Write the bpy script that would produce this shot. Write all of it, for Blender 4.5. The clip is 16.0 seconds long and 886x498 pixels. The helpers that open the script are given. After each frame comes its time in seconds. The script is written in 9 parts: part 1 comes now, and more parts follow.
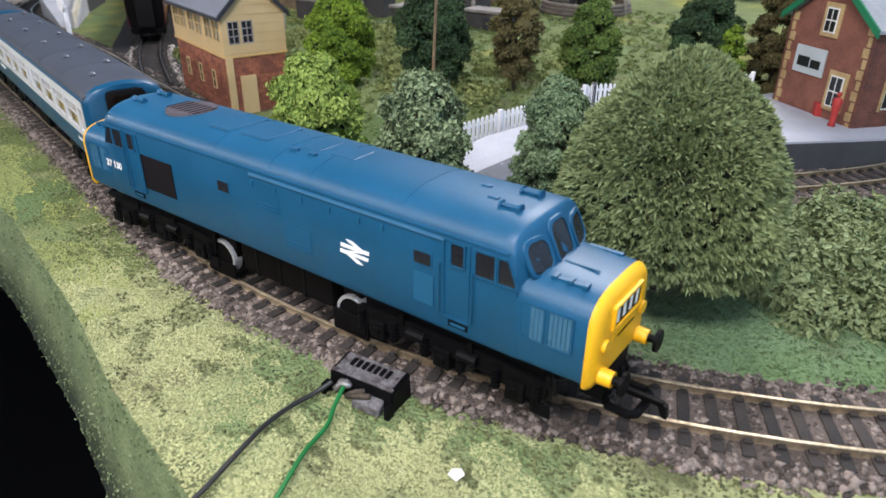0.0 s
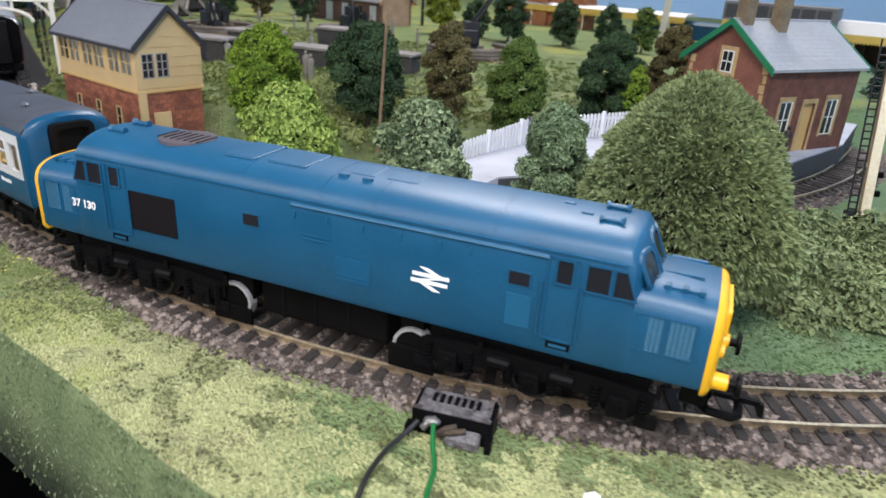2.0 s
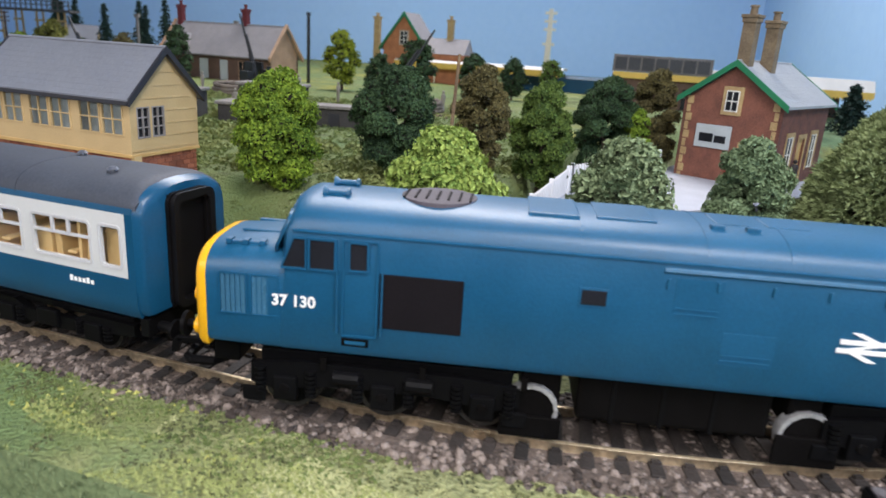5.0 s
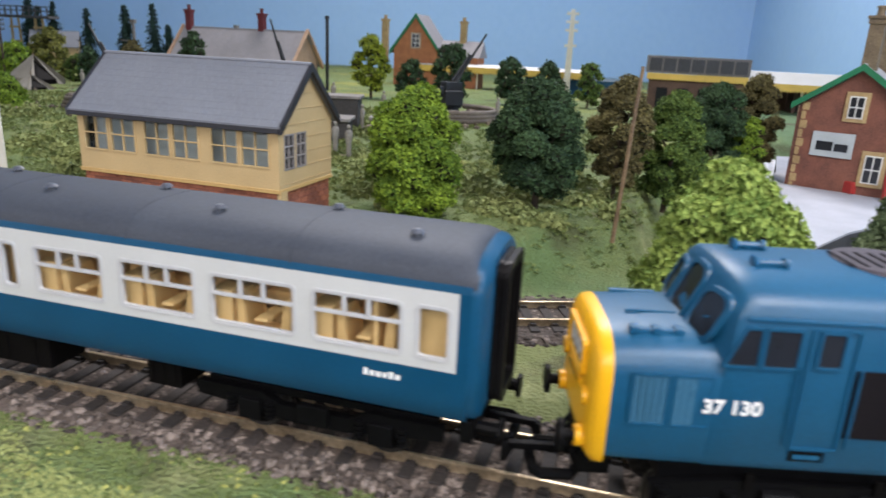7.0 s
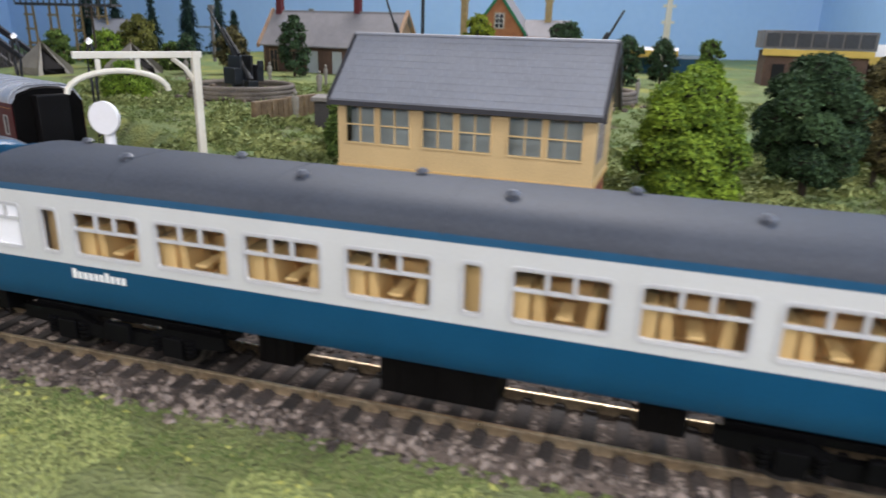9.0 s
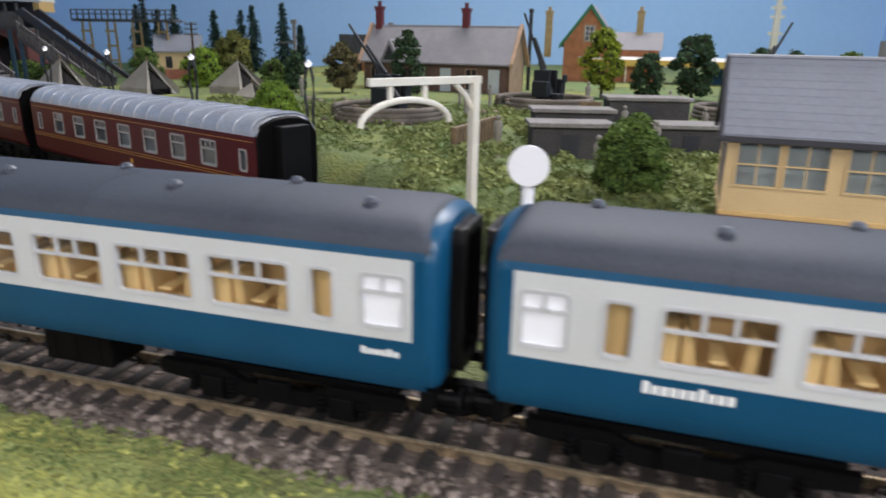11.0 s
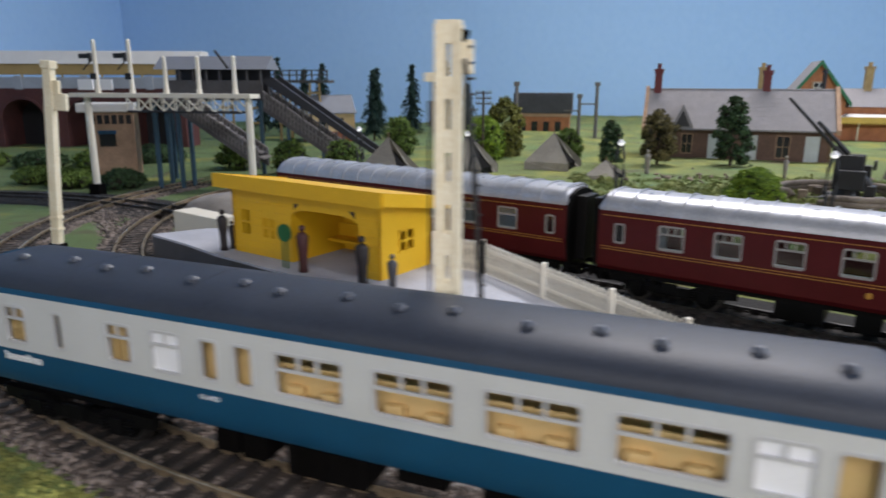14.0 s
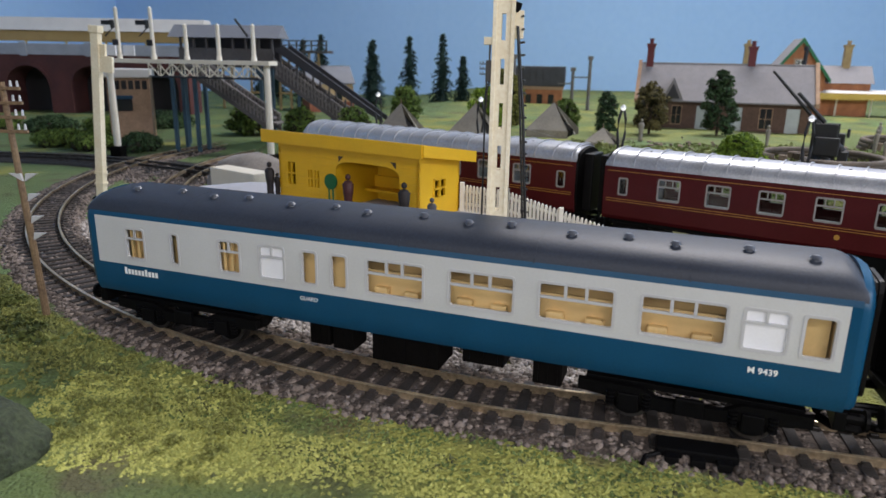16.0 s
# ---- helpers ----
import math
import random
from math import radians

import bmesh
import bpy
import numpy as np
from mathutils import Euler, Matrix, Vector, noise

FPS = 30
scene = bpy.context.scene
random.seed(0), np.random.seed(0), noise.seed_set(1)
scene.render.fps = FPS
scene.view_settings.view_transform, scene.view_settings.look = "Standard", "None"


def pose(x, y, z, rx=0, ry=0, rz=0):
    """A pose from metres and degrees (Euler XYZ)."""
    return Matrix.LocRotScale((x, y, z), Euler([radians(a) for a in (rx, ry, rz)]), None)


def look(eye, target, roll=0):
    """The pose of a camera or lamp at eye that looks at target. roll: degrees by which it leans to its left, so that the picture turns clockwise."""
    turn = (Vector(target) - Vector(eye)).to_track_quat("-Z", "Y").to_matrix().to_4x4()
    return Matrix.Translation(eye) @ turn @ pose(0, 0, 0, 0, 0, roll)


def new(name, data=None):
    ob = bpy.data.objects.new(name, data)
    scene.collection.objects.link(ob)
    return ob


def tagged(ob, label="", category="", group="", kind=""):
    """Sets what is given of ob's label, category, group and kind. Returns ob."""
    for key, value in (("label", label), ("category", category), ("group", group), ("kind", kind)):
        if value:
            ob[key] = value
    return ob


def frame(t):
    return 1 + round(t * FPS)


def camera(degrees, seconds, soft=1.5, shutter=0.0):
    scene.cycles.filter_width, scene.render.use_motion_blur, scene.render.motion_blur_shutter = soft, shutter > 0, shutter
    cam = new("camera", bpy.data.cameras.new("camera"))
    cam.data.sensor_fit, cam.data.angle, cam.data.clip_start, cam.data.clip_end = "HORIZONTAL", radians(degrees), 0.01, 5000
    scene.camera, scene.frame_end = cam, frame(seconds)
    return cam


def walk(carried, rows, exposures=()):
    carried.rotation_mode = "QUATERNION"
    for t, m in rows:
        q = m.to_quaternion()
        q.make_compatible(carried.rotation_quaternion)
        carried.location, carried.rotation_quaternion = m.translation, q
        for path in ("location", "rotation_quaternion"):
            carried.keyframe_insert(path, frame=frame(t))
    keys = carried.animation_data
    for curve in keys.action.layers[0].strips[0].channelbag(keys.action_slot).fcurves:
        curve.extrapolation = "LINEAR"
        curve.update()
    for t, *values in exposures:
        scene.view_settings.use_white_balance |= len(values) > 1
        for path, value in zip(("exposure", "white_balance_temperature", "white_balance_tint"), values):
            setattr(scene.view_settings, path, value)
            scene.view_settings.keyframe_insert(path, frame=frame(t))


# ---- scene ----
cam = camera(66.40, 16.0, shutter=0.5)
cam.data.dof.use_dof, cam.data.dof.focus_distance, cam.data.dof.aperture_fstop = True, 0.27, 28.0
# seconds, eye and target in millimetres, roll in degrees
PATH = [
    (0, (575.2, 34.5, 124.1), (454.1, 164.8, 32.8), 0.70),
    (0.5, (567.7, 24.6, 117.1), (452.0, 160.8, 27.3), 1.52),
    (1, (557.0, 16.4, 114.9), (446.9, 158.7, 27.5), 1.74),
    (1.5, (535.1, 1.4, 113.2), (437.3, 155.3, 31.2), 3.73),
    (2, (517.2, -3.3, 112.6), (431.0, 159.7, 35.3), 3.64),
    (2.5, (493.4, -0.6, 110.0), (414.5, 167.6, 36.1), 3.77),
    (3, (480.2, -13.9, 106.1), (410.1, 162.2, 42.3), 5.62),
    (3.5, (449.9, -16.6, 96.0), (383.4, 162.4, 36.6), 6.04),
    (4, (409.0, -12.1, 95.9), (349.9, 170.4, 39.4), 4.77),
    (4.2, (398.8, -16.2, 92.3), (344.9, 167.7, 34.9), 4.44),
    (6.3, (308.7, 14.9, 87.3), (282.8, 204.8, 30.2), 3.10),
    (6.5, (295.2, 16.6, 86.3), (270.5, 206.7, 29.1), 3.13),
    (7, (265.6, 13.7, 90.2), (238.1, 203.3, 32.9), 2.80),
    (7.5, (242.7, 13.0, 81.4), (213.6, 202.6, 24.7), 2.95),
    (8, (215.2, 16.3, 86.2), (184.5, 205.7, 29.6), 2.09),
    (8.2, (203.4, 17.1, 83.8), (172.6, 206.0, 25.9), 2.27),
    (10.3, (62.2, 43.8, 84.2), (27.4, 230.3, 21.1), 0.34),
    (10.5, (50.2, 42.1, 82.4), (17.3, 229.6, 21.0), 1.10),
    (11, (10.8, 50.5, 84.4), (-22.3, 238.7, 25.2), 1.08),
    (11.5, (-28.0, 49.8, 91.8), (-64.9, 237.7, 34.3), -0.51),
    (11.7, (-48.8, 49.6, 95.5), (-84.0, 238.4, 39.5), -0.05),
    (12, (-79.1, 49.7, 92.7), (-110.8, 240.3, 41.1), 0.47),
    (12.5, (-134.5, 69.6, 95.2), (-161.6, 261.4, 45.2), 0.94),
    (13, (-222.7, 75.5, 100.9), (-248.8, 267.3, 50.9), 0.70),
    (13.5, (-291.6, 81.7, 102.1), (-315.5, 274.3, 53.5), 0.83),
    (14, (-357.6, 85.6, 104.4), (-385.1, 277.9, 57.1), 0.16),
    (14.5, (-386.9, 68.3, 101.4), (-414.5, 259.2, 48.4), -0.69),
    (15, (-376.3, 45.2, 101.0), (-399.9, 236.5, 47.4), 0.22),
    (15.5, (-376.1, 34.6, 101.0), (-397.4, 226.3, 47.8), 0.96),
    (16, (-374.7, 35.3, 100.2), (-396.8, 226.6, 46.1), 0.98),
]
walk(cam, [(t, look([v / 1000 for v in eye], [v / 1000 for v in target], roll)) for t, eye, target, roll in PATH])

# ---- light: a shed with three unseen lamps, placed to match the brightness ----
def area_lamp(x, y, z, w, d, power, target, name="unseen_room_light"):
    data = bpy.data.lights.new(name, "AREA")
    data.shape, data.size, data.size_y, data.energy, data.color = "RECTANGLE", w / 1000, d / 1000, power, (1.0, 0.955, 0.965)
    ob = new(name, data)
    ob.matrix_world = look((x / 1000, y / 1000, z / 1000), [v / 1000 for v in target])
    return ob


# added lamps that hang in mid-room, well below the ceiling
area_lamp(610, -150, 640, 300, 200, 5.2, (500, 150, 0))
area_lamp(60, 1250, 1100, 900, 350, 22.0, (-60, 420, 0))
area_lamp(0, -840, 850, 1100, 450, 7.5, (0, 220, 0))
# unseen fixed strip near lens height, added for a torch carried along the front
area_lamp(20, -60, 135, 1350, 10, 1.18, (20, 200, 20), "torch_standin_strip")
world = bpy.data.worlds.new("world")
scene.world = world
world.use_nodes = True
world.node_tree.nodes["Background"].inputs[0].default_value = (0.60, 0.66, 0.75, 1)
world.node_tree.nodes["Background"].inputs[1].default_value = 0.15
scene.view_settings.exposure = 0.15

MM = 0.001


# ---- materials ----
def material(name, light, dark, rough=0.6, metal=0.0, fine=900.0, coarse=90.0, bump=0.25, spec=0.5, per_object=0.0, depth=0.0006, island=0.0, coat=0.0):
    m = bpy.data.materials.new(name)
    m.use_nodes = True
    nt = m.node_tree
    bsdf = nt.nodes["Principled BSDF"]
    tc = nt.nodes.new("ShaderNodeTexCoord")
    a = nt.nodes.new("ShaderNodeTexNoise")
    a.inputs["Scale"].default_value, a.inputs["Detail"].default_value = fine, 4
    b = nt.nodes.new("ShaderNodeTexNoise")
    b.inputs["Scale"].default_value, b.inputs["Detail"].default_value = coarse, 3
    for n in (a, b):
        nt.links.new(tc.outputs["Object"], n.inputs["Vector"])
    mix = nt.nodes.new("ShaderNodeMath")
    mix.operation = "ADD"
    nt.links.new(a.outputs["Fac"], mix.inputs[0])
    nt.links.new(b.outputs["Fac"], mix.inputs[1])
    last = mix
    for node, out, amount in (("ShaderNodeObjectInfo", "Random", per_object), ("ShaderNodeNewGeometry", "Random Per Island", island)):
        if amount:
            info = nt.nodes.new(node)
            add = nt.nodes.new("ShaderNodeMath")
            add.operation = "MULTIPLY_ADD"
            add.inputs[1].default_value = amount
            nt.links.new(info.outputs[out], add.inputs[0])
            nt.links.new(last.outputs[0], add.inputs[2])
            off = nt.nodes.new("ShaderNodeMath")
            off.operation = "SUBTRACT"
            off.inputs[1].default_value = amount / 2
            nt.links.new(add.outputs[0], off.inputs[0])
            last = off
    ramp = nt.nodes.new("ShaderNodeMapRange")
    ramp.inputs["From Min"].default_value, ramp.inputs["From Max"].default_value = 0.72, 1.28
    nt.links.new(last.outputs[0], ramp.inputs["Value"])
    col = nt.nodes.new("ShaderNodeMix")
    col.data_type = "RGBA"
    col.inputs[6].default_value, col.inputs[7].default_value = (*dark, 1), (*light, 1)
    nt.links.new(ramp.outputs["Result"], col.inputs[0])
    nt.links.new(col.outputs[2], bsdf.inputs["Base Color"])
    bsdf.inputs["Metallic"].default_value = metal
    bsdf.inputs["Specular IOR Level"].default_value = spec
    bsdf.inputs["Coat Weight"].default_value = coat
    rr = nt.nodes.new("ShaderNodeMapRange")
    rr.inputs["To Min"].default_value, rr.inputs["To Max"].default_value = max(0.02, rough - 0.08), min(1, rough + 0.08)
    nt.links.new(b.outputs["Fac"], rr.inputs["Value"])
    nt.links.new(rr.outputs["Result"], bsdf.inputs["Roughness"])
    if bump:
        bn = nt.nodes.new("ShaderNodeBump")
        bn.inputs["Strength"].default_value, bn.inputs["Distance"].default_value = bump, depth
        nt.links.new(a.outputs["Fac"], bn.inputs["Height"])
        nt.links.new(bn.outputs["Normal"], bsdf.inputs["Normal"])
    return m


def paint(name, c, rough=0.38, wear=0.12, bump=0.05, **kw):
    return material(name, tuple(min(1, v * (1 + wear)) for v in c), tuple(v * (1 - wear) for v in c), rough, bump=bump, fine=1500, coarse=60, **kw)


def glass_material(name, tint=(0.93, 0.95, 0.95), rough=0.05):
    m = bpy.data.materials.new(name)
    m.use_nodes = True
    nt = m.node_tree
    nt.nodes.remove(nt.nodes["Principled BSDF"])
    out = nt.nodes["Material Output"]
    tr, gl, mx, lw, pw, ma = (nt.nodes.new("ShaderNode" + s) for s in ("BsdfTransparent", "BsdfGlossy", "MixShader", "LayerWeight", "Math", "Math"))
    tr.inputs[0].default_value = (*tint, 1)
    gl.inputs["Roughness"].default_value = rough
    pw.operation, pw.inputs[1].default_value = "POWER", 4.0
    ma.operation, ma.inputs[1].default_value, ma.inputs[2].default_value = "MULTIPLY_ADD", 0.6, 0.035
    nt.links.new(lw.outputs["Facing"], pw.inputs[0])
    nt.links.new(pw.outputs[0], ma.inputs[0])
    nt.links.new(ma.outputs[0], mx.inputs[0])
    nt.links.new(tr.outputs[0], mx.inputs[1])
    nt.links.new(gl.outputs[0], mx.inputs[2])
    nt.links.new(mx.outputs[0], out.inputs["Surface"])
    return m


M = dict(
    rail_blue=paint("rail_blue", (0.005, 0.072, 0.152), 0.42, 0.12, bump=0.10),
    coach_blue=paint("coach_blue", (0.005, 0.061, 0.130), 0.34, 0.10, spec=0.35),
    coach_white=paint("coach_white", (0.54, 0.55, 0.54), 0.45, 0.05),
    frame_white=paint("frame_white", (0.50, 0.505, 0.51), 0.35, 0.05),
    roof_grey=material("roof_grey", (0.058, 0.066, 0.083), (0.040, 0.046, 0.060), 0.60, fine=1200, coarse=35, bump=0.10, spec=0.22),
    brake_roof=material("brake_roof_grey", (0.036, 0.043, 0.060), (0.024, 0.029, 0.042), 0.50, fine=1200, coarse=35, bump=0.10, spec=0.3),
    # near-black tone that paints shade inside and below the crowns
    crown_shade=material("crown_shade", (0.030, 0.030, 0.016), (0.010, 0.010, 0.006), 0.95, fine=900, coarse=120, bump=0.4),
    vent_grey=paint("vent_grey", (0.075, 0.082, 0.10), 0.35),
    warning_yellow=paint("warning_yellow", (0.86, 0.44, 0.012), 0.36, 0.06),
    black=paint("black_plastic", (0.004, 0.004, 0.0045), 0.42, 0.3, spec=0.07),
    matt_black=paint("matt_black_paint", (0.004, 0.0036, 0.0036), 0.55, 0.35, spec=0.05),
    gangway=paint("gangway_black", (0.006, 0.0055, 0.006), 0.45, 0.3, spec=0.15),
    grille=paint("dark_grille", (0.009, 0.0075, 0.009), 0.7, 0.2, spec=0.08),
    grille_sheen=paint("grille_sheen_blue", (0.040, 0.125, 0.205), 0.28, 0.15),
    # slightly lighter body blue, stands in for highlights on small fittings
    sheen_blue=paint("rail_blue_sheen", (0.008, 0.086, 0.172), 0.42, 0.12),
    exhaust=paint("exhaust_brown", (0.055, 0.045, 0.055), 0.7, 0.3),
    interior_tan=paint("interior_tan", (0.80, 0.54, 0.24), 0.5, 0.12),
    seat_tan=paint("seat_tan", (0.74, 0.49, 0.21), 0.5, 0.18),
    letter=paint("letter_white", (0.82, 0.82, 0.80), 0.5, 0.03),
    # dark copy of the rail metal, paints shadow on the siding rails
    shaded_rail=material("shaded_rail", (0.090, 0.086, 0.083), (0.018, 0.017, 0.016), 0.45, 0.3, fine=900, coarse=200),
    bright_steel=material("bright_steel", (0.52, 0.52, 0.53), (0.32, 0.32, 0.33), 0.30, 0.35, bump=0.1),
    steel=material("wheel_steel", (0.085, 0.080, 0.076), (0.022, 0.020, 0.019), 0.42, 0.6, bump=0.1),
    rail=material("rail_metal", (0.84, 0.70, 0.48), (0.40, 0.30, 0.19), 0.30, 0.75, fine=700, coarse=60, bump=0.15),
    # near-black ballast paints the shadow that the front train casts
    shaded_ballast=material("shaded_ballast", (0.022, 0.019, 0.018), (0.006, 0.005, 0.005), 0.9, fine=1000, coarse=60, bump=0.8, depth=0.0015, island=0.5),
    earth_wall=material("earth_wall", (0.20, 0.165, 0.135), (0.075, 0.060, 0.050), 0.9, fine=900, coarse=60, bump=0.5),
    bunker_dark=material("bunker_dark", (0.065, 0.060, 0.058), (0.030, 0.028, 0.027), 0.9, fine=900, coarse=60, bump=0.3),
    pale_ballast=material("pale_ballast", (0.52, 0.47, 0.43), (0.16, 0.135, 0.12), 0.85, fine=1200, coarse=25, island=0.7, bump=0.3),
    sleeper=material("sleeper", (0.040, 0.031, 0.027), (0.012, 0.010, 0.009), 0.8, fine=1400, coarse=150, per_object=0.5, bump=0.4),
    ballast_bed=material("ballast_bed", (0.140, 0.108, 0.090), (0.030, 0.022, 0.018), 0.9, fine=900, coarse=60, bump=0.8, depth=0.0015),
    ballast=material("ballast", (0.252, 0.204, 0.174), (0.030, 0.022, 0.018), 0.85, fine=1200, coarse=25, island=0.7, bump=0.3),
    cream=paint("cream_paint", (0.52, 0.375, 0.185), 0.6, 0.10),
    cream_dark=paint("cream_trim", (0.52, 0.34, 0.13), 0.55, 0.1),
    slate=material("slate", (0.200, 0.212, 0.242), (0.170, 0.180, 0.208), 0.55, fine=600, coarse=50, bump=0.12, island=0.10),
    dark_trim=paint("dark_trim", (0.022, 0.022, 0.028), 0.5),
    brick=material("brick", (0.22, 0.085, 0.055), (0.085, 0.032, 0.024), 0.8, fine=1200, coarse=120, bump=0.35, per_object=0.3),
    brick_red=material("brick_red", (0.34, 0.12, 0.065), (0.17, 0.058, 0.036), 0.8, fine=1200, coarse=120, bump=0.35, island=0.5),
    orange_brick=material("orange_brick", (0.50, 0.20, 0.09), (0.30, 0.11, 0.05), 0.8, fine=900, coarse=100, bump=0.3),
    viaduct_brick=material("viaduct_brick", (0.13, 0.040, 0.036), (0.060, 0.020, 0.020), 0.8, fine=500, coarse=30, bump=0.3),
    window_dark=paint("window_dark", (0.016, 0.017, 0.021), 0.15, 0.2),
    window_frame_brown=paint("window_frame_brown", (0.10, 0.045, 0.035), 0.5),
    window_frame_white=paint("window_frame_white_paint", (0.70, 0.70, 0.66), 0.5),
    green_trim=paint("green_trim", (0.010, 0.16, 0.065), 0.45),
    shelter_yellow=paint("shelter_yellow", (0.72, 0.42, 0.012), 0.5, 0.07),
    post_cream=material("post_cream", (0.86, 0.80, 0.62), (0.72, 0.62, 0.42), 0.5, fine=700, coarse=60, bump=0.1),
    off_white=paint("off_white", (0.70, 0.66, 0.56), 0.5, 0.08),
    platform_grey=material("platform_grey", (0.46, 0.47, 0.52), (0.33, 0.34, 0.38), 0.75, fine=1300, coarse=40, bump=0.2),
    platform_side=paint("platform_side", (0.05, 0.05, 0.055), 0.7, 0.3),
    maroon=paint("maroon", (0.062, 0.006, 0.008), 0.36, 0.14, spec=0.2),
    gold=paint("gold_line", (0.38, 0.19, 0.028), 0.4),
    silver_roof=material("silver_roof", (0.50, 0.51, 0.54), (0.34, 0.35, 0.38), 0.34, 0.45, fine=900, coarse=60, bump=0.1),
    bark=material("bark", (0.09, 0.065, 0.045), (0.03, 0.022, 0.016), 0.9, fine=900, coarse=120, bump=0.6),
    wood_post=material("wood_post", (0.24, 0.16, 0.085), (0.11, 0.07, 0.04), 0.7, fine=900, coarse=120, bump=0.4),
    canvas=material("canvas", (0.31, 0.285, 0.24), (0.19, 0.172, 0.145), 0.9, fine=900, coarse=40, bump=0.3),
    concrete=material("concrete", (0.28, 0.26, 0.24), (0.15, 0.135, 0.125), 0.9, fine=900, coarse=60, bump=0.4),
    gun_metal=paint("gun_metal", (0.011, 0.012, 0.014), 0.5, 0.3),
    rubble=material("rubble", (0.26, 0.20, 0.15), (0.06, 0.045, 0.035), 0.9, fine=900, coarse=90, bump=0.5, island=0.7),
    grey_wood=material("grey_wood", (0.20, 0.185, 0.18), (0.11, 0.10, 0.10), 0.7, fine=700, coarse=50, bump=0.2),
    blue_leg=paint("blue_leg", (0.035, 0.075, 0.11), 0.5),
    ivory_roof=paint("ivory_roof", (0.62, 0.60, 0.57), 0.6, 0.06),
    canopy_yellow=paint("canopy_yellow", (0.68, 0.45, 0.09), 0.5),
    red_brown=paint("chimney_red", (0.12, 0.016, 0.02), 0.55),
    chimney_buff=material("chimney_buff", (0.50, 0.36, 0.17), (0.30, 0.20, 0.09), 0.7, fine=900, coarse=120, bump=0.3),
    chimney_brick=material("chimney_brick", (0.24, 0.18, 0.11), (0.11, 0.08, 0.05), 0.8, fine=900, coarse=120, bump=0.4),
    wire_black=paint("wire_black", (0.018, 0.018, 0.018), 0.4),
    wire_green=paint("wire_green", (0.012, 0.15, 0.035), 0.4),
    worn_plastic=material("worn_plastic", (0.17, 0.165, 0.172), (0.022, 0.012, 0.013), 0.55, fine=900, coarse=260, bump=0.4),
    solder=material("solder", (0.34, 0.33, 0.32), (0.16, 0.155, 0.15), 0.5, 0.7, bump=0.3),
    paper=paint("paper", (0.80, 0.79, 0.76), 0.8),
    figure_dark=paint("figure_dark", (0.016, 0.012, 0.013), 0.6, 0.3),
    figure_grey=paint("figure_grey", (0.25, 0.23, 0.22), 0.6, 0.3),
    figure_slate=paint("figure_slate", (0.06, 0.06, 0.07), 0.6, 0.4),
    figure_maroon=paint("figure_maroon", (0.055, 0.014, 0.014), 0.6, 0.4),
    figure_red=paint("figure_red", (0.38, 0.03, 0.025), 0.6, 0.2),
    sign_white=paint("sign_white", (0.74, 0.74, 0.76), 0.5, 0.03),
    sign_green=paint("sign_green", (0.012, 0.11, 0.035), 0.5),
    poster=paint("poster_pale", (0.42, 0.46, 0.47), 0.5),
    wall_blue=material("backdrop_blue", (0.42, 0.64, 0.94), (0.38, 0.60, 0.91), 0.85, fine=60, coarse=2, bump=0.04),
    south_dark=paint("unseen_wall_dark", (0.035, 0.034, 0.036), 0.9, 0.1),
    ceiling_low_bounce=paint("ceiling_low_bounce", (0.26, 0.255, 0.25), 0.9, 0.03),
    floor_dark=paint("floor_dark", (0.004, 0.004, 0.005), 0.9, 0.2, spec=0.1),
    fascia=material("fascia_green", (0.160, 0.205, 0.090), (0.075, 0.110, 0.044), 0.9, fine=700, coarse=60, bump=0.6, depth=0.0015),
    glass=glass_material("clear_glass"),
    frosted=paint("frosted_white", (0.84, 0.85, 0.88), 0.25, 0.03),
)
LEAF = {}


def leaf_material(name, light, dark):
    if name not in LEAF:
        LEAF[name] = material("foliage_" + name, light, dark, 0.75, fine=1500, coarse=45, island=0.45, bump=0, spec=0.25)
    return LEAF[name]


# ---- mesh helpers (millimetres) ----
def part(name, bm, mat, parent=None, label="", smooth=False):
    """One bmesh in millimetres as one mesh object under a thing or a part."""
    me = bpy.data.meshes.new(name)
    bmesh.ops.recalc_face_normals(bm, faces=bm.faces)
    bm.transform(Matrix.Scale(MM, 4))
    bm.to_mesh(me)
    bm.free()
    me.materials.append(mat)
    if smooth:
        for p in me.polygons:
            p.use_smooth = True
    ob = new(name, me)
    if parent:
        ob.parent = parent
    if label:
        tagged(ob, label=label)
    return ob


def sharp(ob, degrees=35):
    """Smooth shading with hard edges kept."""
    ob.data.shade_smooth()
    ob.data.set_sharp_from_angle(angle=radians(degrees))
    return ob


def thing(name, label, category, x=0, y=0, z=0, rz=0, group="", kind=""):
    ob = new(name)
    ob.empty_display_size = 0.01
    ob.matrix_world = pose(x * MM, y * MM, z * MM, 0, 0, rz)
    return tagged(ob, label, category, group, kind)


def lone(name, bm, mat, label, category, x=0, y=0, z=0, rz=0, group="", kind="", smooth=False):
    ob = part(name, bm, mat, None, "", smooth)
    ob.matrix_world = pose(x * MM, y * MM, z * MM, 0, 0, rz)
    return tagged(ob, label, category, group, kind)


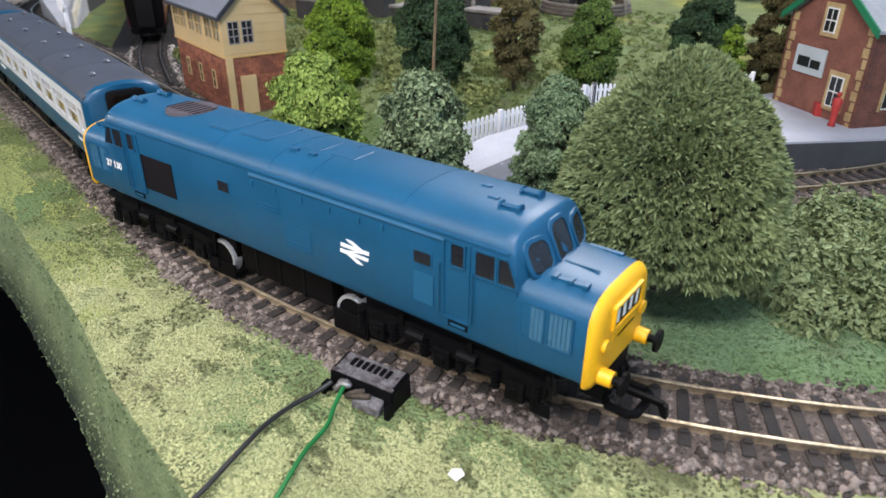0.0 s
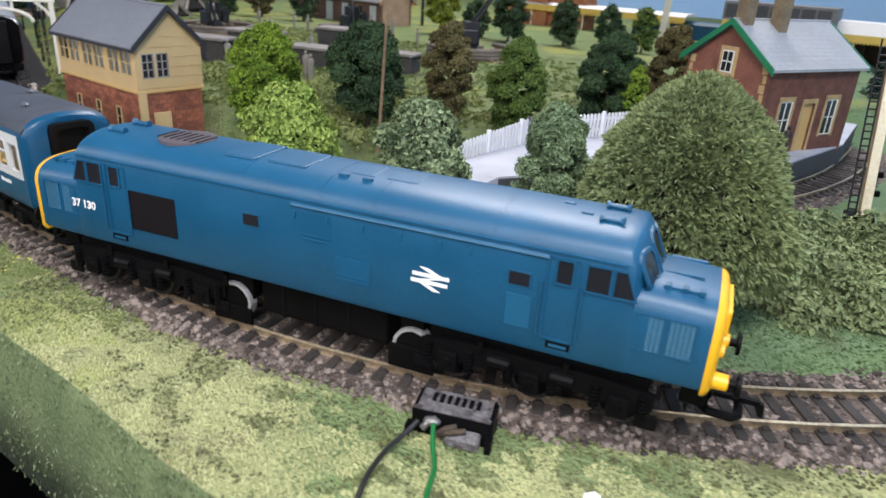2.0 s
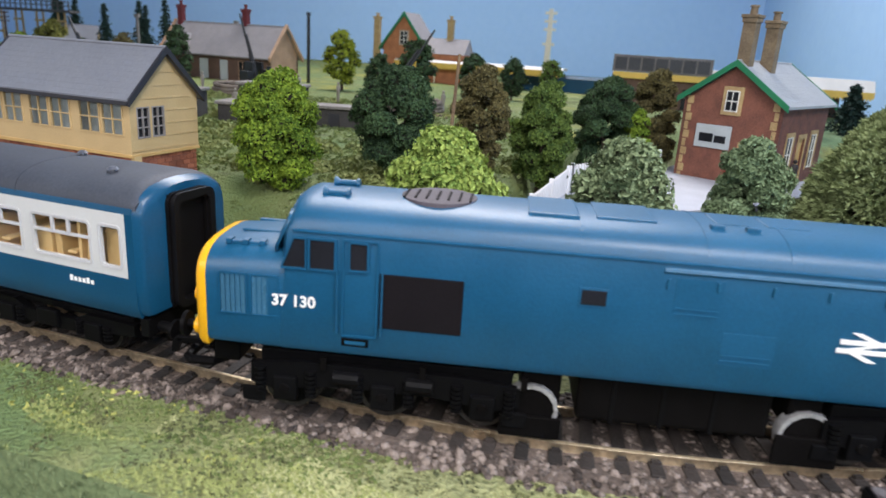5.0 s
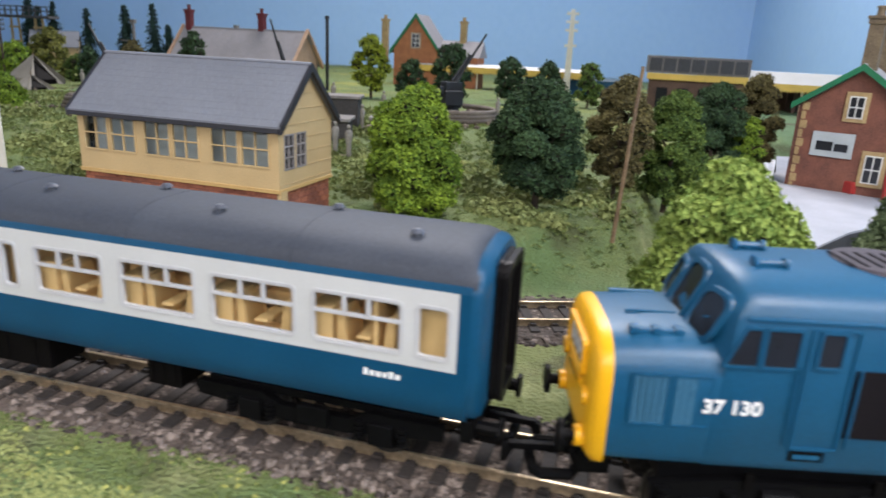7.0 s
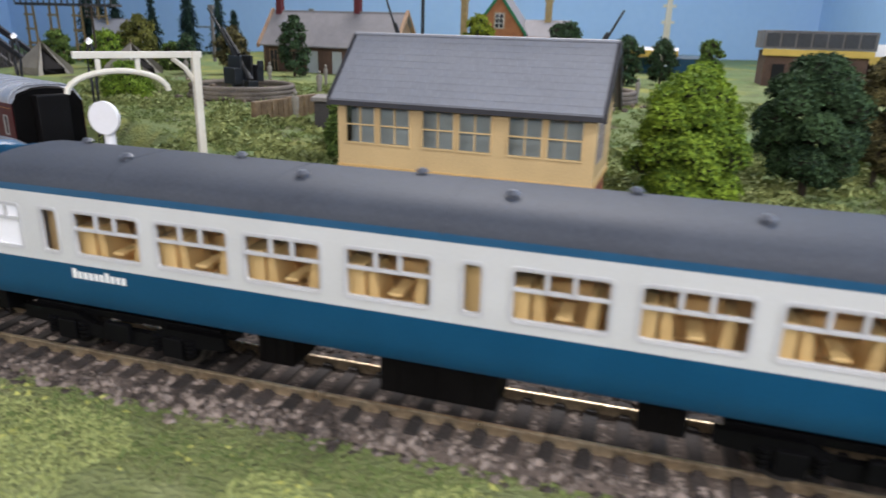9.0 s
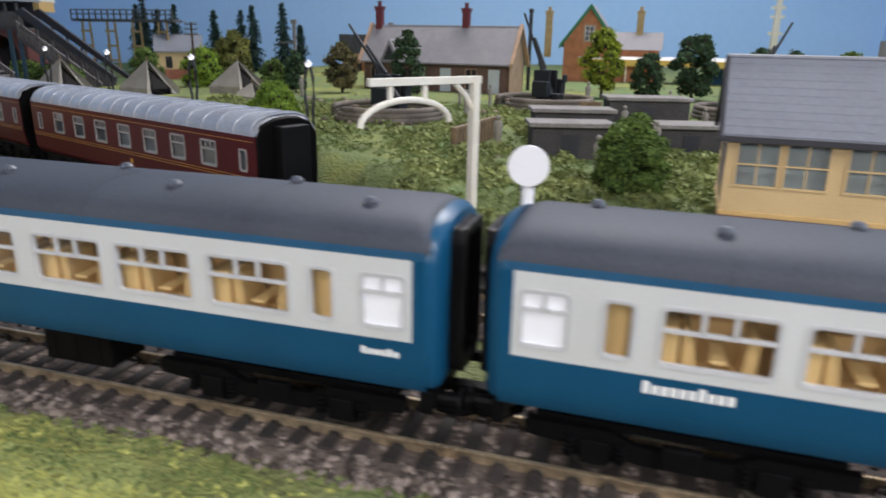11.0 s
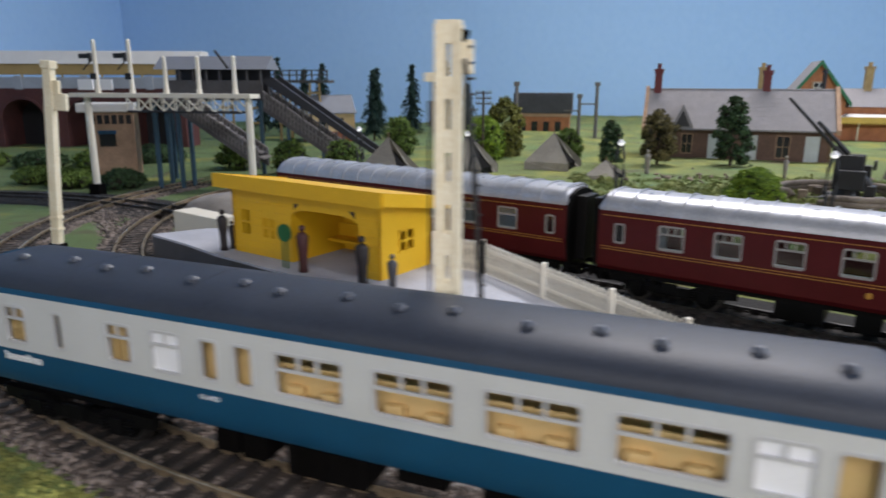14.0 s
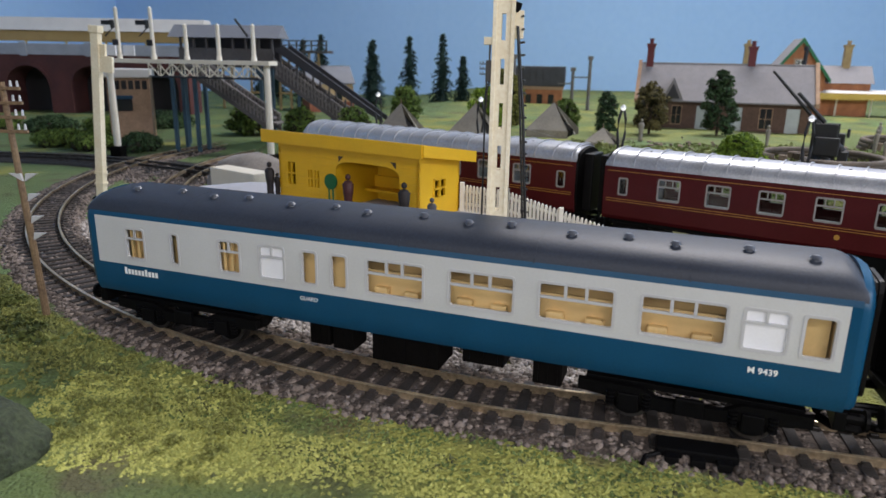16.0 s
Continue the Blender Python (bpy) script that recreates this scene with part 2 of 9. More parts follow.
def box(bm, x0, x1, y0, y1, z0, z1, bevel=0.0):
    c = Matrix.Translation(((x0 + x1) / 2, (y0 + y1) / 2, (z0 + z1) / 2)) @ Matrix.Diagonal((abs(x1 - x0), abs(y1 - y0), abs(z1 - z0), 1))
    v = bmesh.ops.create_cube(bm, size=1, matrix=c)["verts"]
    if bevel:
        edges = {e for q in v for e in q.link_edges}
        bmesh.ops.bevel(bm, geom=list(edges), offset=bevel, segments=2, profile=0.6, affect="EDGES")
    return bm


def rod(bm, p, q, r, r2=None, n=10):
    p, q = Vector(p), Vector(q)
    m = Matrix.Translation((p + q) / 2) @ (q - p).to_track_quat("Z", "Y").to_matrix().to_4x4()
    bmesh.ops.create_cone(bm, cap_ends=True, segments=n, radius1=r, radius2=r if r2 is None else r2, depth=(q - p).length, matrix=m)
    return bm


def ball(bm, c, r, sub=2, sx=1, sy=1, sz=1):
    bmesh.ops.create_icosphere(bm, subdivisions=sub, radius=r, matrix=Matrix.Translation(c) @ Matrix.Diagonal((sx, sy, sz, 1)))
    return bm


def prism(bm, pts, axis, a, b):
    """A closed outline swept along an axis: x takes (y, z) pairs, y takes (x, z), z takes (x, y)."""
    def at(u, v, w):
        return (w, u, v) if axis == "x" else (u, w, v) if axis == "y" else (u, v, w)
    lo, hi = [bm.verts.new(at(u, v, a)) for u, v in pts], [bm.verts.new(at(u, v, b)) for u, v in pts]
    n = len(pts)
    for i in range(n):
        bm.faces.new((lo[i], lo[(i + 1) % n], hi[(i + 1) % n], hi[i]))
    bm.faces.new(lo), bm.faces.new(hi)
    return bm


def loft(bm, rings, close=True):
    """Rings of the same count of points, skinned in order and capped."""
    rows = [[bm.verts.new(p) for p in ring] for ring in rings]
    n = len(rows[0])
    for a, b in zip(rows, rows[1:]):
        for i in range(n):
            bm.faces.new((a[i], a[(i + 1) % n], b[(i + 1) % n], b[i]))
    if close:
        bm.faces.new(rows[0]), bm.faces.new(rows[-1])
    return bm


def tube(bm, pts, r, n=8):
    pts = [Vector(p) for p in pts]
    rings = []
    for i, p in enumerate(pts):
        d = (pts[min(i + 1, len(pts) - 1)] - pts[max(i - 1, 0)]).normalized()
        q = d.to_track_quat("Z", "Y")
        rings.append([p + q @ Vector((r * math.cos(2 * math.pi * k / n), r * math.sin(2 * math.pi * k / n), 0)) for k in range(n)])
    return loft(bm, rings)


def holed(bm, x0, x1, z0, z1, holes, y0, y1):
    """An upright slab between y0 and y1 with rectangular openings (x0, x1, z0, z1) through it."""
    xs = sorted({x0, x1, *(v for h in holes for v in h[:2])})
    zs = sorted({z0, z1, *(v for h in holes for v in h[2:])})
    solid = {}
    for i in range(len(xs) - 1):
        for k in range(len(zs) - 1):
            cx, cz = (xs[i] + xs[i + 1]) / 2, (zs[k] + zs[k + 1]) / 2
            solid[i, k] = not any(h[0] < cx < h[1] and h[2] < cz < h[3] for h in holes)
    verts = {}

    def v(i, k, y):
        if (i, k, y) not in verts:
            verts[i, k, y] = bm.verts.new((xs[i], y, zs[k]))
        return verts[i, k, y]
    for (i, k), full in solid.items():
        if not full:
            continue
        for y in (y0, y1):
            bm.faces.new((v(i, k, y), v(i + 1, k, y), v(i + 1, k + 1, y), v(i, k + 1, y)))
        for di, dk, a, b in ((-1, 0, (i, k), (i, k + 1)), (1, 0, (i + 1, k), (i + 1, k + 1)), (0, -1, (i, k), (i + 1, k)), (0, 1, (i, k + 1), (i + 1, k + 1))):
            if not solid.get((i + di, k + dk), False):
                bm.faces.new((v(*a, y0), v(*b, y0), v(*b, y1), v(*a, y1)))
    return bm


def rounded(x0, x1, z0, z1, r, n=4):
    out = []
    for cx, cz, a in ((x1 - r, z1 - r, 0), (x0 + r, z1 - r, 90), (x0 + r, z0 + r, 180), (x1 - r, z0 + r, 270)):
        for i in range(n + 1):
            t = radians(a + 90 * i / n)
            out.append((cx + r * math.cos(t), cz + r * math.sin(t)))
    return out


def ring(bm, x0, x1, z0, z1, r, w, y0, y1):
    """A frame with rounded corners, of width w, in the plane of x and z."""
    o, i = rounded(x0, x1, z0, z1, r), rounded(x0 + w, x1 - w, z0 + w, z1 - w, max(0.2, r - w * 0.5))
    loops = [[bm.verts.new((x, y, z)) for x, z in pts] for pts, y in ((o, y0), (o, y1), (i, y1), (i, y0))]
    n = len(o)
    for a, b in zip(loops, loops[1:] + loops[:1]):
        for k in range(n):
            bm.faces.new((a[k], a[(k + 1) % n], b[(k + 1) % n], b[k]))
    return bm


def cloud(name, verts, faces, mat, parent=None, label=""):
    me = bpy.data.meshes.new(name)
    me.from_pydata([tuple(v) for v in verts], [], [tuple(f) for f in faces])
    me.materials.append(mat)
    ob = new(name, me)
    if parent:
        ob.parent = parent
    if label:
        tagged(ob, label=label)
    return ob


def lettering(body, size, mat, parent, x, y, z, rot=(90, 0, 0), extrude=0.06, label="", bold=0.0):
    cu = bpy.data.curves.new("lettering", "FONT")
    cu.body, cu.size, cu.extrude = body, size * MM, extrude * MM
    cu.offset = bold * MM
    cu.materials.append(mat)
    ob = new("lettering", cu)
    ob.matrix_world = pose(x * MM, y * MM, z * MM, *rot)
    ob.parent = parent
    if label:
        tagged(ob, label=label)
    return ob


# ---- plan: track lines, ground form ----
def smooth(t):
    t = min(1.0, max(0.0, t))
    return t * t * (3 - 2 * t)


def along(x, table):
    for (xa, ya), (xb, yb) in zip(table, table[1:]):
        if x <= xb:
            return ya + (yb - ya) * max(0, x - xa) / (xb - xa)
    return table[-1][1]


EDGE = [(-1600, 170), (-700, 140), (-480, 135), (-100, 118), (120, 109), (240, 106), (312, 98), (345, 94), (390, 85.8), (445, 80.5), (530, 80), (620, 95), (760, 140)]
BANK = [(-1600, 1080), (-900, 900), (-700, 780), (-495, 610), (-110, 390), (-50, 322), (40, 300), (260, 288), (318, 325), (345, 500), (420, 620), (760, 700)]


def height(x, y):
    b = y - along(x, BANK)
    k = 0.45 + 0.55 * smooth((b + 20) / 60)
    raised = 6 * (1 - smooth((x - 60) / 120))
    h = -7.9 + (20 + raised) * smooth((b - 4) / 40) * (1 - 0.7 * smooth((-x - 520) / 200)) + (13 - raised) * smooth((y - 450) / 350) * smooth(b / 60) * (1 - smooth((-x - 480) / 150))
    h += 9 * math.exp(-((x + 590) / 38) ** 2 - ((y - 228) / 30) ** 2)
    return h + k * (1.2 * noise.noise((x / 60, y / 60, 0)) + 0.7 * noise.noise((x / 17, y / 17, 3)))


def arc(cx, cy, r, a0, a1, n):
    return [(cx + r * math.sin(radians(a0 + (a1 - a0) * i / n)), cy - r * math.cos(radians(a0 + (a1 - a0) * i / n))) for i in range(n + 1)]


def spline(pts, step=6.0):
    out = []
    for i in range(len(pts) - 1):
        p0, p1, p2, p3 = (Vector(pts[max(0, min(len(pts) - 1, i + k))]) for k in (-1, 0, 1, 2))
        n = max(2, int((p2 - p1).length / step))
        for k in range(n):
            t = k / n
            out.append(tuple(0.5 * (2 * p1 + (p2 - p0) * t + (2 * p0 - 5 * p1 + 4 * p2 - p3) * t * t + (3 * p1 - p0 - 3 * p2 + p3) * t ** 3)))
    out.append(tuple(pts[-1]))
    return out


def resample(pts, step):
    out, left = [], 0.0
    for (xa, ya), (xb, yb) in zip(pts, pts[1:]):
        d = math.hypot(xb - xa, yb - ya)
        while left <= d:
            t = left / d if d else 0
            out.append((xa + (xb - xa) * t, ya + (yb - ya) * t, math.atan2(yb - ya, xb - xa)))
            left += step
        left -= d
    return out


# the front line: curve at the left, a straight, curve at the right; left to right
MAIN = list(reversed(arc(-300, 690, 462, -6.5, -112, 60)))
MAIN += arc(347, 532.8, 380, -6.5, 70, 40)
SECOND = list(reversed(arc(-300, 690, 384, -16, -105, 50))) + spline([(-330, 303), (-200, 292), (-81, 281), (40, 262), (150, 251), (250, 253), (345, 287), (430, 345), (500, 430), (540, 525), (560, 640)])
SIDING = spline([(-1000, 690), (-820, 690), (-640, 625), (-459, 528), (-216, 397.7), (-60, 316), (60, 266)])

# ---- room ----
def room():
    bm = bmesh.new()
    box(bm, -1640, 820, 1950, 2010, -750, 1600)
    lone("wall_north", bm, M["wall_blue"], "sky-blue painted backdrop wall behind the layout", "wall", kind="structure")
    bm = bmesh.new()
    box(bm, -1640, -1545, -900, 1950, -750, 1600)
    lone("wall_west", bm, M["wall_blue"], "sky-blue painted side wall", "wall", kind="structure")
    bm = bmesh.new()
    box(bm, 760, 820, -900, 1950, -750, 1600)
    lone("wall_east", bm, M["wall_blue"], "pale blue painted side wall", "wall", kind="structure")
    # unseen wall behind the camera, dark to cut fill and reflections
    bm = bmesh.new()
    box(bm, -1640, 820, -960, -900, -750, 1600)
    lone("wall_south", bm, M["south_dark"], "unseen wall behind the aisle, darkened to cut bounced light", "wall", kind="structure")
    bm = bmesh.new()
    box(bm, -1640, 820, -960, 2010, -810, -750)
    lone("floor", bm, M["floor_dark"], "dark floor of the room under the layout", "floor", kind="structure")
    # unseen ceiling, grey enough to hold down the bounced light
    bm = bmesh.new()
    box(bm, -1640, 820, -960, 2010, 1600, 1650)
    lone("ceiling", bm, M["ceiling_low_bounce"], "unseen grey ceiling, toned down to cut bounced light", "ceiling", kind="structure")


room()


def ground_material():
    """Scatter of several greens: pale flock to the right, yellow flock to the left of the front strip, green beyond the siding."""
    m = material("scatter_grass", (0.44, 0.455, 0.22), (0.16, 0.18, 0.07), 0.95, fine=620, coarse=110, bump=1.0, depth=0.003)
    nt = m.node_tree
    bsdf = nt.nodes["Principled BSDF"]
    base = bsdf.inputs["Base Color"].links[0].from_socket
    tc = next(n for n in nt.nodes if n.type == "TEX_COORD")
    sep = nt.nodes.new("ShaderNodeSeparateXYZ")
    nt.links.new(tc.outputs["Object"], sep.inputs[0])

    def ramp(socket, low, high, top=1.0):
        r = nt.nodes.new("ShaderNodeMapRange")
        r.inputs["From Min"].default_value, r.inputs["From Max"].default_value, r.inputs["To Max"].default_value = low, high, top
        nt.links.new(socket, r.inputs["Value"])
        return r.outputs["Result"]

    def cloudy(scale, seed, detail=8):
        shift = nt.nodes.new("ShaderNodeVectorMath")
        shift.inputs[1].default_value = (seed, seed, seed)
        nt.links.new(tc.outputs["Object"], shift.inputs[0])
        n = nt.nodes.new("ShaderNodeTexNoise")
        n.inputs["Scale"].default_value, n.inputs["Detail"].default_value = scale, detail
        nt.links.new(shift.outputs[0], n.inputs["Vector"])
        return n.outputs["Fac"]

    def times(a, b):
        n = nt.nodes.new("ShaderNodeMath")
        n.operation = "MULTIPLY"
        nt.links.new(a, n.inputs[0])
        nt.links.new(b, n.inputs[1])
        return n.outputs[0]

    def over(colour, mask):
        nonlocal base
        mx = nt.nodes.new("ShaderNodeMix")
        mx.data_type = "RGBA"
        mx.inputs[7].default_value = (*colour, 1)
        nt.links.new(mask, mx.inputs[0])
        nt.links.new(base, mx.inputs[6])
        base = mx.outputs[2]
    # yellow flock on the left part, green field at the back
    over((0.15, 0.18, 0.055), times(ramp(sep.outputs[0], 0.34, 0.26), ramp(cloudy(40, 51.0), 0.2, 0.5, 0.85)))
    over((0.37, 0.36, 0.075), times(ramp(sep.outputs[0], -0.02, -0.16), ramp(cloudy(30, 3.0), 0.20, 0.48, 0.9)))
    over((0.085, 0.125, 0.035), times(ramp(sep.outputs[1], 0.194, 0.178, 0.9), ramp(sep.outputs[0], -0.30, -0.36)))
    over((0.145, 0.192, 0.064), times(ramp(sep.outputs[1], 0.235, 0.30), ramp(cloudy(18, 21.0), 0.25, 0.50, 0.95)))
    over((0.10, 0.155, 0.055), ramp(sep.outputs[0], -0.475, -0.515, 0.9))
    over((0.130, 0.215, 0.105), times(ramp(sep.outputs[0], 0.44, 0.50, 0.9), ramp(sep.outputs[1], 0.195, 0.225)))
    # smooth green paint between, dark moss and bare brown patches
    over((0.13, 0.21, 0.075), ramp(cloudy(12, 17.0), 0.54, 0.64, 0.75))
    over((0.075, 0.085, 0.032), ramp(cloudy(34, 9.0), 0.56, 0.68, 0.8))
    over((0.10, 0.075, 0.045), ramp(cloudy(26, 31.0), 0.60, 0.70, 0.7))
    over((0.30, 0.29, 0.055), times(ramp(sep.outputs[1], 0.30, 0.40), ramp(cloudy(14, 41.0), 0.56, 0.66, 0.7)))
    nt.links.new(base, bsdf.inputs["Base Color"])
    return m


M["grass"] = ground_material()


def ground():
    xs = list(np.r_[np.arange(-1580, -700, 22), np.arange(-700, 640, 7), np.arange(640, 761, 15)])
    vs = np.r_[np.linspace(0, 0.35, 110), np.linspace(0.36, 1, 60)]
    verts, faces = [], []
    for x in xs:
        e = along(x, EDGE)
        for v in vs:
            y = e + (1950 - e) * v * v * 0.5 + (1950 - e) * v * 0.5
            verts.append((x * MM, y * MM, height(x, y) * MM))
    n = len(vs)
    for i in range(len(xs) - 1):
        for k in range(n - 1):
            a = i * n + k
            faces.append((a, a + n, a + n + 1, a + 1))
    ob = cloud("ground", verts, faces, M["grass"])
    ob.data.shade_smooth()
    tagged(ob, "scatter-covered grassy ground of the model railway layout", "ground", kind="structure")
    # the painted front edge of the board
    verts, faces = [], []
    for i, x in enumerate(np.arange(-1580, 761, 12)):
        e = along(x, EDGE)
        w = 2.5 * noise.noise((x / 30, 1, 1))
        for k, (dy, z) in enumerate(((0, height(x, e)), (-1.6 + 0.3 * w, -11), (-4.4 + 0.4 * w, -25), (-9, -50), (6, -50))):
            verts.append((x * MM, (e + dy) * MM, z * MM))
        if i:
            for k in range(4):
                a = (i - 1) * 5 + k
                faces.append((a, a + 1, a + 6, a + 5))
    ob = cloud("layout_edge", verts, faces, M["fascia"])
    ob.data.shade_smooth()
    tagged(ob, "rough dark green painted front edge of the baseboard", "board edge", kind="structure")


ground()


# ---- track ----
def sweep_flat(bm, pts, section, off):
    rings = []
    for x, y, a in pts:
        nx, ny = -math.sin(a), math.cos(a)
        rings.append([(x + nx * (off + u), y + ny * (off + u), v) for u, v in section])
    return loft(bm, rings)


SLEEPER_MESH = None


def track(name, line, label, near=None, step=8.0, wide=25, bed="ballast_bed", metal="rail"):
    global SLEEPER_MESH
    pts = resample(line, 7)
    t = thing(name, label, "track", kind="structure")
    bm = bmesh.new()
    sweep_flat(bm, pts, [(-wide, -9.5), (-wide + 6, -6.6), (wide - 6, -6.6), (wide, -9.5)], 0)
    part("ballast_bed", bm, M[bed], t, "dark brown ballast bed")
    sec = [(-0.42, -6.6), (0.42, -6.6), (0.42, -4.7), (0.62, -4.5), (0.62, -4.05), (0.4, -3.9), (-0.4, -3.9), (-0.62, -4.05), (-0.62, -4.5), (-0.42, -4.7)]
    for off in (-8.9, 8.9):
        bm = bmesh.new()
        sweep_flat(bm, pts, sec, off)
        sharp(part("rail", bm, M[metal], t, "tarnished brassy rail" if metal == "rail" else "rail darkened for the front train's shadow"), 50)
    if SLEEPER_MESH is None:
        bm = bmesh.new()
        box(bm, -1.75, 1.75, -15.5, 15.5, -8.2, -5.9, 0.25)
        for s in (-8.9, 8.9):
            box(bm, -1.1, 1.1, s - 2.2, s - 0.7, -6.2, -5.1)
            box(bm, -1.1, 1.1, s + 0.7, s + 2.2, -6.2, -5.1)
        bm.transform(Matrix.Scale(MM, 4))
        SLEEPER_MESH = bpy.data.meshes.new("sleeper")
        bm.to_mesh(SLEEPER_MESH)
        bm.free()
        SLEEPER_MESH.materials.append(M["sleeper"])
    rng = random.Random(7)
    for x, y, a in resample(line, step):
        if near and not near(x, y):
            continue
        s = new("sleeper", SLEEPER_MESH)
        s.matrix_world = pose(x * MM, y * MM, rng.uniform(-0.25, 0.1) * MM, 0, 0, math.degrees(a) + rng.uniform(-1.5, 1.5))
        s.parent = t
    return t


STONE = np.array([(1, 0, 0), (-1, 0.1, 0), (0.1, 1, 0.1), (0, -1, 0), (0.1, 0, 0.8), (0, 0.1, -0.6)])
STONE_F = np.array([(0, 2, 4), (2, 1, 4), (1, 3, 4), (3, 0, 4), (2, 0, 5), (1, 2, 5), (3, 1, 5), (0, 3, 5)])


def stones(name, line, count, seed, spread=24, size=(0.8, 2.1), label="loose brown and grey ballast stones along the track", mat="ballast", gaps=True):
    rng = np.random.default_rng(seed)
    pts = np.array(resample(line, 2.0))
    off = rng.uniform(-1, 1, count)
    off = np.sign(off) * np.abs(off) ** 0.8 * spread
    at = rng.integers(0, len(pts), count)
    # between the rails the stones lie in the gaps between sleepers
    pick = pts[np.where(gaps & (np.abs(off) < 16.5), np.minimum(at // 4 * 4 + 2, len(pts) - 1), at)]
    inside = np.abs(off) < 16.5
    z = np.where(np.abs(off) < 16.5, -7.4, -7.0) - np.clip(np.abs(off) - 18, 0, None) * 0.30
    near_rail = gaps & (np.minimum(np.abs(off - 8.9), np.abs(off + 8.9)) < 1.5)
    s = rng.uniform(*size, count) * np.where(near_rail, 0.55, np.where(inside, 0.95, 1.12))
    x = pick[:, 0] - np.sin(pick[:, 2]) * off + rng.normal(0, 0.8, count)
    y = pick[:, 1] + np.cos(pick[:, 2]) * off + rng.normal(0, 1, count)
    q = STONE[None] * rng.uniform(0.6, 1.25, (count, 6, 3)) * s[:, None, None]
    a, b = rng.uniform(0, 6.28, count), rng.uniform(-0.7, 0.7, count)
    ca, sa, cb, sb = np.cos(a)[:, None], np.sin(a)[:, None], np.cos(b)[:, None], np.sin(b)[:, None]
    X, Y, Z = q[..., 0] * ca - q[..., 1] * sa, q[..., 0] * sa + q[..., 1] * ca, q[..., 2] * 0.8
    X, Z = X * cb - Z * sb, X * sb + Z * cb
    v = np.stack([X + x[:, None], Y + y[:, None], Z + z[:, None] + 0.3], -1).reshape(-1, 3) * MM
    f = (STONE_F[None] + 6 * np.arange(count)[:, None, None]).reshape(-1, 3)
    ob = cloud(name, v.tolist(), f.tolist(), M[mat])
    ob.data.shade_smooth()
    return tagged(ob, label, "ballast", kind="stuff")


def flock(name, count, seed, area, mat, size, label, keep=None, lift=0.3, upright=0.5, clump=0):
    """Scatter flakes laid over the ground inside area (x0, x1, y0, y1)."""
    rng = np.random.default_rng(seed)
    x, y = rng.uniform(area[0], area[1], count), rng.uniform(0, 1, count) ** 1.0 * (area[3] - area[2]) + area[2]
    ok = np.array([y_ > along(x_, EDGE) + 0.5 and (keep is None or keep(x_, y_)) for x_, y_ in zip(x, y)])
    x, y = x[ok], y[ok]
    z = np.array([height(a, b) for a, b in zip(x, y)]) + lift
    if clump:
        # several flakes heaped into a small dome
        r = np.repeat(rng.uniform(1.2, 2.8, len(x)), clump)
        x, y, z = np.repeat(x, clump), np.repeat(y, clump), np.repeat(z, clump)
        d = rng.normal(0, 1, (len(x), 3))
        d /= np.linalg.norm(d, axis=1, keepdims=True)
        x, y, z = x + d[:, 0] * r, y + d[:, 1] * r, z + np.abs(d[:, 2]) * r * 0.75
    n = len(x)
    s = rng.uniform(*size, n)
    # a small crumpled tuft: three leaning triangles
    v = np.zeros((n, 9, 3))
    for k in range(3):
        a = rng.uniform(0, 6.28, n)
        tip = rng.normal(0, 0.6, (n, 2)) * s[:, None]
        w = s * rng.uniform(0.4, 0.9, n)
        v[:, 3 * k] = np.stack([x + np.cos(a) * w, y + np.sin(a) * w, z - 0.3], -1)
        v[:, 3 * k + 1] = np.stack([x - np.cos(a) * w, y - np.sin(a) * w, z - 0.3], -1)
        v[:, 3 * k + 2] = np.stack([x + tip[:, 0], y + tip[:, 1], z + s * upright * rng.uniform(0.5, 1.6, n)], -1)
    f = np.arange(n * 9).reshape(-1, 3)
    return tagged(cloud(name, (v.reshape(-1, 3) * MM).tolist(), f.tolist(), mat), label, "grass", kind="stuff")


CLUMP = np.array([(0, 0, 1), (0.95, 0, 0.2), (0.29, 0.9, 0.2), (-0.77, 0.56, 0.2), (-0.77, -0.56, 0.2), (0.29, -0.9, 0.2)])
CLUMP_F = np.array([(0, 1, 2), (0, 2, 3), (0, 3, 4), (0, 4, 5), (0, 5, 1)])


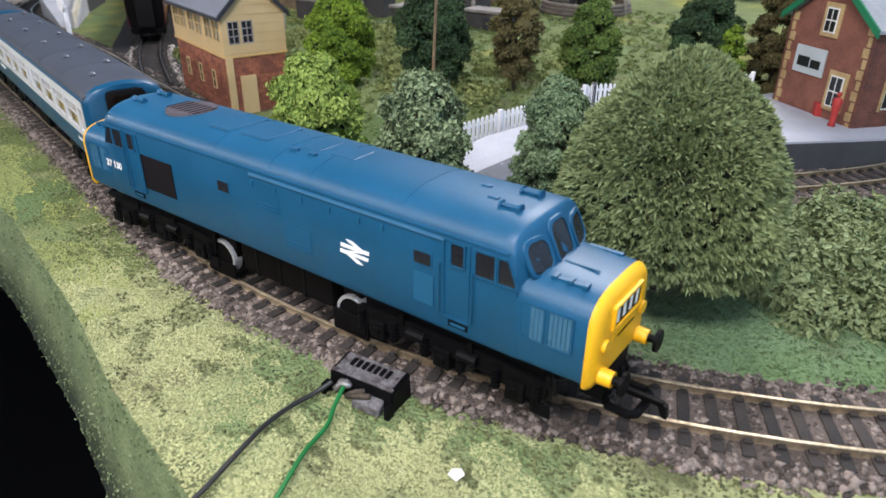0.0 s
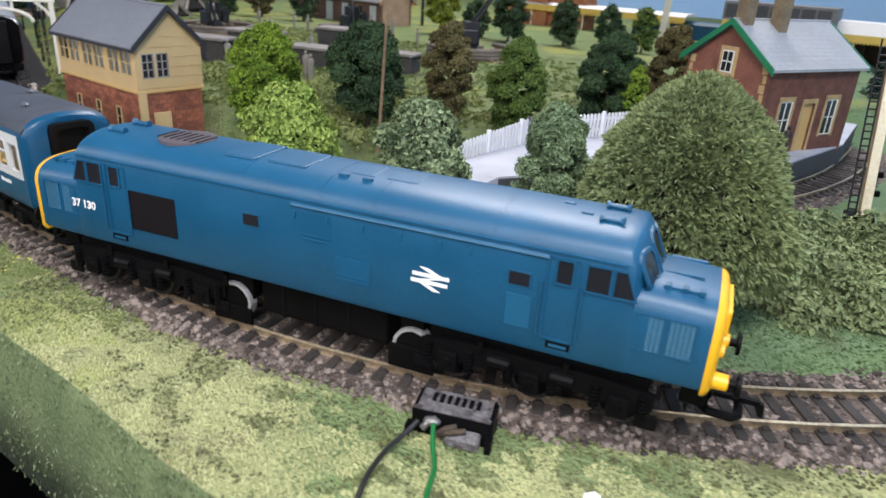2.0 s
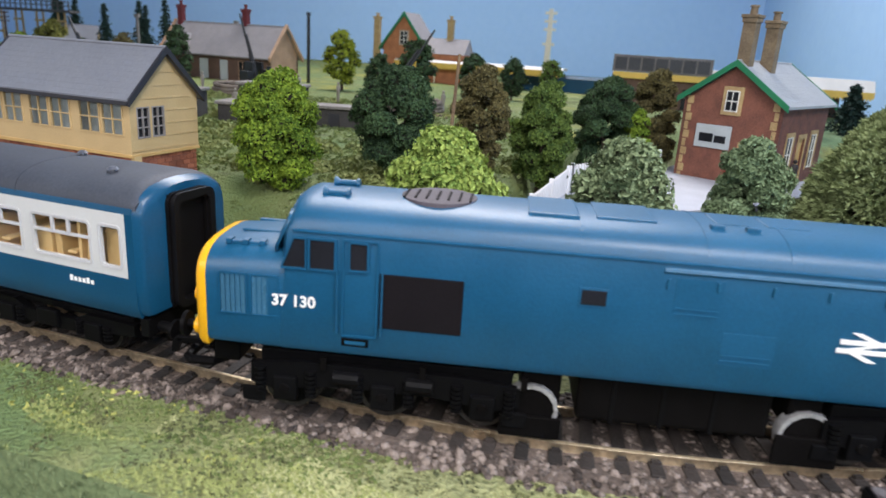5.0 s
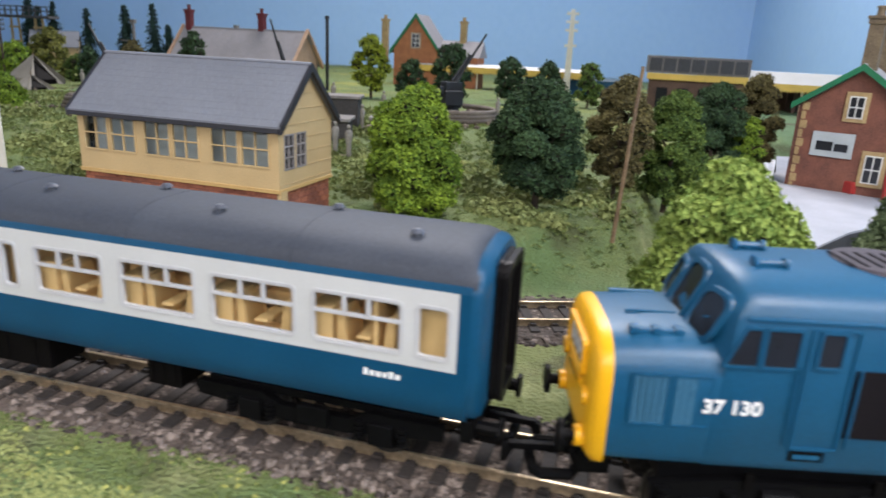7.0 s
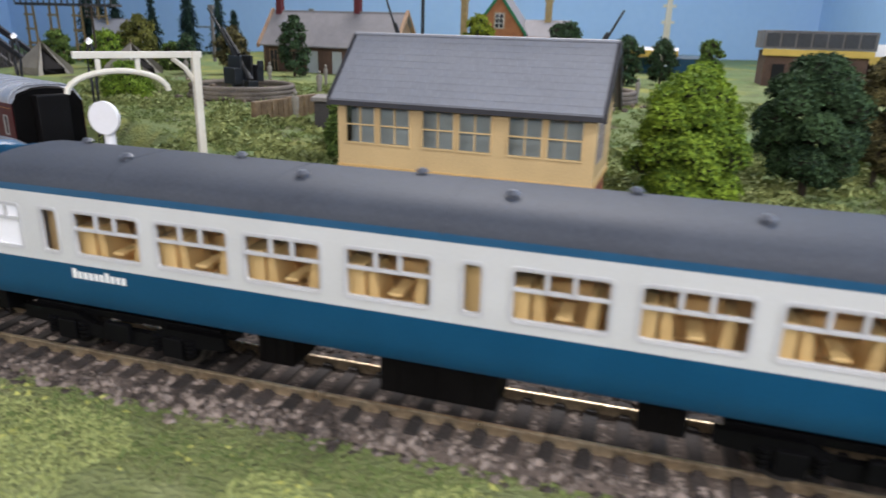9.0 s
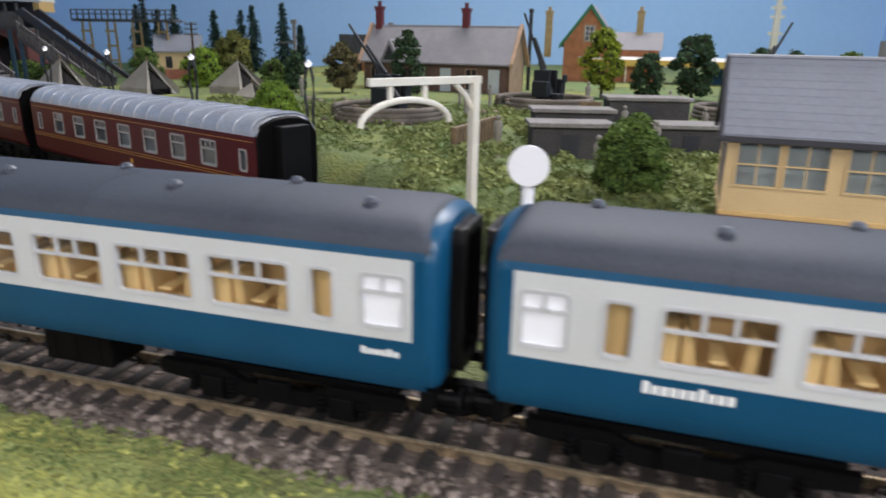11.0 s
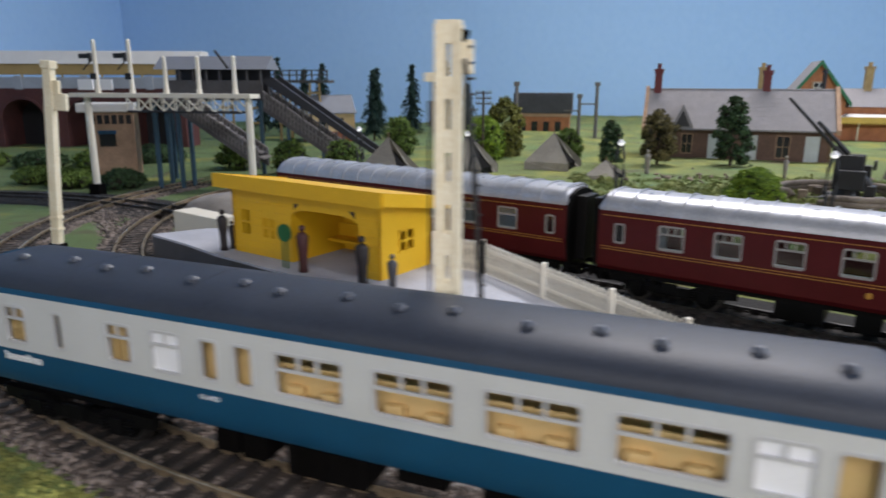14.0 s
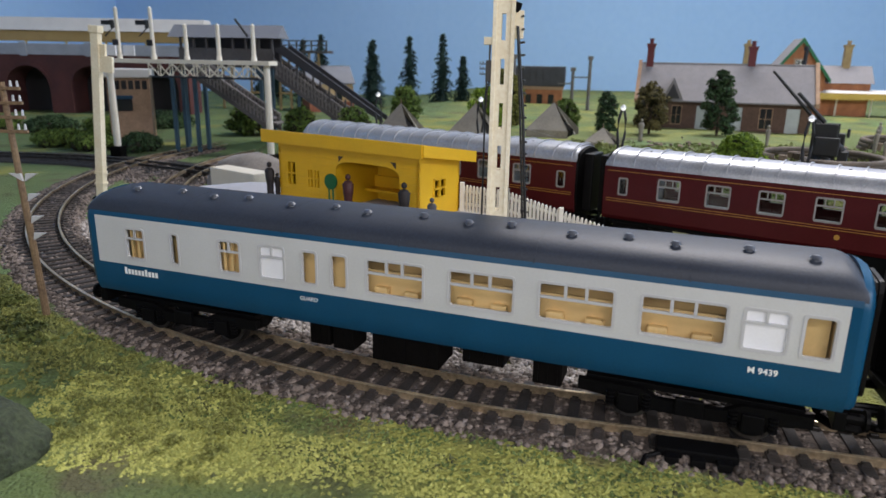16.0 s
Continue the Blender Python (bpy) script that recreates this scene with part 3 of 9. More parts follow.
def foam(name, count, seed, area, mat, size, label, keep):
    """Small crumbs of ground foam, half sunk into the ground inside area (x0, x1, y0, y1)."""
    rng = np.random.default_rng(seed)
    x, y = rng.uniform(area[0], area[1], count), rng.uniform(area[2], area[3], count)
    ok = np.array([b > along(a, EDGE) + 0.5 and keep(a, b) for a, b in zip(x, y)])
    x, y = x[ok], y[ok]
    n = len(x)
    r = rng.uniform(*size, n)
    z = np.array([height(a, b) for a, b in zip(x, y)]) - r * rng.uniform(0.0, 0.4, n)
    a = rng.uniform(0, 6.28, n)[:, None]
    q = CLUMP[None] * rng.uniform(0.5, 1.5, (n, 6, 1)) * rng.uniform(0.65, 1.4, (n, 1, 3)) * r[:, None, None]
    lean = rng.normal(0, 0.5, (n, 1, 2)) * np.maximum(q[..., 2:3], 0)
    q[..., :2] += lean
    v = np.stack([q[..., 0] * np.cos(a) - q[..., 1] * np.sin(a) + x[:, None], q[..., 0] * np.sin(a) + q[..., 1] * np.cos(a) + y[:, None], q[..., 2] * 1.1 + z[:, None]], -1)
    f = (CLUMP_F[None] + 6 * np.arange(n)[:, None, None]).reshape(-1, 3)
    ob = cloud(name, (v.reshape(-1, 3) * MM).tolist(), f.tolist(), mat)
    return tagged(ob, label, "grass", kind="stuff")


# ---- rolling stock ----
def wheel(parent, x, y, z, r, inward):
    bm = bmesh.new()
    rod(bm, (x, y - 1.2, z), (x, y + 1.2, z), r, n=24)
    rod(bm, (x, y + inward * 1.2, z), (x, y + inward * 2.0, z), r + 0.9, n=24)
    ob = sharp(part("wheel", bm, M["steel"], parent, "bright metal wheel"))
    bm = bmesh.new()
    rod(bm, (x, y - inward * 1.25, z), (x, y - inward * 1.5, z), r * 0.82, n=20)
    part("wheel_boss", bm, M["black"], ob)
    return ob


def coupling(parent, x, s, z=7.0):
    bm = bmesh.new()
    loop = [(x, -2, z), (x + s * 3, -6.2, z), (x + s * 9, -6.4, z), (x + s * 10.6, -4.8, z), (x + s * 10.9, 0, z), (x + s * 10.6, 4.8, z), (x + s * 9, 6.4, z), (x + s * 3, 6.2, z), (x, 2, z)]
    tube(bm, loop, 1.3, 8)
    c = part("coupling", bm, M["black"], parent, "black tension-lock coupling")
    bm = bmesh.new()
    box(bm, x + s * 1, x + s * 16, -0.9, 0.9, z + 1.8, z + 3.4, 0.25)
    prism(bm, [(x + s * 14, z + 3.2), (x + s * 17, z + 2.6), (x + s * 17.4, z - 1.2), (x + s * 16, z - 1.2)], "y", -0.9, 0.9)
    part("hook", bm, M["black"], c)


def bogie(parent, x, wheelbase, r, half=32, top=14.0):
    """A four-wheeled coach bogie with its side frames, springs and axle boxes."""
    bm = bmesh.new()
    for s in (-1, 1):
        y = s * 13.2
        prism(bm, [(x - half, 8.5), (x - half, 12), (x - 14, 12), (x - 9, 9.5), (x + 9, 9.5), (x + 14, 12), (x + half, 12), (x + half, 8.5), (x + 15, 7), (x + 8, 5.6), (x - 8, 5.6), (x - 15, 7)], "y", y - 1.1, y + 1.1)
        for k in (-1, 1):
            ax = x + k * wheelbase / 2
            box(bm, ax - 3, ax + 3, y - s * 1.0, y + s * 2.2, 4.5, 10, 0.4)
            for d in (-5.2, 5.2):
                for i in range(4):
                    rod(bm, (ax + d, y + s * 1.2, 5.6 + i * 1.2), (ax + d, y + s * 1.2, 6.3 + i * 1.2), 1.35, n=8)
        box(bm, x - 4, x + 4, y - 0.6, y + s * 2.4, 6.2, 11.5, 0.5)
    box(bm, x - half + 2, x + half - 2, -12.2, 12.2, 11, 13, 0.3)
    box(bm, x - 5, x + 5, -9, 9, 12.5, 17)
    b = part("bogie", bm, M["black"], parent, "black plastic bogie frame")
    for k in (-1, 1):
        ax = x + k * wheelbase / 2
        for s in (-1, 1):
            wheel(b, ax, s * 8.9, r, r, -s)
        bm = bmesh.new()
        rod(bm, (ax, -9, r), (ax, 9, r), 0.9, n=8)
        part("axle", bm, M["steel"], b)
    return b


def roof_rings(half, z0, top, x0, x1, drop=5.0, crown=2.6, thick=1.0, n=16):
    """Cross sections of an arched coach roof with drooping ends."""
    rings = []
    for x, k in ((x0, 0.55), (x0 + 1.2, 0.80), (x0 + 3, 0.93), (x0 + drop, 1.0), *((x0 + drop + (x1 - x0 - 2 * drop) * i / 12, 1.0) for i in range(1, 12)), (x1 - drop, 1.0), (x1 - 3, 0.93), (x1 - 1.2, 0.80), (x1, 0.55)):
        ring_pts = []
        for i in range(n + 1):
            u = math.pi * i / n
            c, s = math.cos(u), math.sin(u)
            ring_pts.append((x, -half * (abs(c) ** 0.78) * (1 if c > 0 else -1), z0 + (top - z0) * k * s ** 0.86))
        ring_pts += [(x, half - 1.5, z0 - 0.4), (x, -half + 1.5, z0 - 0.4)]
        rings.append(ring_pts)
    return rings


def coach_window(parent, x0, x1, z0, z1, y, s, kind):
    """A recessed window: rounded frame, transom with sliding lights, and panes."""
    bm = bmesh.new()
    ring(bm, x0 - 0.6, x1 + 0.6, z0 - 0.6, z1 + 0.6, 1.3, 0.42, y + s * 0.18, y - s * 0.3)
    ring(bm, x0 - 0.15, x1 + 0.15, z0 - 0.15, z1 + 0.15, 1.0, 0.45, y + s * 0.05, y - s * 0.9)
    ya, yb = sorted((y + s * 0.15, y - s * 0.5))
    mid = (x0 + x1) / 2
    zt = z0 + (z1 - z0) * (0.62 if kind == "large" else 0.68)
    if kind != "narrow":
        box(bm, x0, x1, ya, yb, zt - 0.4, zt + 0.4)
    if kind == "large":
        for f in (0.36, 0.64):
            box(bm, x0 + (x1 - x0) * f - 0.45, x0 + (x1 - x0) * f + 0.45, ya, yb, zt, z1)
    elif kind == "split":
        box(bm, mid - 0.35, mid + 0.35, ya, yb, zt, z1)
    elif kind == "barred":
        box(bm, mid - 0.35, mid + 0.35, ya, yb, zt, z1)
    w = sharp(part("window", bm, M["frame_white"], parent, "white raised window frame"))
    bm = bmesh.new()
    if kind == "barred":
        for f in (0.14, 0.5, 0.86):
            box(bm, x0 + (x1 - x0) * f - 0.5, x0 + (x1 - x0) * f + 0.5, min(y - s * 1.6, y - s * 2.2), max(y - s * 1.6, y - s * 2.2), z0, z1 - 1)
        part("window_bar", bm, M["interior_tan"], w, "tan bars behind the pane")
        bm = bmesh.new()
    box(bm, x0 - 0.3, x1 + 0.3, min(y - s * 0.55, y - s * 0.9), max(y - s * 0.55, y - s * 0.9), z0 - 0.3, z1 + 0.3)
    pane = part("pane", bm, M["frosted" if kind == "split" else "glass"], w, "frosted white pane" if kind == "split" else "clear pane")
    if kind != "split":
        pane.visible_shadow = False
    return w


def seat(parent, x, s, y):
    bm = bmesh.new()
    prism(bm, [(x, 23), (x + s * 7.0, 23), (x + s * 7.4, 26.3), (x + s * 6.6, 27.2), (x + s * 2.4, 26.4), (x + s * 1.6, 36.2), (x + s * 0.6, 37.2), (x - s * 0.6, 36.6)], "y", y - 4.6, y + 4.6)
    bmesh.ops.bevel(bm, geom=bm.edges[:], offset=0.35, segments=1, affect="EDGES")
    part("seat", bm, M["seat_tan"], parent, "tan moulded seat")


def bar_letters(parent, x0, x1, y, z, count, size, mat):
    """Small upright bars in place of writing, between x0 and x1."""
    bm = bmesh.new()
    step = (x1 - x0) / count
    for i in range(count):
        h = size * (1.0 if i in (0, count // 2 + 1) else 0.74)
        box(bm, x0 + i * step, x0 + (i + 0.72) * step, y - 0.08, y + 0.05, z, z + h)
    part("lettering", bm, mat, parent, "white lettering reduced to bars")


KINDS = {"L": "large", "T": "split", "N": "narrow", "N2": "barred"}


def coach(label, x, y, rz, layout, vents, boxes, word=None, number=None, guard=None, plate=None):
    """A blue and grey coach. layout: (kind, x0, x1) along the window band, seen from the front side."""
    t = thing("railway_coach", label, "railway coach", x, y, -4, rz, group="blue and grey coaches of the train")
    L, half = 129.0, 18.0
    # underframe and floor
    bm = bmesh.new()
    box(bm, -L + 3, L - 3, -15, 15, 15.5, 17.2, 0.3)
    u = part("underframe", bm, M["black"], t, "black underframe")
    for x0, x1, y0, y1, z0 in boxes:
        bm = bmesh.new()
        box(bm, x0, x1, y0, y1, z0, 15.6, 0.5)
        for k in range(3):
            xx = x0 + (x1 - x0) * (k + 0.5) / 3
            box(bm, xx - 0.3, xx + 0.3, y0 - 0.25, y0, z0 + 1, 14.5)
        part("equipment_box", bm, M["matt_black"], u)
    # sides
    for s in (-1, 1):
        rows = [(s * 16.6, 16.2), (s * 17.3, 17.4), (s * 17.85, 20.5), (s * half, 23), (s * half, 27.9), (s * (half - 1.2), 27.9), (s * (half - 1.2), 21), (s * 15.6, 16.6)]
        bm = prism(bmesh.new(), rows, "x", -L + 1.5, L - 1.5)
        sharp(part("lower_side", bm, M["coach_blue"], t, "glossy blue lower body side"))
        holes = [(a, b, 30.6, 41.9) for k, a, b in layout]
        if s > 0:
            holes = [(-b, -a, c, d) for a, b, c, d in holes]
        bm = holed(bmesh.new(), -L + 4, L - 4, 27.9, 45.9, holes, s * half, s * (half - 1.2))
        band = part("window_band", bm, M["coach_white"], t, "pale grey window band")
        for (k, a, b), h in zip(layout, holes):
            coach_window(band, h[0], h[1], h[2], h[3], s * half, s, KINDS[k])
        bm = bmesh.new()
        box(bm, -L + 1.5, -L + 4, s * half, s * (half - 1.2), 27.9, 45.9)
        box(bm, L - 4, L - 1.5, s * half, s * (half - 1.2), 27.9, 45.9)
        prism(bm, [(s * half, 45.9), (s * (half - 0.35), 47.6), (s * (half - 1.6), 47.6), (s * (half - 1.4), 45.9)], "x", -L + 1.5, L - 1.5)
        part("upper_side", bm, M["coach_blue"], t, "blue cantrail and corner panels")
    # ends with rounded corners and gangways
    for s in (-1, 1):
        outline = [(-16.2, 17), (-17.4, 19), (-18, 27), (-18, 45), (-17.4, 47.6), (-15.6, 50.2), (-11, 52.6), (-5, 53.7), (0, 54), (5, 53.7), (11, 52.6), (15.6, 50.2), (17.4, 47.6), (18, 45), (18, 27), (17.4, 19), (16.2, 17)]
        r0 = [(s * (L - 1.5), a, b) for a, b in outline]
        r1 = [(s * (L + 0.1), a * 0.975, 17 + (b - 17) * 0.985) for a, b in outline]
        r2 = [(s * (L + 1.3), a * 0.90, 17.4 + (b - 17) * 0.955) for a, b in outline]
        sharp(part("coach_end", loft(bmesh.new(), [r0, r1, r2]), M["coach_blue"], t, "rounded blue coach end"), 50)
        bm = box(bmesh.new(), min(s * (L + 1.0), s * (L + 1.7)), max(s * (L + 1.0), s * (L + 1.7)), -8, 8, 17, 50)
        gang = part("gangway", bm, M["gangway"], t, "black corridor gangway")
        for i in range(3):
            w = 0.5 if i % 2 else 0
            bm = ring(bmesh.new(), -8.6 + w, 8.6 - w, 17.0, 50.5 - w, 3, 2.2, 0, 1.1)
            for v in bm.verts:
                v.co = Vector((s * (L + 1.3 + i * 1.0 + v.co.y), v.co.x, v.co.z))
            part("bellows_fold", bm, M["gangway"], gang)
        bm = bmesh.new()
        for k in (-11.5, 11.5):
            rod(bm, (s * (L - 1), k, 12.5), (s * (L + 5), k, 12.5), 1.6, n=10)
            rod(bm, (s * (L + 5), k, 12.5), (s * (L + 6), k, 12.5), 3.0, n=14)
        box(bm, s * (L - 3), s * L, -16, 16, 10.5, 16, 0.4)
        part("buffer_beam", bm, M["black"], t, "black buffer beam with buffers")
        coupling(t, s * (L - 4), s)
    # roof
    bm = loft(bmesh.new(), roof_rings(17.7, 47.2, 54.6, -L + 0.5, L - 0.5))
    cover = M["brake_roof" if plate else "roof_grey"]
    roof = sharp(part("roof", bm, cover, t, "dull grey arched roof"), 40)
    rib = roof_rings(17.8, 47.3, 54.66, -L, L)[8]
    for k in range(5):
        xx = -86 + 43 * k
        bm = loft(bmesh.new(), [[(xx + d, p[1], p[2]) for p in rib] for d in (0, 0.4)])
        part("roof_rib", bm, cover, roof)
    for vx, vy in vents:
        z = 47.2 + 7.4 * math.sin(math.acos(min(1, (abs(vy) / 17.7) ** (1 / 0.78)))) ** 0.86
        bm = bmesh.new()
        rod(bm, (vx, vy, z - 0.6), (vx, vy, z + 0.7), 1.15, 1.0, 10)
        rod(bm, (vx, vy, z + 0.7), (vx, vy, z + 1.5), 1.7, 0.9, 12)
        sharp(part("roof_vent", bm, M["vent_grey"], roof, "small mushroom ventilator"))
    # interior
    bm = bmesh.new()
    box(bm, -L + 4, L - 4, -15.5, 15.5, 17.4, 23)
    for px_ in (-L + 5, -105, 105, L - 6.5):
        box(bm, px_, px_ + 1, -15, 15, 23, 46)
    box(bm, -L + 5, L - 5, -2.0, -1.0, 23, 37.6)
    solid = plate is not None
    inner = part("interior", bm, M["interior_tan"], t, "tan moulded interior")
    for k, a, b in layout:
        if k == "L":
            w = b - a
            if solid:
                part("seat_panel", box(bmesh.new(), a - 2.4, b + 2.4, -13.6, -12.6, 23, 37.4, 0.3), M["interior_tan"], inner)
                for f, h in ((0.08, 32.5), (0.62, 32.0)):
                    part("seat", box(bmesh.new(), a + w * f, a + w * (f + 0.26), -16.2, -13.4, 24, h, 0.9), M["seat_tan"], inner, "tan moulded seat")
                part("luggage_rack", box(bmesh.new(), a - 2, b + 2, -9.2, -8.6, 39.6, 40.6), M["off_white"], inner, "pale luggage rack")
            else:
                part("seat_panel", box(bmesh.new(), a - 2.2, a + w * 0.17, -15.4, -3.0, 23, 37.4, 0.4), M["interior_tan"], inner)
                seat(inner, a + w * 0.22, 1, -10.2)
                seat(inner, b - w * 0.13, -1, -10.2)
                part("table", box(bmesh.new(), a + w * 0.46, a + w * 0.62, -15.6, -6, 31.0, 31.8, 0.2), M["interior_tan"], inner)
            for s_, xx in ((1, a + 1.5), (-1, b - 1.5)):
                seat(inner, xx, s_, 9.5)
        elif k in ("N", "N2"):
            bm = box(bmesh.new(), a - 1.5, b + (0.6 if k == "N2" else -0.8), -14.4, -13.4, 23, 45.5)
            part("lobby_panel", bm, M["interior_tan"], inner)
    for bx in (-90, 90):
        bogie(t, bx, 34, 6.4)
    if word:
        bar_letters(t, *word, -18.0, 24.2, 10, 2.6, M["letter"])
    if number:
        bar_letters(t, *number, -17.98, 24.0, 6, 1.7, M["letter"])
    if plate:
        lettering(plate[0], 2.5, M["letter"], t, plate[1], -18.05, 24.0, label="small white running number", bold=0.05)
    if guard is not None:
        lettering("GUARD", 2.0, M["letter"], t, guard, -18.05, 24.7, label="small white word on the door")
    return t


def mirrored(layout):
    return sorted(((k, -b, -a) for k, a, b in layout), key=lambda q: q[1])


OPEN = [("T", -123.2, -114.1), ("N", -107.2, -101.9), ("L", -96.7, -76.9), ("L", -72.2, -52.0), ("L", -47.5, -28.0), ("L", -21.9, -1.9), ("N", 4.9, 9.2), ("L", 15.5, 35.4), ("L", 41.0, 61.2), ("L", 66.1, 87.0), ("L", 91.8, 112.4), ("N", 116.2, 123.0)]
BRAKE = [("N2", -110.8, -102.5), ("N", -90.1, -86.8), ("N2", -69.0, -60.4), ("T", -52.0, -42.5), ("N", -35.3, -29.9), ("N", -24.2, -18.6), ("L", -11.2, 8.4), ("L", 17.1, 37.6), ("L", 45.3, 66.9), ("L", 74.4, 96.6), ("T", 101.0, 111.6), ("N", 115.3, 122.6)]
OPEN_BOXES = [(-48, -38, -14, -3, 7.5), (-15, 13, -15, -3, 6.5), (43, 53, -14, -3, 8)]
MID_BOXES = [(-35, -12, -15, -3, 6.5), (23, 44, -15, -3, 7)]
BRAKE_BOXES = [(-58, -48, -6, 8, 11), (-35, -27, -15, -5, 8), (-26, -18, -15, -5, 7.5), (-11, 13, -15, -1, 6), (20, 34, -12, 2, 9.5), (44, 53, -15, -4, 8)]
VENTS = [(-112 + 224 * i / 9, -7.5 if i % 2 else 5.5) for i in range(10)]
coach("blue and grey passenger coach with tan seats, behind the locomotive", 129.3, 176.8, -7.5, OPEN, VENTS, OPEN_BOXES, word=(-99, -82), number=(104, 113))
coach("blue and grey passenger coach with tan seats, mid-train", -139.7, 208.2, -6.5, mirrored(OPEN), VENTS, MID_BOXES, word=(-121, -104), number=(113.6, 122.5))
coach("blue and grey brake coach with dome-vented roof, at the tail", -407.7, 253.6, -13.9, BRAKE, [(-112 + 16.2 * i + (2 if i % 3 else -1), -5.0 if i % 2 else -7.5) for i in range(15)], BRAKE_BOXES, word=(-113, -97), plate=("M 9439", 103.2), guard=-36.5)


def locomotive(x, y, rz):
    t = thing("diesel_locomotive", "plain blue diesel locomotive with full yellow ends, on the curve", "locomotive", x, y, -4, rz)
    H = 17.75
    Z0, ZC, ZT, ZN = 20.0, 50.2, 57.4, 45.6

    def section(half, z0, zc, top, p=0.82):
        pts = [(-half + 0.9, z0), (-half, z0 + 1.6), (-half, zc)]
        for i in range(1, 14):
            u = math.pi * i / 14
            c, s = math.cos(u), math.sin(u)
            pts.append((-half * 0.985 * (abs(c) ** p) * (1 if c > 0 else -1), zc + 0.3 + (top - zc - 0.3) * s ** 0.88))
        return pts + [(half, zc), (half, z0 + 1.6), (half - 0.9, z0)]
    main = section(H, Z0, ZC, ZT)
    bm = loft(bmesh.new(), [[(xx, a, b) for a, b in main] for xx in (-88, -44, 0, 44, 88)])
    body = sharp(part("body", bm, M["rail_blue"], t, "glossy mid-blue body shell with arched roof"), 40)

    def screen(y, z):
        """How far forward the sloping, bowed cab front stands."""
        return 93.4 + 5.6 * max(0.0, min(1.0, (ZT - z) / (ZT - ZN))) - 3.4 * (abs(y) / H) ** 2.3
    # cabs: the roof falls to the sloping windscreens
    for s in (-1, 1):
        bm = bmesh.new()
        rings = [[(s * xx, a, b) for a, b in section(half, Z0, ZC, top)] for xx, top, half in ((88, ZT, H), (89.4, ZT, H))]
        edge = section(H, Z0, ZC, ZT - 0.5)
        rings.append([(s * (screen(a, b) - 0.7), a, b) for a, b in section(H, Z0, ZC, ZT - 0.1)])
        for k in (0.985, 0.85, 0.65, 0.45, 0.25, 0.08):
            rings.append([(s * screen(a * k, 44 + (b - 44) * k), a * k, 44 + (b - 44) * k) for a, b in edge])
        loft(bm, rings)
        cab = sharp(part("cab", bm, M["rail_blue"], t, "blue cab"), 40)
        # windscreens: three dark arched panes in raised surrounds
        for y0, y1, top in ((-15.4, -6.0, 53.4), (-4.9, 4.9, 55.6), (6.0, 15.4, 53.4)):
            bm = ring(bmesh.new(), y0, y1, 43.5, top, 3.0, 0.9, 0, 0.7)
            bm2 = prism(bmesh.new(), rounded(y0 + 0.8, y1 - 0.8, 44.3, top - 0.8, 2.3), "y", -0.1, 0.35)
            for mesh in (bm, bm2):
                for v in mesh.verts:
                    v.co = Vector((s * (screen(v.co.x, v.co.z) + v.co.y), v.co.x, v.co.z))
            w = sharp(part("windscreen", bm, M["rail_blue"], cab, "raised blue windscreen surround"))
            part("pane", bm2, M["window_dark"], w, "dark glazing")
        # horns on the cab roof
        for yy, zz in ((-6, 57.6), (5, 58.0)):
            bm = bmesh.new()
            rod(bm, (s * 84.6, yy, zz - 1.5), (s * 84.6, yy, zz), 0.7, n=8)
            rod(bm, (s * 82.0, yy, zz), (s * 87.0, yy, zz), 0.75, n=10)
            rod(bm, (s * 81.4, yy, zz), (s * 82.2, yy, zz), 1.25, n=12)
            rod(bm, (s * 86.8, yy, zz), (s * 88.0, yy, zz), 0.9, 1.5, 12)
            part("horn", bm, M["rail_blue"], cab)
        # bonnet; the trailing nose is lengthened to fit the camera's view
        ext = 1.1 if s < 0 else 0.3
        rows = []
        for xx, half, top in ((92, 17.5, ZN), (104, 17.3, ZN - 0.3), (114.3, 16.95, ZN - 0.95)):
            q = []
            for a, b in section(half, Z0, top - 7.5, top, 0.62):
                q.append((s * xx, a, b))
            rows.append(q)
        sharp(part("bonnet", loft(bmesh.new(), rows), M["rail_blue"], t, "blue nose bonnet"), 40)
        rows = []
        for xx, half, top, lo in ((114.2 - ext, 17.05, ZN - 0.85, Z0 - 1.4), (115.0, 16.8, ZN - 1.2, Z0 - 1.4), (115.9, 16.0, ZN - 2.1, Z0 - 0.8), (116.5, 14.6, ZN - 3.6, Z0), (116.7, 12.8, ZN - 5.4, Z0 + 1.0)):
            rows.append([(s * xx, a, b) for a, b in section(half, lo, top - 7.5, top, 0.62)])
        end = sharp(part("yellow_end", loft(bmesh.new(), rows), M["warning_yellow"], t, "warning-yellow nose end"), 50)
        end.location.x = s * ext * MM
        bm = bmesh.new()
        ring(bm, -9.2, 9.2, 33.0, 40.6, 1.0, 0.9, 0, 1.4)
        for v in bm.verts:
            v.co = Vector((s * (116.2 + v.co.y), v.co.x, v.co.z))
        part("headcode_box", bm, M["warning_yellow"], end)
        bm = bmesh.new()
        box(bm, s * 116.3, s * 117.0, -8.5, 8.5, 33.7, 39.9)
        part("headcode_panel", bm, M["black"], end, "black headcode panel")
        for k in range(4):
            yy = -7.6 + k * 4.0
            bm = box(bmesh.new(), min(s * 117.0, s * 117.15), max(s * 117.0, s * 117.15), yy + 0.6, yy + 2.2, 34.9, 38.9)
            part("headcode_mark", bm, M["letter"], end, "white headcode mark")
        bm = bmesh.new()
        box(bm, s * 116.2, s * 117.0, -7, 7, 29.4, 31.4, 0.3)
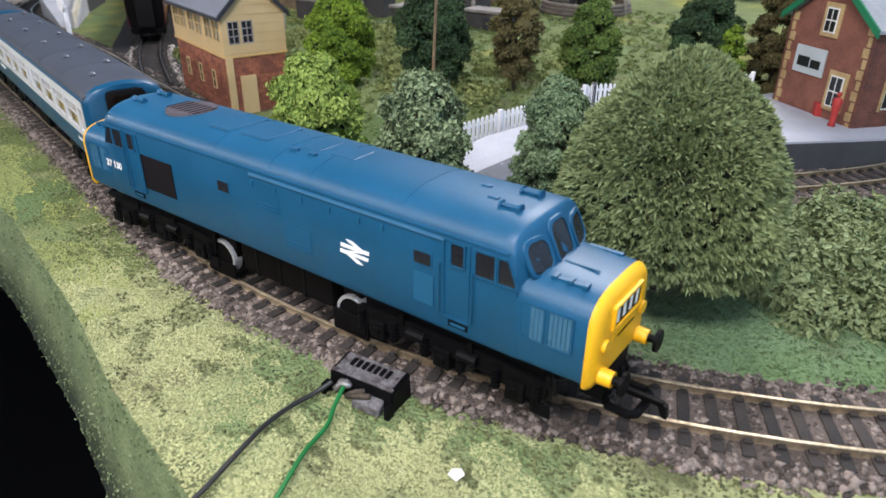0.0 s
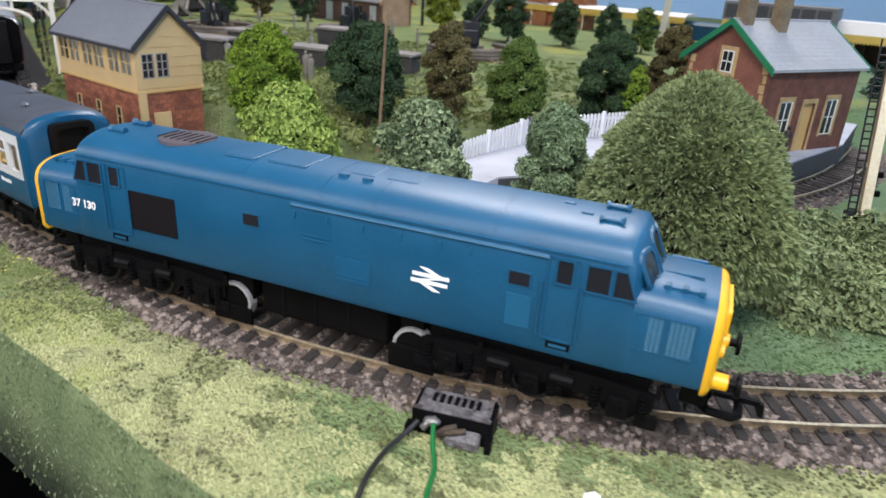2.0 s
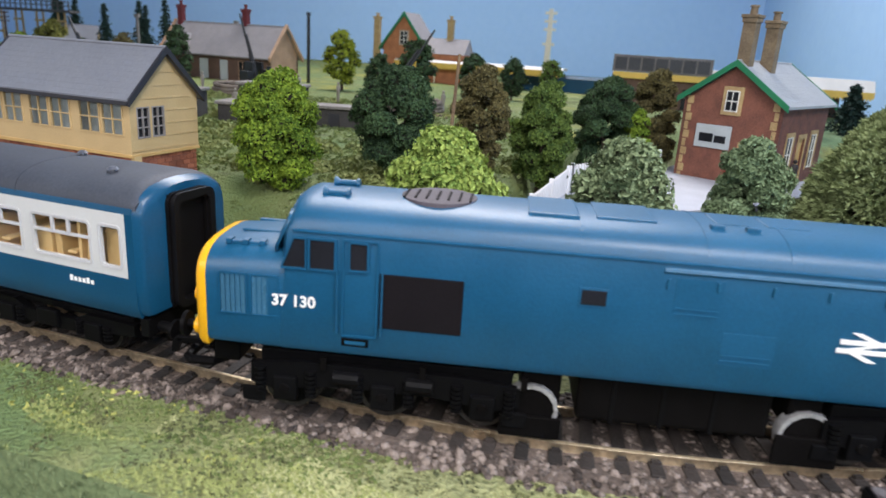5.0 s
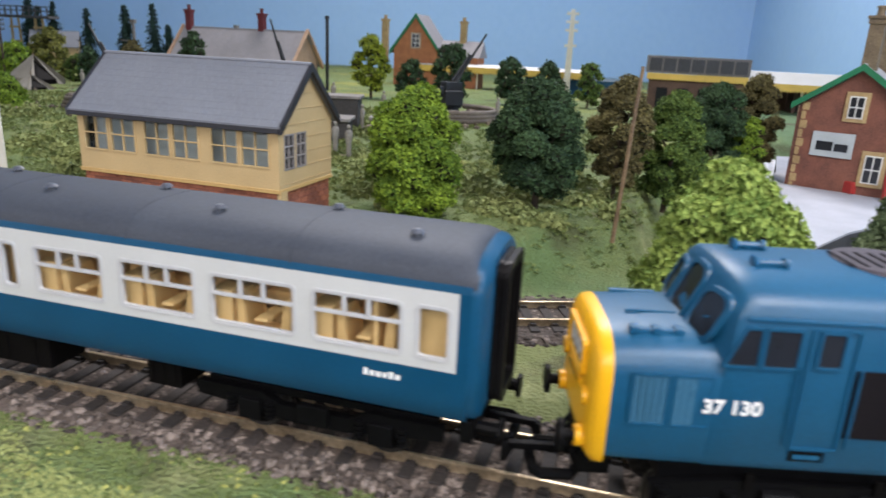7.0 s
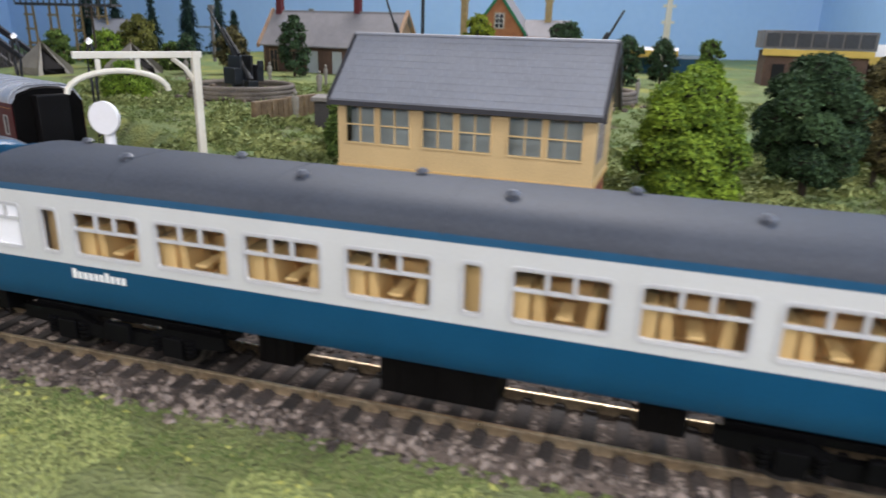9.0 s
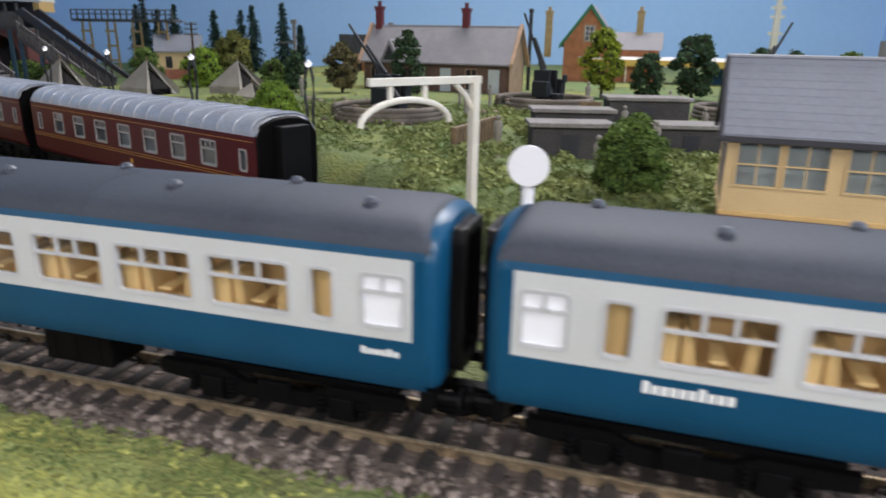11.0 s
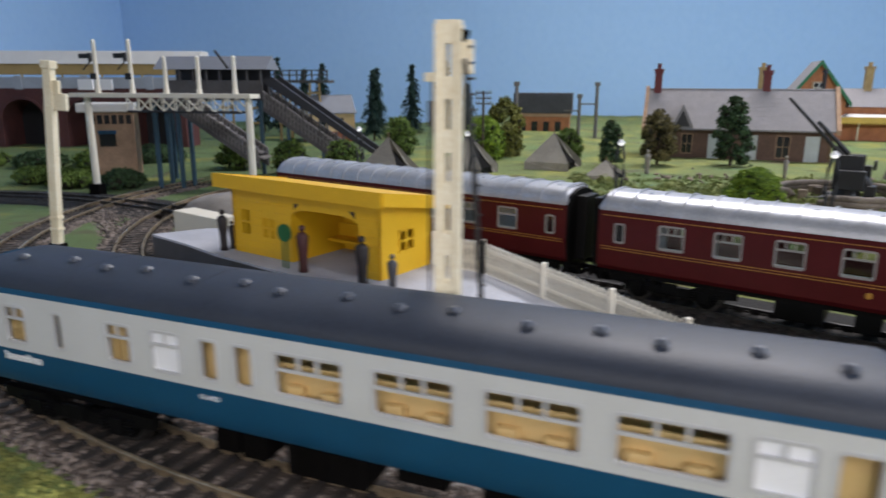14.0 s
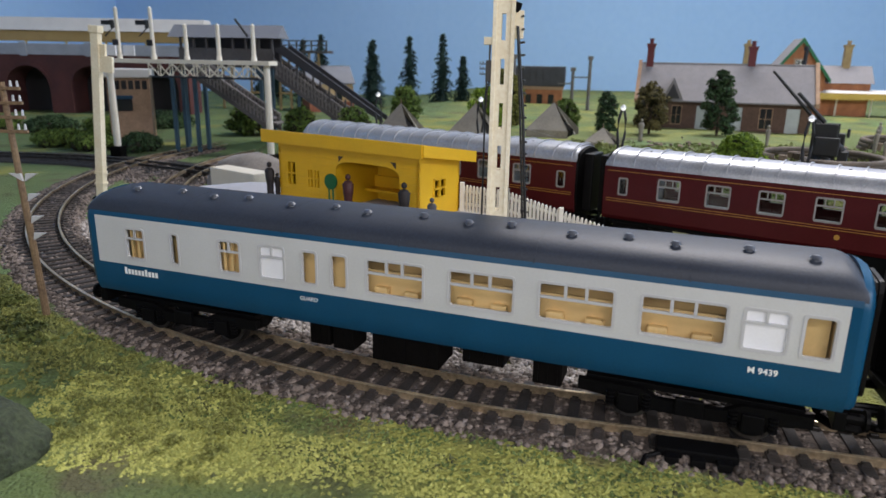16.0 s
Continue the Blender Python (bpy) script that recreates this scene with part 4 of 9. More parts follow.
        box(bm, s * 116.9, s * 117.2, -5.6, 5.6, 30.0, 30.8)
        for yy in (-11.8, 11.8):
            rod(bm, (s * 115.4, yy, 30.5), (s * 117.6, yy, 30.5), 1.9, n=14)
            rod(bm, (s * 115.0, yy, 36.8), (s * 116.6, yy, 36.8), 1.2, n=12)
        part("marker_light", bm, M["warning_yellow"], end, "yellow grille and lamp housings")
        bm = bmesh.new()
        box(bm, s * 117.25, s * 117.35, -5.2, 5.2, 30.1, 30.7)
        part("slot", bm, M["black"], end)
        for yy in (-11.8, 11.8):
            bm = bmesh.new()
            rod(bm, (s * 114.5, yy, 21.6), (s * 120.2, yy, 21.6), 2.5, 2.2, 16)
            shank = sharp(part("buffer", bm, M["warning_yellow"], end, "yellow buffer housing"))
            shank.location.x = -s * (ext + 1.0) * MM if s < 0 else 0
            bm = bmesh.new()
            rod(bm, (s * 120.2, yy, 21.6), (s * 122.4, yy, 21.6), 1.2, n=12)
            rod(bm, (s * 122.4, yy, 21.6), (s * 123.4, yy, 21.6), 3.3, n=18)
            sharp(part("buffer_head", bm, M["black"], shank, "black buffer head"))
        bm = bmesh.new()
        box(bm, s * 110, s * 117.0, -7.5, 7.5, 10, 21, 0.6)
        for yy in (-6, -3, 3, 6):
            tube(bm, [(s * 116, yy, 17), (s * 118, yy, 14), (s * 117, yy, 10)], 0.6, 6)
        part("draw_gear", bm, M["black"], t, "black draw gear and hoses")
        coupling(t, s * 115, s, 8.6)
        # bonnet fittings
        bm = bmesh.new()
        box(bm, s * 100.5, s * 110.5, -11.6, -10.2, 43.9, 44.9, 0.2)
        for k in range(3):
            box(bm, s * (101 + 4.2 * k), s * (102.4 + 4.2 * k), -12.2, -9.6, 44.0, 45.4, 0.2)
        box(bm, s * 100.5, s * 110.5, 10.2, 11.6, 43.9, 44.9, 0.2)
        rod(bm, (s * 100, -3, 45.3), (s * 110, -3, 45.3), 0.3, n=6)
        part("bonnet_rail", bm, M["rail_blue"], t)
    # body-side details, both sides
    for s in (-1, 1):
        yo = s * H

        def raised(x0, x1, z0, z1, d, mat, name, label=""):
            bm_ = box(bmesh.new(), x0, x1, min(yo, yo + s * d), max(yo, yo + s * d), z0, z1, min(0.15, d * 0.4))
            return part(name, bm_, M[mat], body, label)
        # cantrail beading and gutter
        bm = bmesh.new()
        rod(bm, (-92, yo, ZC + 0.3), (92, yo, ZC + 0.3), 0.4, n=6)
        part("beading", bm, M["rail_blue"], body)
        # gutter in the lighter blue that paints its highlight
        bm = bmesh.new()
        prism(bm, [(yo, 47.9), (yo + s * 0.55, 48.5), (yo + s * 0.35, 49.0), (yo, 49.3)], "x", -7, 72)
        part("gutter", bm, M["sheen_blue"], body)
        raised(-71.3, -51.5, 28.0, 41.7, 0.3, "grille", "boiler_grille", "dark brown-black grille panel")
        for x0, x1, z0, z1 in ((-24.6, -18.9, 38.8, 42.4), (61.6, 67.4, 39.0, 42.7)):
            raised(x0 - 0.5, x1 + 0.5, z0 - 0.5, z1 + 0.5, 0.2, "rail_blue", "window_surround")
            raised(x0, x1, z0, z1, 0.3, "window_dark", "side_window", "small dark side window")
        raised(61.4, 68.4, 26.6, 36.2, 0.25, "sheen_blue", "access_panel")
        # shallow panels, each with two slots at its foot
        for x0, x1, z0, z1 in ((-4, 6.6, 37.4, 47.2), (8, 20, 27, 35)):
            fr = raised(x0, x1, z0, z1, 0.10, "rail_blue", "access_panel")
            for zz in (z0 + 0.9, z0 + 2.2):
                part("slot", box(bmesh.new(), x0 + 0.6, x1 - 0.6, min(yo + s * 0.05, yo + s * 0.3), max(yo + s * 0.05, yo + s * 0.3), zz, zz + 0.4), M["rail_blue"], fr)
        for k in (-6, 5, 17, 29, 41, 50):
            raised(k, k + 0.6, 44.6, 46.8, 0.5, "sheen_blue", "lifting_lug")
        for c in (-1, 1):
            def span(x0, x1):
                return sorted((c * x0, c * x1))
            lo, hi = span(71.6, 80.4)
            bm = ring(bmesh.new(), lo, hi, 25.0, 49.4, 0.6, 0.5, yo - s * 0.1, yo + s * 0.4)
            dr = part("cab_door", bm, M["rail_blue"], body, "recessed blue cab door")
            for d in (lo - 1.0, hi + 1.0):
                bm = rod(bmesh.new(), (d, yo + s * 0.8, 26), (d, yo + s * 0.8, 42), 0.28, n=6)
                part("handrail", bm, M["rail_blue"], dr)
            lo, hi = span(74.4, 78.4)
            bm = ring(bmesh.new(), lo - 0.5, hi + 0.5, 41.6, 49.0, 0.7, 0.5, yo, yo + s * 0.5)
            part("door_window_frame", bm, M["rail_blue"], dr)
            bm = box(bmesh.new(), lo, hi, min(yo, yo + s * 0.2), max(yo, yo + s * 0.2), 42.0, 48.5)
            part("door_window", bm, M["window_dark"], dr, "dark door light")
            lo, hi = span(73.6, 80.2)
            bm = box(bmesh.new(), lo, hi, min(yo, yo + s * 0.3), max(yo, yo + s * 0.3), 22.6, 24.6, 0.1)
            sr = part("step_recess", bm, M["black"], dr, "dark footstep recess")
            # lighter plate stands in for light caught in the step
            bm = box(bmesh.new(), lo + 0.8, hi - 0.8, min(yo + s * 0.28, yo + s * 0.36), max(yo + s * 0.28, yo + s * 0.36), 23.1, 24.0)
            part("step_plate", bm, M["sheen_blue"], sr)
            for pts in ([(82.2, 41.6), (88.0, 41.6), (88.0, 48.6), (82.2, 48.6)], [(89.2, 41.6), (94.6, 41.6), (91.8, 48.6), (89.2, 48.6)]):
                mid = sum(p[0] for p in pts) / 4
                big = [(mid + (p[0] - mid) * 1.2, 45.1 + (p[1] - 45.1) * 1.16) for p in pts]
                bm = bmesh.new()
                loops = [[bm.verts.new((c * u, yy_, w_)) for u, w_ in q] for q, yy_ in ((big, yo - s * 0.1), (big, yo + s * 0.45), (pts, yo + s * 0.45), (pts, yo - s * 0.1))]
                for la, lb in zip(loops, loops[1:] + loops[:1]):
                    for k in range(4):
                        bm.faces.new((la[k], la[(k + 1) % 4], lb[(k + 1) % 4], lb[k]))
                cw = part("cab_window", bm, M["rail_blue"], body, "raised cab side window frame")
                bm = prism(bmesh.new(), [(c * u, w_) for u, w_ in pts], "y", yo, yo + s * 0.2)
                part("pane", bm, M["window_dark"], cw, "dark cab glazing")
            for x0 in (95.8, 103.6):
                lo, hi = span(x0, x0 + 7.2)
                yy = s * 17.25
                fr = part("nose_grille", ring(bmesh.new(), lo, hi, 28.0, 38.6, 0.3, 0.4, yy, yy + s * 0.3), M["rail_blue"], body)
                # lighter blue paints the sheen on the grille bars
                for k in range(5):
                    xx = lo + 0.55 + k * 1.25
                    part("grille_bar", box(bmesh.new(), xx, xx + 1.0, min(yy, yy + s * 0.14), max(yy, yy + s * 0.14), 28.4, 38.2), M["grille_sheen"], fr, "grille bar tinted lighter for its sheen")
    # roof details
    bm = bmesh.new()
    rod(bm, (-60, 0, 56.4), (-60, 0, 57.6), 9.8, 9.4, 28)
    fan = sharp(part("roof_fan", bm, M["exhaust"], body, "round brown roof fan grille"))
    for k in range(7):
        bm = box(bmesh.new(), -68.6 + k * 2.7, -68.0 + k * 2.7, -5, 5, 57.5, 57.8)
        part("fan_bar", bm, M["grille"], fan)
    for xx in (-26, 2, 20, 56):
        pts = [(a, b + 0.10) for a, b in main[3:-3]]
        bm = loft(bmesh.new(), [[(xx + d, a * 1.004, b) for a, b in pts] + [(xx + d, 14.5, ZC), (xx + d, -14.5, ZC)] for d in (0, 0.5)])
        part("roof_seam", bm, M["rail_blue"], body)
    for x0, x1, y0, y1 in ((-38, -26, -9, 9), (-22, -8, -8, 8), (6, 14, -5.5, 5.5), (18, 28, -5, 5)):
        bm = box(bmesh.new(), x0, x1, y0, y1, 55.0, 57.5, 0.4)
        part("roof_panel", bm, M["rail_blue"], body)
    for xx, yy in ((4, -9), (12, -9), (70, 2), (76, -4)):
        bm = box(bmesh.new(), xx, xx + 3.2, yy, yy + 1.6, 55.6, 57.8, 0.25)
        part("lifting_bracket", bm, M["rail_blue"], body)
    # emblem: two bars and a zigzag
    bm = bmesh.new()
    ex, ez, k = 33.0, 31.4, 0.86

    def stroke(*pts):
        prism(bm, [(ex + u * k, ez + v * k * 0.88) for u, v in pts], "y", -18.1, -17.7)
    stroke((0.5, 4.9), (13.6, 4.9), (13.6, 6.3), (0.5, 6.3))
    stroke((0, 2.1), (13.1, 2.1), (13.1, 3.5), (0, 3.5))
    stroke((3.0, 8.6), (5.6, 8.6), (10.4, 6.3), (7.8, 6.3))
    stroke((8.4, 4.9), (11.0, 4.9), (5.2, 3.5), (2.6, 3.5))
    stroke((3.2, 2.1), (5.8, 2.1), (10.6, -0.4), (8.0, -0.4))
    part("emblem", bm, M["letter"], t, "white double-arrow shape")
    lettering("37 130", 3.9, M["letter"], t, -97.5, -17.95, 31.6, bold=0.12, label="white running number on the cab side")
    # fuel tanks and bogies
    bm = bmesh.new()
    box(bm, -22, 24, -14, 14, 7, 20.2, 1.2)
    tank = part("fuel_tank", bm, M["matt_black"], t, "black fuel tank")
    part("battery_box", box(bmesh.new(), -36, -26, -13, 13, 9.5, 20.2, 0.8), M["matt_black"], t, "black battery box")
    part("battery_box", box(bmesh.new(), 28, 36, -13, 13, 10, 20.2, 0.8), M["matt_black"], t, "black battery box")
    for xx in (-14, -2, 10):
        part("tank_strap", box(bmesh.new(), xx, xx + 1.2, -14.3, 14.3, 6.8, 20, 0.2), M["black"], tank)
    for s in (-1, 1):
        x0 = s * 70
        bm = bmesh.new()
        for q in (-1, 1):
            yy = q * 14.2
            prism(bm, [(x0 - 34, 9), (x0 - 34, 14), (x0 - 20, 15.5), (x0 + 20, 15.5), (x0 + 34, 14), (x0 + 34, 9), (x0 + 28, 7.5), (x0 + 12, 9.5), (x0 - 12, 9.5), (x0 - 28, 7.5)], "y", yy - 1, yy + 1)
            for k in (-1, 0, 1):
                xa = x0 + k * 25
                box(bm, xa - 3, xa + 3, yy - q * 1, yy + q * 2.2, 5, 11.5, 0.5)
                for d in (-6.5, 6.5):
                    for i in range(6):
                        rod(bm, (xa + d, yy + q * 1.2, 6.6 + i * 1.25), (xa + d, yy + q * 1.2, 7.4 + i * 1.25), 1.5, n=8)
            rod(bm, (x0 - 12.5, yy + q * 1.5, 12.5), (x0 - 6, yy + q * 1.5, 12.5), 1.8, n=10)
            rod(bm, (x0 + 6, yy + q * 1.5, 12.5), (x0 + 12.5, yy + q * 1.5, 12.5), 1.8, n=10)
            box(bm, x0 + 30, x0 + 36, yy - 1, yy + q * 2, 4, 8, 0.4)
            box(bm, x0 - 36, x0 - 30, yy - 1, yy + q * 2, 4, 8, 0.4)
        box(bm, x0 - 32, x0 + 32, -13, 13, 13, 17.5, 0.4)
        b = part("bogie", bm, M["black"], t, "black six-wheel bogie with coil springs")
        for k in (-1, 0, 1):
            for q in (-1, 1):
                wheel(b, x0 + k * 25, q * 8.9, 7.2, 7.2, -q)
                bm = bmesh.new()
                rod(bm, (x0 + k * 25, q * 16.2, 8.4), (x0 + k * 25, q * 16.9, 8.4), 1.5, 1.2, 12)
                part("axle_cap", bm, M["matt_black"], b)
            for q in (-1, 1):
                bm = box(bmesh.new(), x0 + k * 25 + 9, x0 + k * 25 + 10.6, q * 15.4 - 0.5, q * 15.4 + 0.5, 14, 17.6, 0.2)
                part("bracket", bm, M["matt_black"], b)
        # bright inner wheel that stands clear of the frame
        bm = bmesh.new()
        rod(bm, (x0 - s * 37, -14.2, 8.6), (x0 - s * 37, -12.6, 8.6), 6.6, n=24)
        wh = sharp(part("pickup_wheel", bm, M["matt_black"], b))
        bm = bmesh.new()
        ring(bm, x0 - s * 37 - 6.8, x0 - s * 37 + 6.8, 1.9, 15.3, 6.6, 0.95, -14.5, -11.0)
        sharp(part("tyre", bm, M["bright_steel"], wh, "bright metal tyre"))
        # black plate added to hide the lower half of the tyre
        bm = box(bmesh.new(), x0 - s * 37 - 7.6, x0 - s * 37 + 7.6, -15.6, -14.7, 1.4, 8.2 + s, 0.3)
        part("brake_gear", bm, M["matt_black"], b)
    return t


locomotive(392.9, 161.1, 6.87)


# ---- foliage ----
def leaves(rng, centres, normals, size, droop=0.0, per=2, wide=0.62):
    """Small folded leaf clumps at the given places, facing loosely outwards."""
    n = len(centres)
    verts, faces, base = [], [], 0
    out_v = np.zeros((n * per, 4, 3))
    c = np.repeat(centres, per, 0) + rng.normal(0, size * 0.5, (n * per, 3))
    nn = np.repeat(normals, per, 0) + rng.normal(0, 0.55, (n * per, 3))
    nn /= np.linalg.norm(nn, axis=1, keepdims=True)
    up = rng.normal(0, 1, (n * per, 3)) + np.array([0, 0, -droop])
    u = np.cross(nn, up)
    u /= np.linalg.norm(u, axis=1, keepdims=True) + 1e-9
    w = np.cross(nn, u)
    s = rng.uniform(0.55, 1.25, (n * per, 1)) * size
    out_v[:, 0] = c - w * s * 1.1
    out_v[:, 1] = c + u * s * wide + nn * s * 0.28
    out_v[:, 2] = c + w * s * 1.1
    out_v[:, 3] = c - u * s * wide + nn * s * 0.28
    k = np.arange(n * per)[:, None] * 4
    f = np.concatenate([np.concatenate([k, k + 1, k + 2], 1), np.concatenate([k, k + 2, k + 3], 1)])
    return out_v.reshape(-1, 3), f


def lobes(rng, count, rx, ry, z0, z1, shape):
    """Clump centres on a crown of the given outline."""
    out = []
    for i in range(count):
        h = (i + 0.5) / count
        a = i * 2.39996 + rng.uniform(-0.3, 0.3)
        r = shape(h)
        k = rng.uniform(0.62, 1.0)
        out.append((rx * r * k * math.cos(a), ry * r * k * math.sin(a), z0 + (z1 - z0) * h + rng.uniform(-2, 2)))
    return out


def tree(name, label, category, x, y, z, top, rx, colour, shape="round", trunk=6.0, density=1.0, size=1.5, seed=1, ry=None, droop=0.4, group="", clumps=26, shade_stubs=False):
    rng = np.random.default_rng(seed)
    t = thing(name, label, category, x, y, z - 0.5, group=group)
    ry = ry or rx
    h = top - z
    forms = {
        "round": lambda q: math.sin(math.pi * min(1, 0.13 + 0.87 * q)) ** 0.6 if q < 0.99 else 0.25,
        "dome": lambda q: math.sqrt(max(0.03, 1 - q ** 2.2)),
        "cone": lambda q: max(0.06, (1 - q) ** 0.85),
        "column": lambda q: math.sin(math.pi * min(1, 0.2 + 0.8 * q)) ** 0.4 * 0.95 if q < 0.99 else 0.3,
        "oval": lambda q: math.sin(math.pi * (0.08 + 0.9 * q)) ** 0.7,
    }
    f = forms[shape]
    z0 = trunk
    bm = bmesh.new()
    rod(bm, (0, 0, -1), (0.4, 0.2, z0 + h * 0.35), max(0.9, rx * 0.075), max(0.5, rx * 0.05), 8)
    for i in range(6):
        a = i * 1.05 + seed
        zz = z0 + h * (0.1 + 0.07 * i)
        rod(bm, (0.2, 0.1, zz - 2), (rx * 0.55 * math.cos(a), ry * 0.55 * math.sin(a), zz + h * 0.16), 0.6, 0.25, 6)
    part("trunk", bm, M["bark"], t, "brown trunk and limbs")
    mat = leaf_material(*colour)
    cs = lobes(rng, clumps, rx * 0.78, ry * 0.78, z0 + 1, h - rx * 0.22, f)
    cen, nor = [], []
    pr = max(rx * 0.30, 2.0)
    dens = int(60 * density * (pr / 6.0) ** 2 * (1.5 / size) ** 2 * 2.2)
    dens = max(40, min(560, dens))
    for c in cs:
        d = rng.normal(0, 1, (dens, 3))
        d /= np.linalg.norm(d, axis=1, keepdims=True)
        d[:, 2] = np.where(d[:, 2] < -0.55, -d[:, 2], d[:, 2])
        rad = pr * rng.uniform(0.72, 1.12, (dens, 1))
        p = np.array(c) + d * rad * np.array([1, 1, 0.82])
        # keep the lower rim ragged and off the ground
        keep = p[:, 2] > 0.5
        cen.append(p[keep])
        nor.append((d * 0.7 + np.array(c) / (np.linalg.norm(c[:2]) + 8) * np.array([0.5, 0.5, 0]))[keep])
    cen, nor = np.concatenate(cen), np.concatenate(nor)
    v, fc = leaves(rng, cen, nor, size, droop)
    crown = cloud("crown", (v * MM).tolist(), fc.tolist(), mat, t)
    # the dense heart of the crown, near-black to paint shade between the leaves
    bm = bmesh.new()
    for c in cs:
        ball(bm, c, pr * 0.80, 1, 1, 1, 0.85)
    part("inner_twig", bm, M["crown_shade"], t, smooth=True)
    # near-black stubs stand in for the deep shade below a bush
    if shade_stubs:
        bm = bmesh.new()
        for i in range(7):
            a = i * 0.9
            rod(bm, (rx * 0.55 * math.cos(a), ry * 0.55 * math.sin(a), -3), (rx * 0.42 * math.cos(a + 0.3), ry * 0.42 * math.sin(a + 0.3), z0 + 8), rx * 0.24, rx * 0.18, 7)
        part("stem", bm, M["crown_shade"], t, "near-black stubs standing in for shade under the crown")
    return t


LIME = ("lime", (0.25, 0.36, 0.035), (0.055, 0.11, 0.014))
MID = ("mid", (0.15, 0.22, 0.045), (0.035, 0.07, 0.016))
DEEP = ("deep", (0.062, 0.112, 0.045), (0.012, 0.030, 0.014))
BROWN = ("brown", (0.17, 0.145, 0.055), (0.05, 0.045, 0.02))
OLIVE = ("olive", (0.285, 0.345, 0.160), (0.125, 0.160, 0.066))
SAGE = ("sage", (0.22, 0.30, 0.16), (0.06, 0.10, 0.05))
FIR = ("fir", (0.022, 0.052, 0.040), (0.006, 0.017, 0.014))
YEL = ("yellow_green", (0.33, 0.38, 0.03), (0.09, 0.13, 0.015))
HEDGE = ("hedge", (0.280, 0.335, 0.160), (0.105, 0.136, 0.058))

TREES = [
    # x, y, ground, top, radius, colour, form, trunk
    (203, 330, 10, 72, 27, LIME, "oval", 4, "bright green broadleaf tree on the grass bank"),
    (262, 362, 10, 79, 28, DEEP, "oval", 10, "dark green broadleaf tree on the grass bank"),
    (304, 392, 12, 79, 18, BROWN, "oval", 12, "russet-brown tree with a slim trunk"),
    (338, 428, 2, 72, 22, MID, "oval", 6, "rounded green tree behind the white fence"),
    (378, 508, -4, 76, 27, DEEP, "round", 6, "dark green tree beside the station house"),
    (414, 548, -4, 83, 22, BROWN, "round", 6, "russet-brown tree beside the station house"),
    (400, 500, -4, 54, 12, LIME, "round", 3, "small bright green tree beside the station house"),
    (47, 840, 25, 100, 25, YEL, "oval", 12, "yellow-green oval tree at the back of the camp"),
    (144, 847, 25, 95, 27, DEEP, "round", 6, "dark green tree at the back of the camp"),
    (95, 845, 25, 74, 20, DEEP, "round", 4, "dark green tree at the back of the camp"),
    (215, 860, 25, 82, 22, DEEP, "round", 6, "dark green tree at the back of the camp"),
    (260, 900, 25, 78, 20, DEEP, "round", 6, "dark green tree at the back of the camp"),
    (310, 880, 25, 80, 18, MID, "round", 6, "green tree at the back of the camp"),
    (-240, 801, 25, 79, 21, BROWN, "oval", 5, "olive-brown tree near the station building"),
    (-167, 808, 25, 92, 21, DEEP, "column", 4, "dark columnar tree before the station building"),
    (-288, 783, 25, 69, 14, DEEP, "column", 3, "small dark columnar tree near the camp"),
    (-417, 819, 18, 72, 27, LIME, "round", 5, "bright green tree behind the tents"),
    (-400, 860, 18, 90, 28, ("ochre", (0.22, 0.22, 0.05), (0.06, 0.07, 0.018)), "round", 6, "ochre-green tree behind the tents"),
    (-330, 820, 18, 62, 18, MID, "round", 4, "green tree behind the tents"),
    (-520, 860, 12, 70, 22, MID, "round", 5, "green tree below the footbridge stairs"),
    (42, 374, 6, 52, 19, MID, "round", 6, "dark rounded shrub near the signal box"),
    (-215, 560, 14, 50, 24, LIME, "dome", 1, "bright spreading shrub beyond the maroon coaches"),
    (-560, 770, 6, 50, 24, MID, "dome", 1, "green shrub below the footbridge"),
    (-640, 830, 6, 44, 26, MID, "dome", 1, "green shrub below the footbridge"),
    (-730, 900, 0, 48, 34, MID, "dome", 1, "green shrub below the footbridge"),
    (-870, 772, -4, 11, 30, MID, "dome", 1, "green hedge shrub before the lineside hut"),
    (-812, 768, -4, 13, 28, DEEP, "dome", 1, "dark green hedge shrub before the lineside hut"),
    (-930, 795, -4, 9, 32, MID, "dome", 1, "green hedge shrub before the lineside hut"),
    (-880, 960, 0, 22, 38, DEEP, "dome", 1, "dark green hedge shrub before the viaduct"),
    (-960, 940, -4, 14, 34, MID, "dome", 1, "green hedge shrub before the viaduct"),
    (-1040, 930, -4, 13, 36, DEEP, "dome", 1, "dark green hedge shrub before the viaduct"),
    (-1120, 920, -4, 13, 36, MID, "dome", 1, "green hedge shrub before the viaduct"),
    (-1200, 900, -4, 13, 36, DEEP, "dome", 1, "dark green hedge shrub before the viaduct"),
]
for i, (x, y, z, top, r, colour, form, trunk, label) in enumerate(TREES):
    far = y > 700
    tree("tree" if trunk > 2 else "shrub", label, "tree" if trunk > 2 else "shrub", x, y, z, top, r, colour, form, trunk, (0.8 if far else 1.3) * (1 if trunk > 2 else 0.65), 1.9 if far else 1.0, 20 + i, group="trees on the layout", clumps=20 if far else 30)

